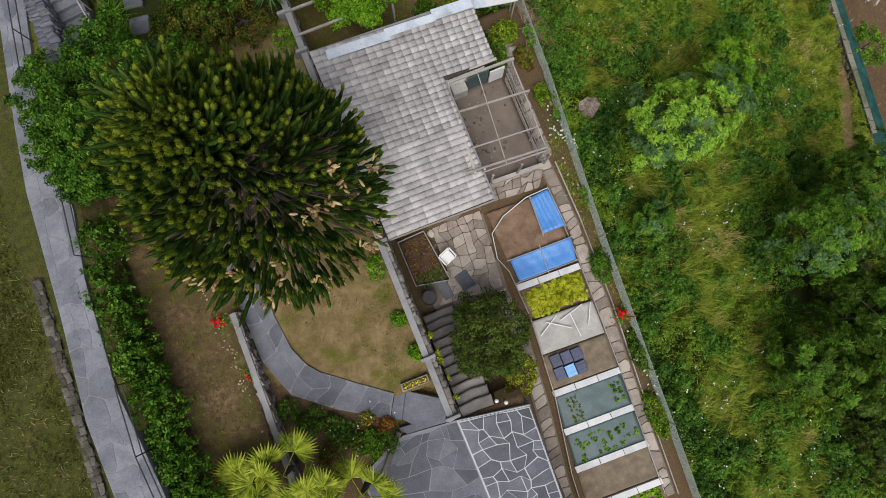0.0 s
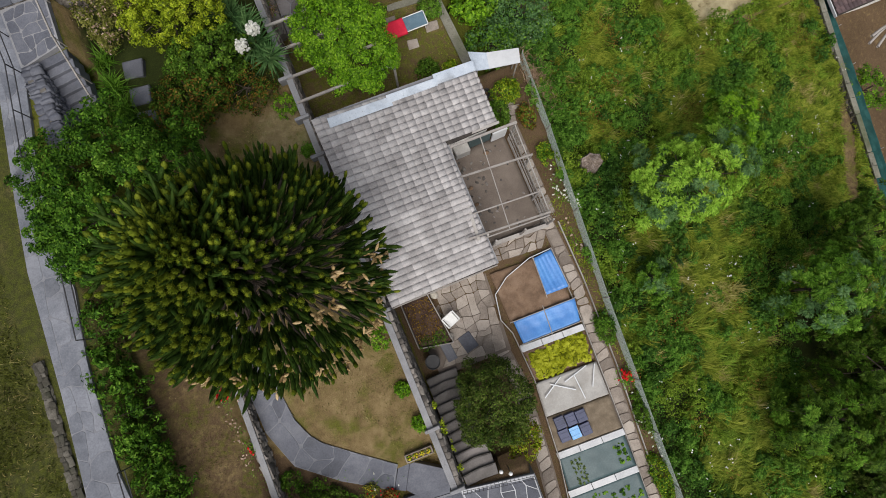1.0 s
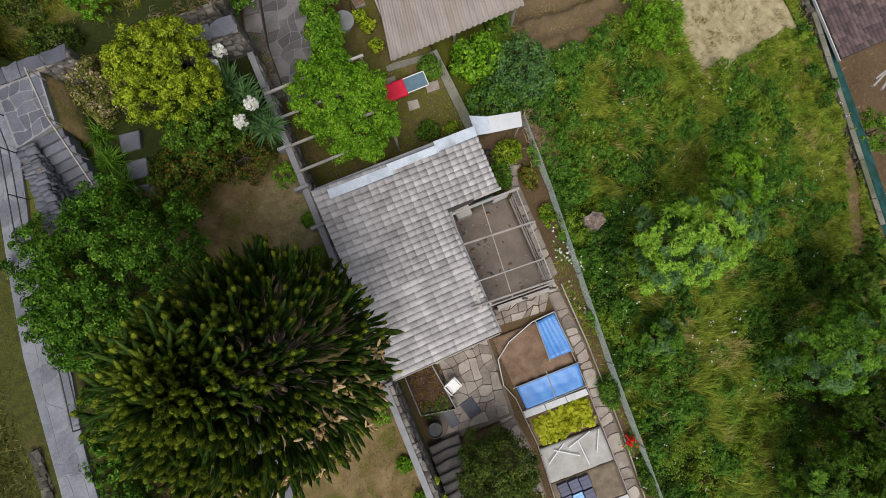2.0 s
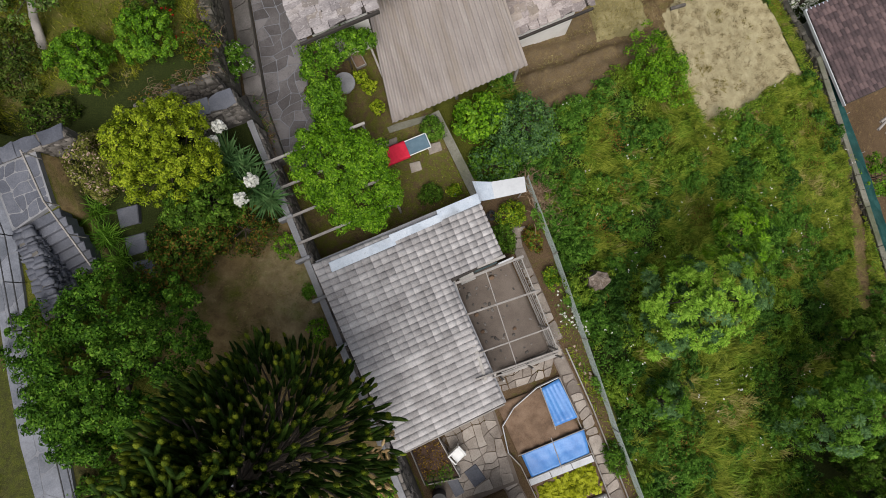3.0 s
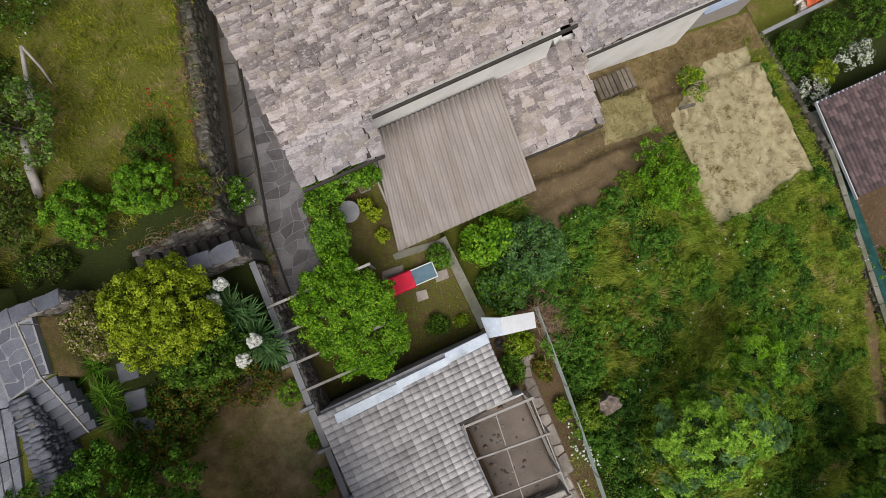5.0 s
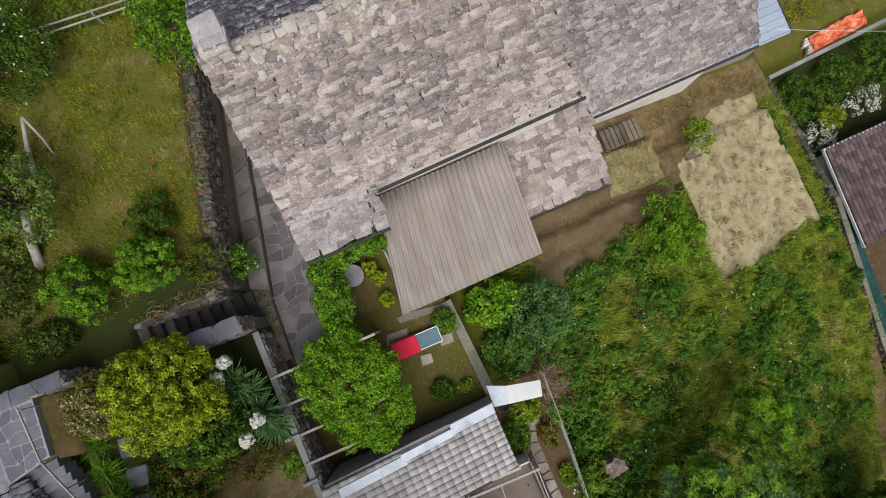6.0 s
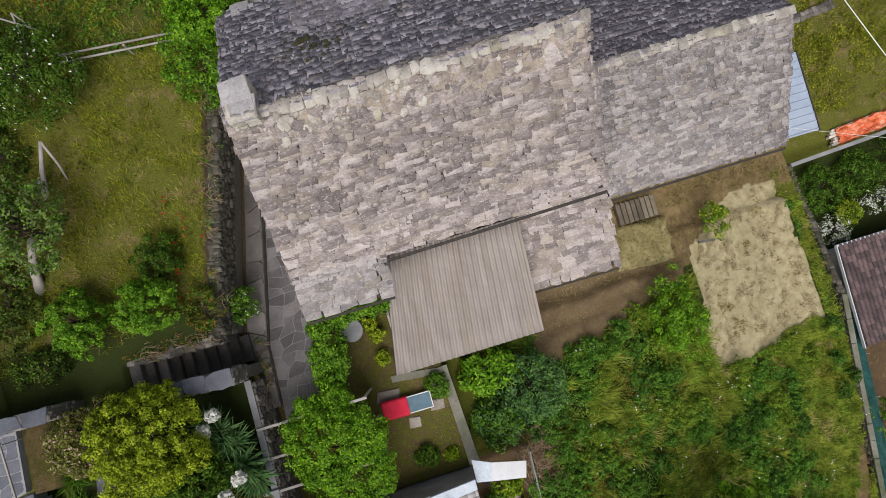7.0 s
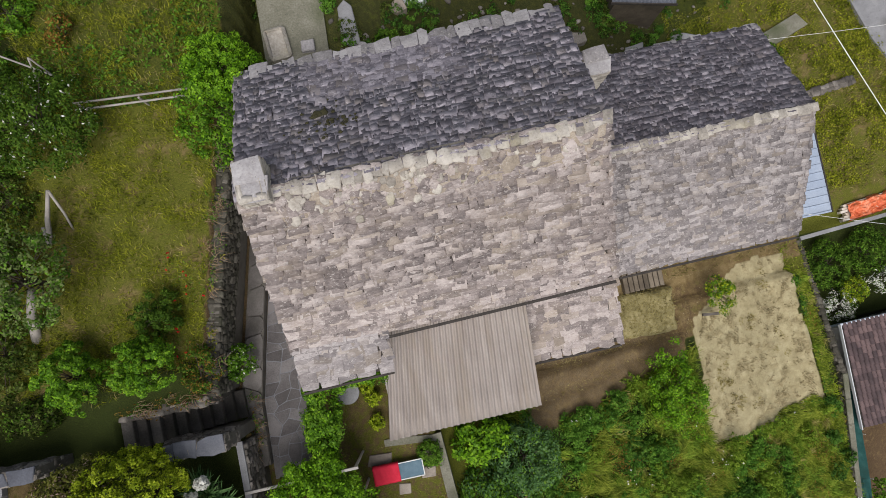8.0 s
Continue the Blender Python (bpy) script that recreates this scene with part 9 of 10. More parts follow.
vine_pergola()
bm = bmesh.new()
slab(bm, [(5.42, 10.4), (5.82, 10.4), (5.66, 14.22), (5.32, 14.2)], -3.2, -1.18)
tagged(part("wall_yard", bm, M["mossy_concrete"], None), "low concrete edge of the yard", "wall", kind="structure")
for x, y, w in ((3.2, 13.75, 0.5), (4.9, 12.9, 0.3), (5.0, 13.5, 0.35), (3.9, 12.5, 0.25)):
    bm = bmesh.new()
    slab(bm, [(x - w, y - 0.18), (x + w * 0.8, y - 0.22), (x + w, y + 0.15), (x - w * 0.7, y + 0.22)], -1.4, -1.2)
    bmesh.ops.bevel(bm, geom=bm.edges[:], offset=0.02, segments=1, affect="EDGES")
    tagged(part("stepping_stone", bm, M["gneiss_warm"], None), "flat stone set in the yard", "stone", "stones in the yard", kind="structure")

bm = bmesh.new()
slab(bm, [(3.5, 14.4), (3.5, 14.16), (4.4, 14.06), (5.3, 13.98), (5.32, 14.2), (3.9, 14.4)], -1.6, -1.2)
tagged(part("concrete_apron", bm, M["mossy_concrete"], None), "narrow grey concrete apron along the porch", "paving", kind="structure")


def planter_frame(x, y, z, turn):
    """An empty plant bed framed by four thin boards."""
    f = empty("planter_box", x, y, z, turn)
    tagged(f, "small pale timber planter frame filled with earth", "planter")
    m = pose(x, y, z, 0, 0, turn)
    for b in ((-0.22, -0.42, 0, -0.18, 0.42, 0.16), (0.18, -0.42, 0, 0.22, 0.42, 0.16), (-0.18, -0.42, 0, 0.18, -0.38, 0.16), (-0.18, 0.38, 0, 0.18, 0.42, 0.16)):
        bm = bmesh.new()
        box(bm, *b, 0.006, m)
        part("board", bm, M["timber"], f)
    bm = bmesh.new()
    box(bm, -0.18, -0.38, 0, 0.18, 0.38, 0.1, 0, m)
    part("earth", bm, M["soil"], f)


planter_frame(3.53, 17.5, -1.25, 3)
for k, (x, y, r, h, body, leaf, label) in enumerate(((2.42, 17.75, 0.17, 0.3, "white_plastic", "leaf_mid", "round white plant pot beside the wall"), (2.72, 17.62, 0.1, 0.2, "white_plastic", "leaf_grey", "small white plant pot"), (4.85, 10.95, 0.16, 0.26, "fleece", "leaf_yellow", "pale square pot with yellow-green plant"))):
    p = empty("potted_plant", x, y, -1.25)
    tagged(p, label, "potted plant", "pots in the yard")
    bm = bmesh.new()
    ring_wall(bm, x, y, -1.25, -1.25 + h, r * 0.75, r, 0.02, 4 if k == 2 else 18)
    part("pot", bm, M[body], p)
    rng_p = np.random.default_rng(930 + k)
    pts, nor, _ = crown_points((x, y, -1.25 + h), (r * 0.9, r * 0.9, r * 0.7), 16, 10, 0.05, rng_p, -0.1)
    v, f = leaf_quads(pts, nor, 0.07, rng_p, 0.5)
    np_part("foliage", v, f, M[leaf], p)
# coiled hose on the ground beneath the canopy
cu = bpy.data.curves.new("hose_coil", "CURVE")
cu.dimensions, cu.bevel_depth = "3D", 0.018
sp = cu.splines.new("POLY")
sp.points.add(95)
for i, q in enumerate(sp.points):
    a, r = i * 2 * math.pi / 16, 0.13 + 0.05 * math.sin(i * 0.7) + 0.004 * (i % 5)
    q.co = (5.9 + r * math.cos(a), 9.55 + r * math.sin(a), -1.7 + 0.025 * (i // 16), 1)
cu.materials.append(M["black_rubber"])
tagged(new("hose_coil", cu), "dark coiled garden hose beside the garage", "hose")
cu = bpy.data.curves.new("garden_hose", "CURVE")
cu.dimensions, cu.bevel_depth = "3D", 0.014
sp = cu.splines.new("POLY")
sp.points.add(14)
for i, q in enumerate(sp.points):
    u = i / 14
    q.co = (6.0 - 0.12 * u + 0.1 * math.sin(5 * u), 9.3 - 1.25 * u, -1.69, 1)
cu.materials.append(M["fleece"])
tagged(new("garden_hose", cu), "pale hose trailing beside the garage", "hose")
for x, y, w in ((6.45, 9.0, 0.3), (6.75, 8.6, 0.22), (7.05, 8.15, 0.18), (6.3, 8.3, 0.16)):
    bm = bmesh.new()
    slab(bm, [(x - w, y - w * 0.35), (x + w * 0.7, y - w * 0.5), (x + w, y + w * 0.2), (x - w * 0.5, y + w * 0.5)], -1.9, -1.66)
    bmesh.ops.bevel(bm, geom=bm.edges[:], offset=0.025, segments=1, affect="EDGES")
    tagged(part("stepping_stone", bm, M["gneiss_warm"], None), "flat pale stone set in bare earth", "stone", "stones beside the garage", kind="structure")
# withered stalks heaped outside the fence
rng_h = np.random.default_rng(1811)
root = empty("cut_stalks", 8.15, 9.6, gz(8.15, 9.6))
tagged(root, "heap of withered brown stalks outside the fence", "plant waste", kind="stuff")
pts = np.stack([8.15 + rng_h.normal(0, 0.32, 900), 9.7 + rng_h.normal(0, 0.6, 900), np.zeros(900)], axis=1)
pts[:, 2] = heights(pts[:, 0], pts[:, 1]) + rng_h.uniform(0.35, 0.7, 900)
v, f = sward(pts, rng_h.uniform(0, 6.28, 900), np.full(900, 0.35), 0.02, rng_h, 1.1)
np_part("stalks", v, f, M["dry_stalk"], root)

# ---- meadow stumps ----
for x, y, z, r, h, sides, turn, label in ((9.0, 5.4, -3.6, 0.5, 0.95, 7, 0.5, "broad split tree stump in the meadow"), (9.5, -0.2, -3.75, 0.26, 0.9, 8, 0.0, "pale cut stump beside a sapling")):
    bm = bmesh.new()
    rings = []
    for q in (0.0, 0.3, 0.62, 0.9, 1.0):
        row = []
        for k in range(sides * 3):
            a = turn + 2 * math.pi * k / (sides * 3)
            flat = math.cos(math.pi / sides) / math.cos((a - turn) % (2 * math.pi / sides) - math.pi / sides)
            rr = r * flat * (1.2 - 0.22 * min(q * 1.6, 1)) * (1 + 0.22 * noise.noise((math.cos(a) * 2.6, math.sin(a) * 2.6, q * 0.6 + x))) * (0.93 if q == 1.0 else 1.0)
            row.append(bm.verts.new((x + rr * math.cos(a), y + rr * math.sin(a) * 0.8, z + h * q + 0.22 * (q > 0.8) * noise.noise((math.cos(a) * 1.5, math.sin(a) * 1.5, x)))))
        rings.append(row)
    n = sides * 3
    for a, b in zip(rings, rings[1:]):
        for k in range(n):
            bm.faces.new((a[k], a[(k + 1) % n], b[(k + 1) % n], b[k]))
    bmesh.ops.poke(bm, faces=[bm.faces.new(rings[-1])], offset=-0.06)
    tagged(part("tree_stump", bm, M["stump"], None), label, "stump")

# ---- upper lawn: dead trunk, rails ----
bm = bmesh.new()
limb(bm, [(-6.41, 20.69, 2.0), (-6.00, 21.41, 2.75), (-5.46, 22.13, 3.4)], 0.17, 0.11, 10)
for v in bm.verts:
    v.co += v.normal * 0.02 * noise.noise(v.co * 5)
tagged(part("dead_trunk", bm, M["dead_wood"], None, smooth=True), "leaning bleached dead tree trunk", "trunk")
bm = bmesh.new()
limb(bm, [(-5.5, 23.6, 2.0), (-5.1, 24.4, 2.6), (-4.7, 25.2, 3.0)], 0.1, 0.06, 7)
limb(bm, [(-4.7, 25.2, 3.0), (-4.55, 24.5, 2.6), (-4.6, 23.85, 2.0)], 0.05, 0.035, 7)
limb(bm, [(-5.45, 23.5, 2.0), (-5.4, 23.9, 2.3), (-5.35, 24.2, 2.5)], 0.09, 0.05, 7)
tagged(part("bare_branch", bm, M["dead_wood"], None, smooth=True), "grey bare branches propped on the lawn", "branch")
for dy, dz in ((0.0, 0.0), (-0.18, -0.12)):
    bm = bmesh.new()
    bar(bm, (-3.5, 27.85 + dy, 2.95 + dz), (0.6, 27.55 + dy, 2.9 + dz), 0.035, 7)
    tagged(part("timber_pole", bm, M["timber"], None), "long pale timber pole across the lawn", "pole", "poles across the lawn")
for p in ((-3.3, 27.75), (-1.4, 27.6), (0.3, 27.45)):
    bm = bmesh.new()
    bar(bm, (*p, 1.9), (*p, 2.95), 0.04, 7)
    tagged(part("fence_post", bm, M["timber"], None), "short timber post on the lawn", "post", "posts on the lawn")
fr = empty("clothes_prop", -4.6, 29.2, 2.1)
tagged(fr, "thin timber clothes prop at the lawn's edge", "clothes prop")
for a, b in (((-4.82, 28.5, 2.0), (-4.56, 29.6, 3.1)), ((-5.8, 30.1, 3.0), (-4.0, 28.95, 2.9)), ((-4.56, 29.6, 3.1), (-4.02, 28.9, 2.0))):
    bm = bmesh.new()
    bar(bm, a, b, 0.03, 6)
    part("pole", bm, M["timber"], fr)

# ---- east side: boundary wall, net, neighbour ----
M["teal_net"] = shade("teal_shade_net", ((0.008, 0.055, 0.05), (0.016, 0.095, 0.088), (0.05, 0.16, 0.15)), 2.5, 30, 0.7, 0.4, stain=0.4, stain_colour=(0.03, 0.05, 0.03))
stone_wall("wall_east_north", (25.45, 18.0), (25.9, 11.0), 0.2, -9.8, -8.2, "low mossy boundary wall of rough stone", 211, None, 0.25, 100, "mossy_rubble")
east = stone_wall("wall_east_south", (25.9, 11.0), (24.0, -0.5), 0.22, -10.0, -8.2, "low boundary wall with rough grey coping", 212, None, 0.3, 80, "mossy_rubble")
rng_e = np.random.default_rng(214)
t_e = 0.0
while t_e < 1.0:
    w_e = rng_e.uniform(0.1, 0.2)
    a_e, b_e = Vector((25.9, 11.0, -8.2)).lerp(Vector((24.0, -0.5, -8.2)), t_e), Vector((25.9, 11.0, -8.2)).lerp(Vector((24.0, -0.5, -8.2)), min(t_e + w_e * 0.985, 1.0))
    bm = bmesh.new()
    plank(bm, a_e, b_e, 0.27 + rng_e.uniform(-0.02, 0.03), 0.09, 0.015)
    part("coping", bm, M["mossy_concrete"], east)
    t_e += w_e
net_line = [(26.35, 9.9, -9.6), (25.85, 5.5, -9.6), (25.1, 0.8, -9.6), (24.3, -4.5, -9.6)]
nf = empty("shade_net_fence", 26.0, 5.0, -9.6)
tagged(nf, "teal shade net fence beside the boundary wall", "fence", kind="structure")
for a, b in zip(net_line, net_line[1:]):
    bm = bmesh.new()
    n = 10
    rows = [[bm.verts.new(Vector(a).lerp(Vector(b), i / n) + Vector((0.34 * (j / 4 - 0.5) + 0.05 * noise.noise((i, j, a[1])), 0, 0.3 + 0.9 * j / 4 * 0.6))) for i in range(n + 1)] for j in range(5)]
    for j in range(4):
        for i in range(n):
            bm.faces.new((rows[j][i], rows[j][i + 1], rows[j + 1][i + 1], rows[j + 1][i]))
    ob = part("net", bm, M["teal_net"], nf)
    mod = ob.modifiers.new("thickness", "SOLIDIFY")
    mod.thickness = 0.01
    for i in (0, 5):
        p = Vector(a).lerp(Vector(b), i / n)
        bm = bmesh.new()
        bar(bm, p - Vector((0, 0, 0.2)), p + Vector((0.3, 0, 0.9)), 0.025, 6)
        part("post", bm, M["timber"], nf)


def neighbour():
    h = empty("neighbour_shed", 29.0, 10.8, -10.4)
    tagged(h, "neighbouring building under brown-red roof tiles", "building")
    z = lambda y: -8.35 + 0.1 * (y - 8.2)
    walls_of("wall", [(26.7, 8.6), (33.2, 8.6), (33.2, 13.1), (26.7, 13.1)], -11.5, [z(8.6) - 0.2, z(8.6) - 0.2, z(13.1) - 0.2, z(13.1) - 0.2], 0.25, M["plaster"], h)
    bm = bmesh.new()
    slab(bm, [(26.1, 8.15), (33.6, 8.15), (33.6, 13.4), (26.15, 13.4)], [z(8.15) - 0.16, z(8.15) - 0.16, z(13.4) - 0.16, z(13.4) - 0.16], [z(8.15) - 0.04, z(8.15) - 0.04, z(13.4) - 0.04, z(13.4) - 0.04])
    roof = part("roof", bm, M["shadow_gap"], h)
    shapes, tris = tile_shape()
    turn = np.array([[0, 1, 0], [-1, 0, 0], [0, 0, 1.0]])
    shapes = [s @ turn.T for s in shapes]
    poses = []
    y = 8.2
    while y < 13.35:
        x = 26.2
        while x < 33.5:
            m = np.eye(4)
            m[0, 0], m[1, 1], m[2, 2] = 0.225, 0.34, 0.15
            m[2, 1] = -0.02
            m[:3, 3] = (x + 0.12, y + 0.165, z(y + 0.165) + 0.01)
            poses.append(m)
            x += 0.24
        y += 0.33
    place_pieces("roof_tile", poses, shapes, tris, M["red_tile"], roof, [p[0, 3] < 29.5 and i < 400 for i, p in enumerate(poses)], "brown-red roof tiles")
    bm = bmesh.new()
    plank(bm, (26.04, 8.1, z(8.1) + 0.0), (26.08, 13.45, z(13.45) + 0.0), 0.045, 0.2)
    part("verge_board", bm, M["white_sheet"], h)
    bm = bmesh.new()
    plank(bm, (26.08, 13.45, z(13.45) - 0.02), (33.6, 13.45, z(13.45) - 0.02), 0.1, 0.1)
    part("gutter", bm, M["zinc"], h, "pale metal gutter")


neighbour()
bm = bmesh.new()
box(bm, 26.6, 10.6, -10.2, 27.4, 13.2, -9.6, 0.02)
tagged(part("concrete_ledge", bm, M["zinc"], None), "pale blue-grey ledge beside the building", "ledge", kind="structure")
woody("flowering_bush", 27.0, 14.2, -9.0, (0.8, 0.75, 0.6), "leaf_dark", 0.1, 60, 30, "bush covered in white blossoms", "shrub", 951, "petal_white", 0.6, 0.14, 0.05, group="flowering bushes")
woody("flowering_bush", 28.1, 14.8, -9.0, (0.7, 0.6, 0.6), "leaf_yellow", 0.1, 60, 30, "yellow-green bush beside white blossoms", "shrub", 952, "leaf_mid", 0.2, 0.14, 0.05)
woody("flowering_bush", 29.9, 15.0, -9.0, (1.2, 0.65, 0.6), "leaf_dark", 0.1, 80, 30, "bush covered in white blossoms", "shrub", 953, "petal_white", 0.55, 0.14, 0.05, group="flowering bushes")
for k, (x, y, rx, ry) in enumerate(((27.2, 16.4, 1.1, 1.2), (29.4, 16.6, 1.3, 1.2), (31.8, 16.8, 1.4, 1.3))):
    woody("dark_hedge_bush", x, y, -9.2, (rx, ry, 0.7), "leaf_dark", 0.11, 110, 40, "dense dark green bush below the terrace", "shrub", 960 + k, "leaf_mid", 0.3, 0.17, 0.05, group="dark bushes")
woody("elder", 26.6, 4.0, -9.2, (0.9, 1.1, 0.7), "leaf_mid", 0.12, 70, 35, "green bush growing through the net", "shrub", 970, "leaf_bright", 0.4, 0.16, 0.05)
bm = bmesh.new()
plank(bm, (25.9, 18.05, -8.75), (34.5, 18.45, -8.75), 0.2, 0.16)
tagged(part("terrace_kerb", bm, M["concrete"], None), "long grey kerb of a small terrace", "kerb", kind="structure")

M["orange_sheet"] = shade("orange_sheet", ((0.45, 0.075, 0.02), (0.68, 0.15, 0.055), (0.8, 0.36, 0.22)), 1.6, 8, 0.6, 0.4, low=0.38, high=0.66)
M["pale_timber"] = shade("pale_sawn_timber", ((0.42, 0.34, 0.26), (0.56, 0.48, 0.4), (0.68, 0.62, 0.55)), 3, 20, 0.8, 0.2, objects=0.3)


def woodpile():
    w = empty("covered_woodpile", 30.4, 19.1, -9.4)
    tagged(w, "stack of pale timber under a crumpled orange sheet", "woodpile")
    for k in range(6):
        bm = bmesh.new()
        plank(bm, (28.62 + 0.12 * (k % 3), 18.45 + 0.15 * k, -9.2), (31.6, 18.65 + 0.15 * k, -9.2), 0.135, 0.3, 0.015)
        part("timber", bm, M["pale_timber"], w)
    bm = bmesh.new()
    n, m = 60, 20
    rows = []
    for j in range(m + 1):
        row = []
        for i in range(n + 1):
            u, v = i / n, j / m
            x = 29.0 + 3.3 * u
            y = 18.35 + (0.95 + 0.2 * noise.noise((u * 5, 3.0, 1.0))) * v + 0.25 * u + 0.1 * noise.noise((u * 9, v * 2, 1.0))
            z = -8.95 + 0.16 * noise.noise((u * 7, v * 4, 2.0)) + 0.09 * abs(noise.noise((u * 17 + v * 5, v * 8 - u * 6, 5.0))) - 0.5 * max(abs(v - 0.5) - 0.42, 0) * 6
            row.append(bm.verts.new((x, y, z)))
        rows.append(row)
    for j in range(m):
        for i in range(n):
            bm.faces.new((rows[j][i], rows[j][i + 1], rows[j + 1][i + 1], rows[j + 1][i]))
    ob = part("sheet", bm, M["orange_sheet"], w)
    mod = ob.modifiers.new("thickness", "SOLIDIFY")
    mod.thickness = 0.01


woodpile()


def blue_shed():
    s = empty("metal_shed", 23.6, 20.9, -7.0)
    tagged(s, "small shed with pale blue ribbed metal roof", "shed")
    walls_of("wall", [(21.2, 19.4), (24.7, 19.4), (24.7, 22.5), (21.2, 22.5)], -9.0, [-4.6, -4.7, -4.7, -4.6], 0.15, M["timber"], s)
    bm = bmesh.new()
    slab(bm, [(20.9, 19.05), (24.98, 19.03), (25.2, 22.8), (20.9, 22.8)], [-4.5, -4.56, -4.56, -4.5], [-4.44, -4.5, -4.5, -4.44])
    roof = part("roof", bm, M["shed_roof"], s, "pale blue sheet metal roof")
    for k in range(11):
        y = 19.1 + k * 0.36
        bm = bmesh.new()
        plank(bm, (20.9, y, -4.42), (24.98 + 0.02 * k, y, -4.48), 0.03, 0.05)
        part("seam", bm, M["shed_roof"], roof)
    bm = bmesh.new()
    plank(bm, (25.0, 19.0, -4.52), (25.24, 22.85, -4.52), 0.05, 0.14)
    part("verge_board", bm, M["shadow_gap"], s)


blue_shed()

# ---- plot beside the wing ----
def raised_bed():
    """A low turf-covered mound with crumbling earth edges."""
    n, m = 30, 20
    at = frame_on([(14.2, 15.35, -5.5), (17.25, 15.3, -5.75), (17.45, 17.35, -5.75), (14.7, 17.65, -5.5)])
    verts, top = [], []
    for j in range(m + 1):
        for i in range(n + 1):
            u, v = i / n, j / m
            p = at(u, v)
            edge = min(u * 3.0, (1 - u) * 3.0, v * 2.0, (1 - v) * 2.0)
            h = 0.42 * float(soft(0.0, 0.26, edge + 0.12 * noise.noise((p[0] * 2, p[1] * 2, 3.0)))) + 0.07 * noise.noise((p[0] * 3, p[1] * 3, 1.0))
            verts.append((p[0], p[1], p[2] + h - 0.12 * (edge <= 0)))
            if edge > 0.1:
                top.append(verts[-1])
    k = n + 1
    faces = [(j * k + i, j * k + i + 1, (j + 1) * k + i + 1, (j + 1) * k + i) for j in range(m) for i in range(n)]
    b = empty("raised_bed", 15.9, 16.4, -5.6)
    tagged(b, "raised grassy bed with crumbling earth edges", "bed")
    np_part("mound", verts, faces, M["turf"], b, smooth=True)
    rng = np.random.default_rng(31)
    base = np.array(top)[rng.integers(0, len(top), 1500)] + rng.normal(0, 0.05, (1500, 3)) * np.array([1, 1, 0.1])
    v, f = blades(base - np.array([0, 0, 0.02]), 0.13, 0.018, rng, 0.9)
    tagged(np_part("turf_grass", v, f, M["grass_dry"], b), kind="stuff")


raised_bed()
for k in range(8):
    bm = bmesh.new()
    x = 15.05 + k * 0.25
    slab(bm, [(x, 17.5), (x + 0.2, 17.48), (x + 0.24, 18.45), (x + 0.04, 18.5)], -5.6, -5.0 - 0.04 * k)
    bmesh.ops.bevel(bm, geom=bm.edges[:], offset=0.015, segments=1, affect="EDGES")
    tagged(part("timber_step", bm, M["old_plank"], None), "weathered timber step beside the wing", "step", "timber steps", kind="structure")
woody("broom_bush", 19.4, 16.5, -5.2, (0.55, 0.75, 0.6), "leaf_yellow", 0.1, 60, 30, "spindly yellow-green bush at the plot's corner", "shrub", 980, "leaf_mid", 0.5, 0.14, 0.05)
bm = bmesh.new()
plank(bm, (18.55, 15.72, -5.75), (19.3, 15.62, -5.75), 0.12, 0.18)
tagged(part("stone_sill", bm, M["rubble"], None), "short stone sill beside the bush", "stone")

# ---- yard behind the house ----
bm = bmesh.new()
box(bm, -0.4, -0.6, 0, 0.4, 0.6, 0.45, 0.1, pose(3.08, 29.2, 1.05, 0, 0, 4))
top = max(bm.faces, key=lambda q: q.calc_center_median().z * q.calc_area())
bmesh.ops.inset_region(bm, faces=[top], thickness=0.05, depth=-0.12)
tagged(part("stone_basin", bm, M["ridge_stone"], None), "pale rounded stone basin behind the house", "basin")
bm = bmesh.new()
slab(bm, [(2.5, 28.1), (4.75, 28.0), (5.1, 33.0), (2.7, 33.0)], 0.4, 1.24)
tagged(part("paved_strip", bm, M["mossy_concrete"], None), "mossy paved strip behind the house", "paving", kind="structure")
rng_n = np.random.default_rng(66)
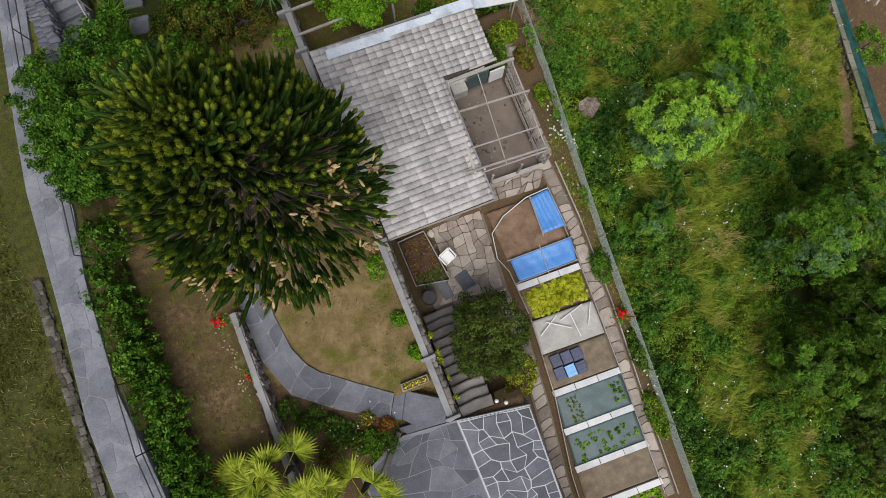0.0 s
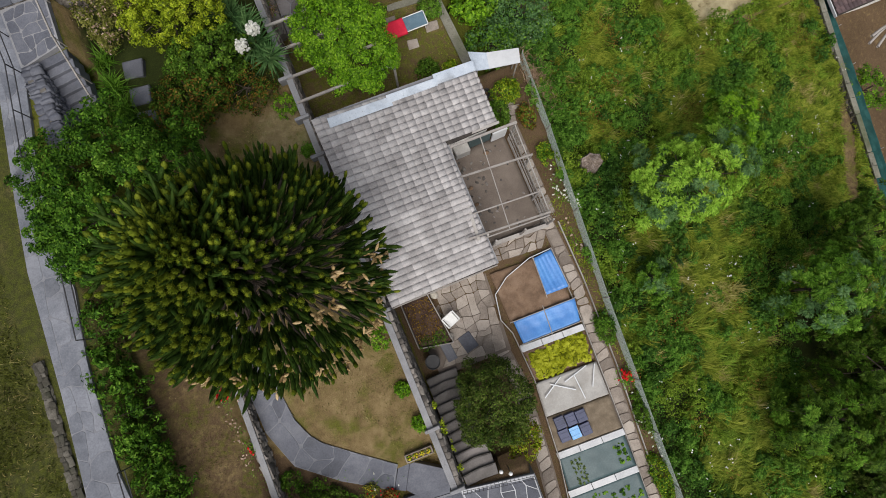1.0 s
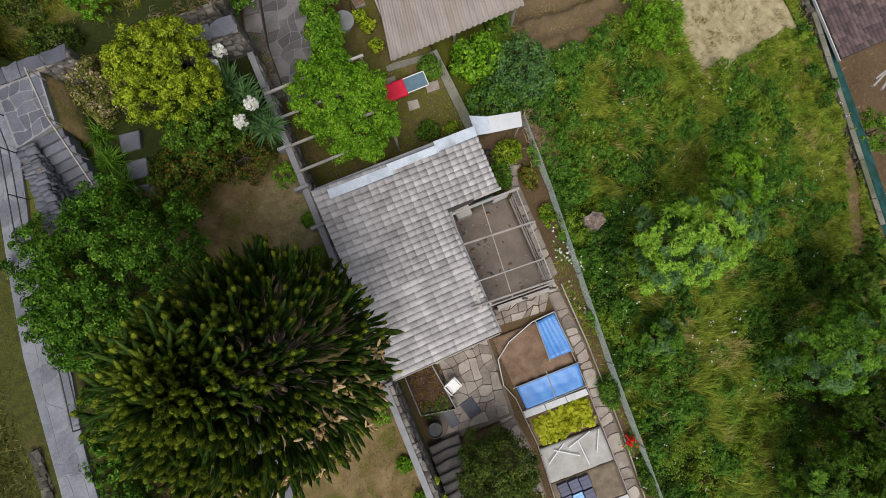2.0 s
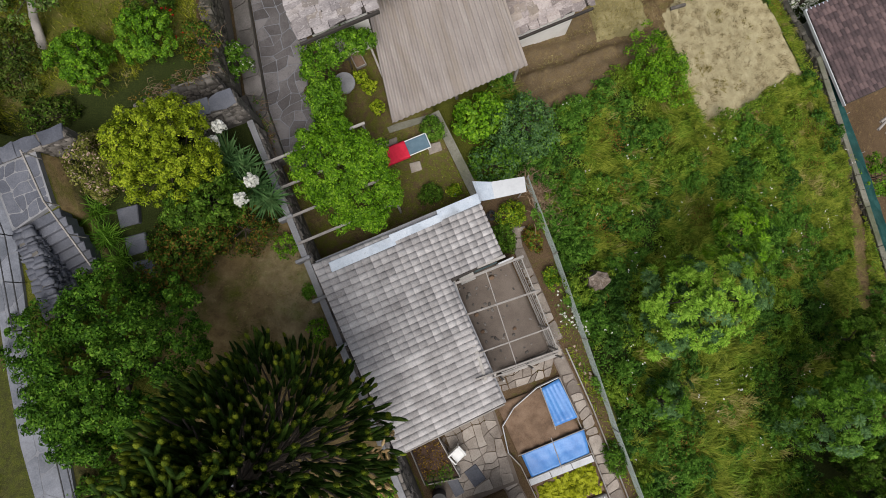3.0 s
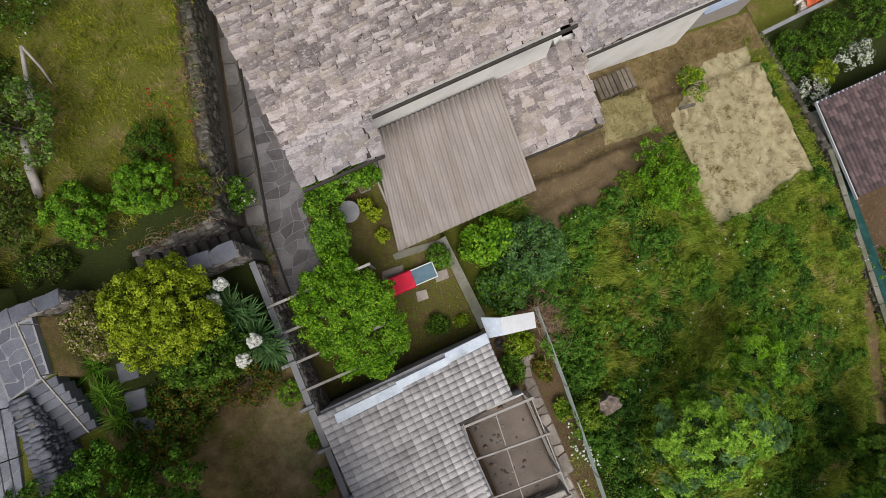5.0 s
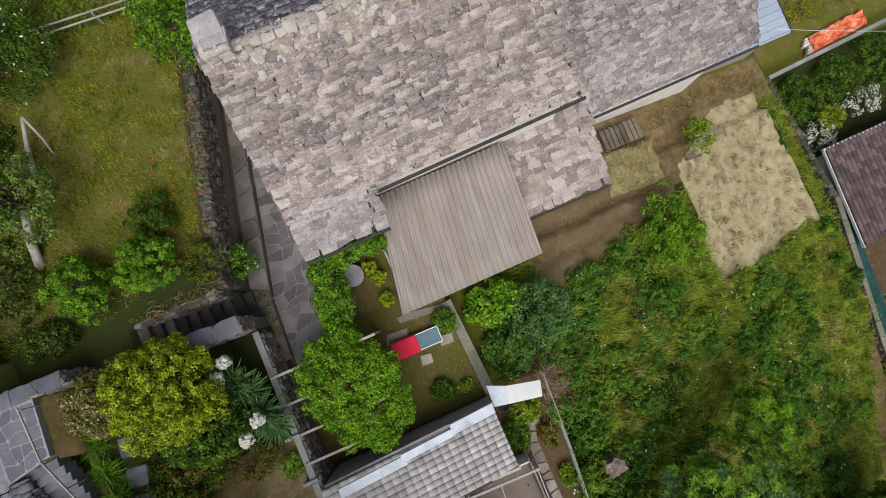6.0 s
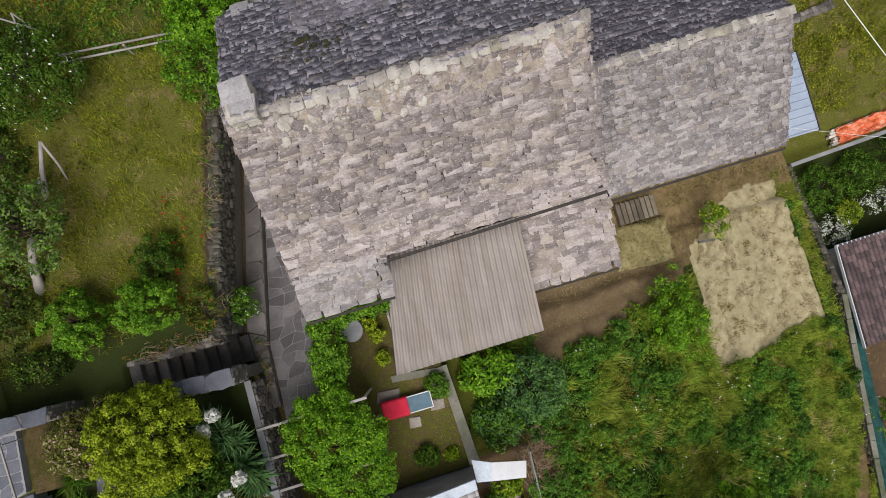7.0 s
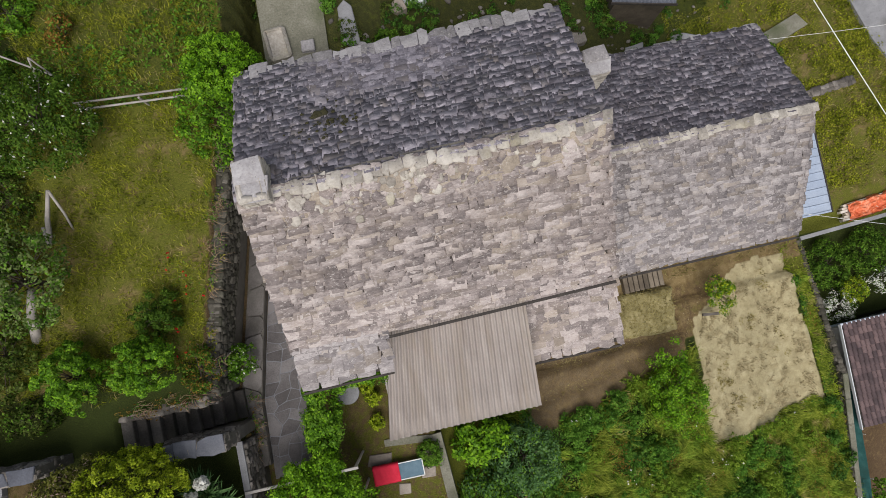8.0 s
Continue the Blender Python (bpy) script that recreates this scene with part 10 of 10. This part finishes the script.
for k, (x, y, w, d, m) in enumerate(((5.7, 29.5, 0.3, 0.75, "concrete"), (6.0, 28.5, 0.2, 0.25, "eave_stone"), (4.1, 28.9, 0.22, 0.2, "eave_stone"), (7.6, 30.3, 0.3, 0.25, "gneiss_warm"), (8.3, 30.6, 0.5, 0.15, "white_sheet"), (9.0, 28.6, 0.45, 0.3, "gneiss"), (9.5, 29.3, 0.2, 0.2, "rubble"), (10.4, 29.1, 0.2, 0.3, "rubble"), (11.2, 29.9, 0.35, 0.25, "concrete"), (13.9, 29.1, 0.4, 0.4, "rubble"), (15.6, 29.3, 0.35, 0.3, "rubble"), (16.4, 28.6, 0.4, 0.25, "gneiss_warm"), (18.8, 28.8, 0.5, 0.35, "concrete"), (20.6, 28.9, 0.8, 0.45, "concrete"), (22.3, 29.2, 0.7, 0.6, "concrete"))):
    bm = bmesh.new()
    z = gz(x, y)
    t = rng_n.uniform(-0.3, 0.3, 12)
    slab(bm, [(x - w * (1 + t[0]), y - d * (0.8 + t[1])), (x + w * t[2], y - d * (1 + t[3])), (x + w * (0.9 + t[4]), y - d * (0.9 + t[5])), (x + w * (1 + t[6]), y + d * (0.9 + t[7])), (x + w * t[8], y + d * (1 + t[9])), (x - w * (0.8 + t[10]), y + d * (0.9 + t[11]))], z - 0.4, z + 0.15 + 0.2 * rng_n.random())
    bmesh.ops.bevel(bm, geom=bm.edges[:], offset=0.03, segments=1, affect="EDGES")
    tagged(part("rough_slab", bm, M[m], None), "rough slab lying in the yard behind the house", "slab", "slabs behind the house")
# scattered rubble
poses = []
for k in range(160):
    x, y = rng_n.uniform(5.0, 24.0), rng_n.uniform(28.0, 32.0)
    w = rng_n.uniform(0.08, 0.32)
    m4 = np.eye(4)
    a = rng_n.uniform(0, 6.28)
    m4[:3, 0], m4[:3, 1], m4[:3, 2] = (w * math.cos(a), w * math.sin(a), 0), (-w * 0.7 * math.sin(a), w * 0.7 * math.cos(a), 0), (0, 0, w * 0.5)
    m4[:3, 3] = (x, y, gz(x, y) + 0.05)
    poses.append(m4)
heap = empty("rubble_scatter", 14.0, 29.5, gz(14, 29.5))
tagged(heap, "loose stones strewn over the yard behind the house", "stones", kind="stuff")
place_pieces("stone", poses, ROCKS, ROCK_TRIS, M["rubble"], heap, [False] * len(poses), "loose field stones")
def yard_weeds():
    """Rank growth over the yard behind the house."""
    rng = np.random.default_rng(1951)
    root = empty("yard_weeds", 13.0, 30.0, gz(13.0, 30.0))
    tagged(root, "rank dark weeds over the yard behind the house", "weeds", kind="stuff")
    x, y = scatter(1.8, 25.0, 27.9, 34.0, 3.2, rng, lambda x, y: (field(x, y, 0.7, 81.0) > -0.05) & ~((x > 2.6) & (x < 4.6) & (y < 30.5)))
    made = {"weed_dark": [], "weed_green": [], "leaf_laurel": []}
    for k, (ax, ay) in enumerate(zip(x, y)):
        r = rng.uniform(0.16, 0.42)
        p, q, _ = crown_points((ax, ay, gz(ax, ay) + 0.3 * r), (r, r, r), int(26 * r) + 5, 18, 0.09, rng, 0.0, 0.3, 0.1)
        made[("weed_dark", "weed_dark", "leaf_laurel", "weed_green")[k % 4]].append((p, q))
    for one, both in made.items():
        v, f = leaf_quads(np.vstack([p for p, _ in both]), np.vstack([q for _, q in both]), 0.09, rng, 0.5)
        tagged(np_part("leaves", v, f, M[one], root), kind="stuff")


yard_weeds()
# corrugated sheet on the next roof
sh = empty("tin_roof_shed", 18.6, 31.4, -5.6)
tagged(sh, "small shed under a dark corrugated metal roof", "shed")
bm = bmesh.new()
wave_sheet(bm, [(17.3, 30.4, -3.7), (20.2, 29.75, -3.8), (20.9, 32.6, -3.3), (18.0, 33.2, -3.3)], 16, 0.03, 6)
part("roof_sheet", bm, M["slate_sheet"], sh).modifiers.new("thickness", "SOLIDIFY").thickness = 0.012
walls_of("wall", [(17.7, 30.6), (20.1, 30.1), (20.6, 32.4), (18.2, 32.9)], -7.5, [-3.75, -3.85, -3.45, -3.45], 0.15, M["old_plank"], sh)
bm = bmesh.new()
plank(bm, (17.25, 30.38, -3.72), (20.25, 29.72, -3.82), 0.05, 0.16)
part("fascia", bm, M["shadow_gap"], sh)
# stone border, path and drive beyond the wing
stone_wall("wall_lawn_edge", (26.5, 25.1), (30.4, 25.5), 0.4, -8.6, -7.75, "tumbled low stone edging across the lawn", 213, None, 0.3, 60)
bm = bmesh.new()
slab(bm, [(23.9, 28.0), (24.6, 27.4), (28.9, 28.9), (28.4, 29.6)], -9.0, [-7.4, -7.5, -7.85, -7.8])
tagged(part("concrete_walk", bm, M["mossy_concrete"], None), "narrow stained concrete walk across the lawn", "path", kind="structure")
bm = bmesh.new()
slab(bm, [(31.0, 31.5), (32.0, 27.4), (33.0, 25.2), (37.0, 25.0), (37.0, 31.5)], -9.0, -7.82)
tagged(part("drive", bm, M["concrete"], None), "grey paved drive at the lawn's edge", "drive", kind="structure")
for k, (x, y, r) in enumerate(((6.9, 28.7, 0.5), (8.9, 28.6, 0.5), (14.2, 28.4, 0.7), (12.8, 28.6, 0.6), (22.6, 25.9, 0.9), (24.8, 24.6, 0.8), (25.8, 27.6, 1.0), (23.9, 27.9, 0.8))):
    woody("yard_shrub", x, y, gz(x, y) + r * 0.4, (r, r, r * 0.6), "leaf_dark", 0.11, 60, 28, "dark shrub behind the house", "shrub", 990 + k, "leaf_mid", 0.3, 0.14, 0.04, group="shrubs behind the house")


def cable(name, a, b, sag, r, label):
    cu = bpy.data.curves.new(name, "CURVE")
    cu.dimensions, cu.bevel_depth = "3D", r
    sp = cu.splines.new("POLY")
    sp.points.add(16)
    for i, p in enumerate(sp.points):
        s = i / 16
        q = Vector(a).lerp(Vector(b), s)
        p.co = (q.x, q.y, q.z - sag * 4 * s * (1 - s), 1)
    cu.materials.append(M["white_plastic"])
    tagged(new(name, cu), label, "cable")


for k, (x, y, n) in enumerate(((-6.55, 13.6, 150), (-6.5, 12.7, 110), (-6.6, 14.6, 90))):
    rng_g = np.random.default_rng(1200 + k)
    z = gz(x, y)
    root = empty("grass_clump", x, y, z)
    tagged(root, "tall arching green grass clump beside the stairs", "grass", "grass clumps beside the stairs")
    base = np.stack([x + rng_g.normal(0, 0.12, n), y + rng_g.normal(0, 0.12, n), np.full(n, z - 0.02)], axis=1)
    v, f = blades(base, 0.75, 0.03, rng_g, 0.85)
    np_part("tuft", v, f, M["leaf_mid"], root)
cable("power_cable", (24.6, 31.6, -2.7), (31.0, 15.2, -4.4), 0.1, 0.02, "white power cable crossing above the yard")
cable("thin_wire", (20.9, 26.1, -0.1), (33.5, 26.4, -3.6), 0.15, 0.009, "thin pale wire from the wing")
cable("thin_wire", (20.6, 19.6, -1.4), (31.0, 16.8, -5.2), 0.15, 0.009, "thin pale wire from the wing")
bm = bmesh.new()
plank(bm, (-4.35, -4.75, 0.4), (-3.12, -3.42, 0.44), 0.2, 0.2, 0.03)
tagged(part("bed_kerb", bm, M["worn_step"], None), "worn stone kerb between flower bed and patio", "kerb", kind="structure")
rng_c = np.random.default_rng(1401)
root = empty("stonecrop", -0.82, -2.2, 0.6)
tagged(root, "yellow-green stonecrop creeping along the wall", "plant", kind="stuff")
pts = np.stack([rng_c.normal(-0.8, 0.05, 700), rng_c.uniform(-3.7, -0.6, 700), rng_c.normal(0.72, 0.1, 700)], axis=1)
pts = pts[field(pts[:, 0], pts[:, 1], 1.6, 4.0) > -0.1]
v, f = leaf_quads(pts, np.tile([0.4, 0, 1.0], (len(pts), 1)), 0.07, rng_c, 0.6)
np_part("leaves", v, f, M["leaf_yellow"], root)
# plants in the bed beside the patio
for k, (x, y, r, leaf, leaf2) in enumerate(((-4.15, -3.55, 0.32, "leaf_bright", "leaf_mid"), (-3.55, -3.55, 0.3, "leaf_dark", "leaf_mid"), (-4.9, -2.75, 0.28, "leaf_laurel", "leaf_mid"), (-3.35, -2.95, 0.2, "leaf_rust", "petal_red"), (-4.5, -3.1, 0.22, "leaf_rust", "leaf_mid"), (-5.6, -1.9, 0.35, "leaf_dark", "leaf_laurel"), (-5.1, -2.2, 0.3, "leaf_laurel", "leaf_mid"), (-3.95, -2.55, 0.2, "leaf_olive", "petal_yellow"))):
    woody("bed_plant", x, y, gz(x, y) + r * 0.5, (r, r, r * 0.7), leaf, 0.07, 30, 26, "leafy plant in the flower bed beside palms", "plant", 1500 + k, leaf2, 0.2, 0.08, 0.02, group="plants in the flower bed")
# weeds on the lawn beyond the wing
rng_w = np.random.default_rng(1601)
wx, wy = scatter(25.6, 34.0, 20.2, 31.0, 160, rng_w, lambda x, y: field(x, y, 0.5, 12.0) + 0.4 * field(x, y, 1.7, 2.0) > 0.0)
root = empty("lawn_weeds", 29.0, 24.0, gz(29, 24))
tagged(root, "bright leafy weeds spread over the far lawn", "weeds", kind="stuff")
pts = np.stack([wx, wy, heights(wx, wy) + rng_w.uniform(0.03, 0.2, len(wx))], axis=1)
v, f = leaf_quads(pts, np.tile([0, 0, 1.0], (len(pts), 1)), 0.12, rng_w, 0.5)
np_part("leaves", v, f, M["grass_lawn"], root)
for k, (x, y, a, n) in enumerate(((28.6, 6.5, 0.35, 1.5), (28.8, 6.2, 0.5, 1.3), (28.9, 6.7, 0.2, 1.4))):
    bm = bmesh.new()
    limb(bm, [(x - n / 2 * math.cos(a), y - n / 2 * math.sin(a), -9.4), (x, y + 0.04, -9.36), (x + n / 2 * math.cos(a), y + n / 2 * math.sin(a), -9.4)], 0.08, 0.06, 7)
    tagged(part("log", bm, M["dead_wood"], None, smooth=True), "grey bleached log on bare earth", "log", "logs beyond the wall")
# stones strewn in the chicken run
rng_r = np.random.default_rng(1701)
poses = []
for k in range(46):
    x, y = rng_r.uniform(3.55, 5.7), rng_r.uniform(3.95, 7.5)
    w, a = rng_r.uniform(0.05, 0.2), rng_r.uniform(0, 6.28)
    m4 = np.eye(4)
    m4[:3, 0], m4[:3, 1], m4[:3, 2] = (w * math.cos(a), w * math.sin(a), 0), (-w * 0.7 * math.sin(a), w * 0.7 * math.cos(a), 0), (0, 0, w * 0.5)
    m4[:3, 3] = (x, y, -1.7)
    poses.append(m4)
litter = empty("run_stones", 4.6, 5.7, -1.72)
tagged(litter, "loose stones and clods in the chicken run", "stones", kind="stuff")
place_pieces("stone", poses, ROCKS, ROCK_TRIS, M["rubble"], litter, [False] * len(poses), "brown loose stones")
# leafy growth at the north end of the upper lawn
wx, wy = scatter(-8.0, 1.6, 27.6, 33.0, 130, rng_w, lambda x, y: (field(x, y, 0.6, 5.0) + 0.5 * field(x, y, 1.9, 7.0) > -0.12) & (x < wall_x(y) - 0.3))
root = empty("ground_ivy", -3.0, 29.8, gz(-3.0, 29.8))
tagged(root, "dark leafy weeds covering the end of the lawn", "weeds", kind="stuff")
pts = np.stack([wx, wy, heights(wx, wy) + rng_w.uniform(0.03, 0.25, len(wx))], axis=1)
pick = rng_w.random(len(pts)) < 0.6
for one, ok in (("leaf_dark", pick), ("leaf_mid", ~pick)):
    v, f = leaf_quads(pts[ok], np.tile([0, 0, 1.0], (ok.sum(), 1)), 0.12, rng_w, 0.5)
    np_part("leaves", v, f, M[one], root)
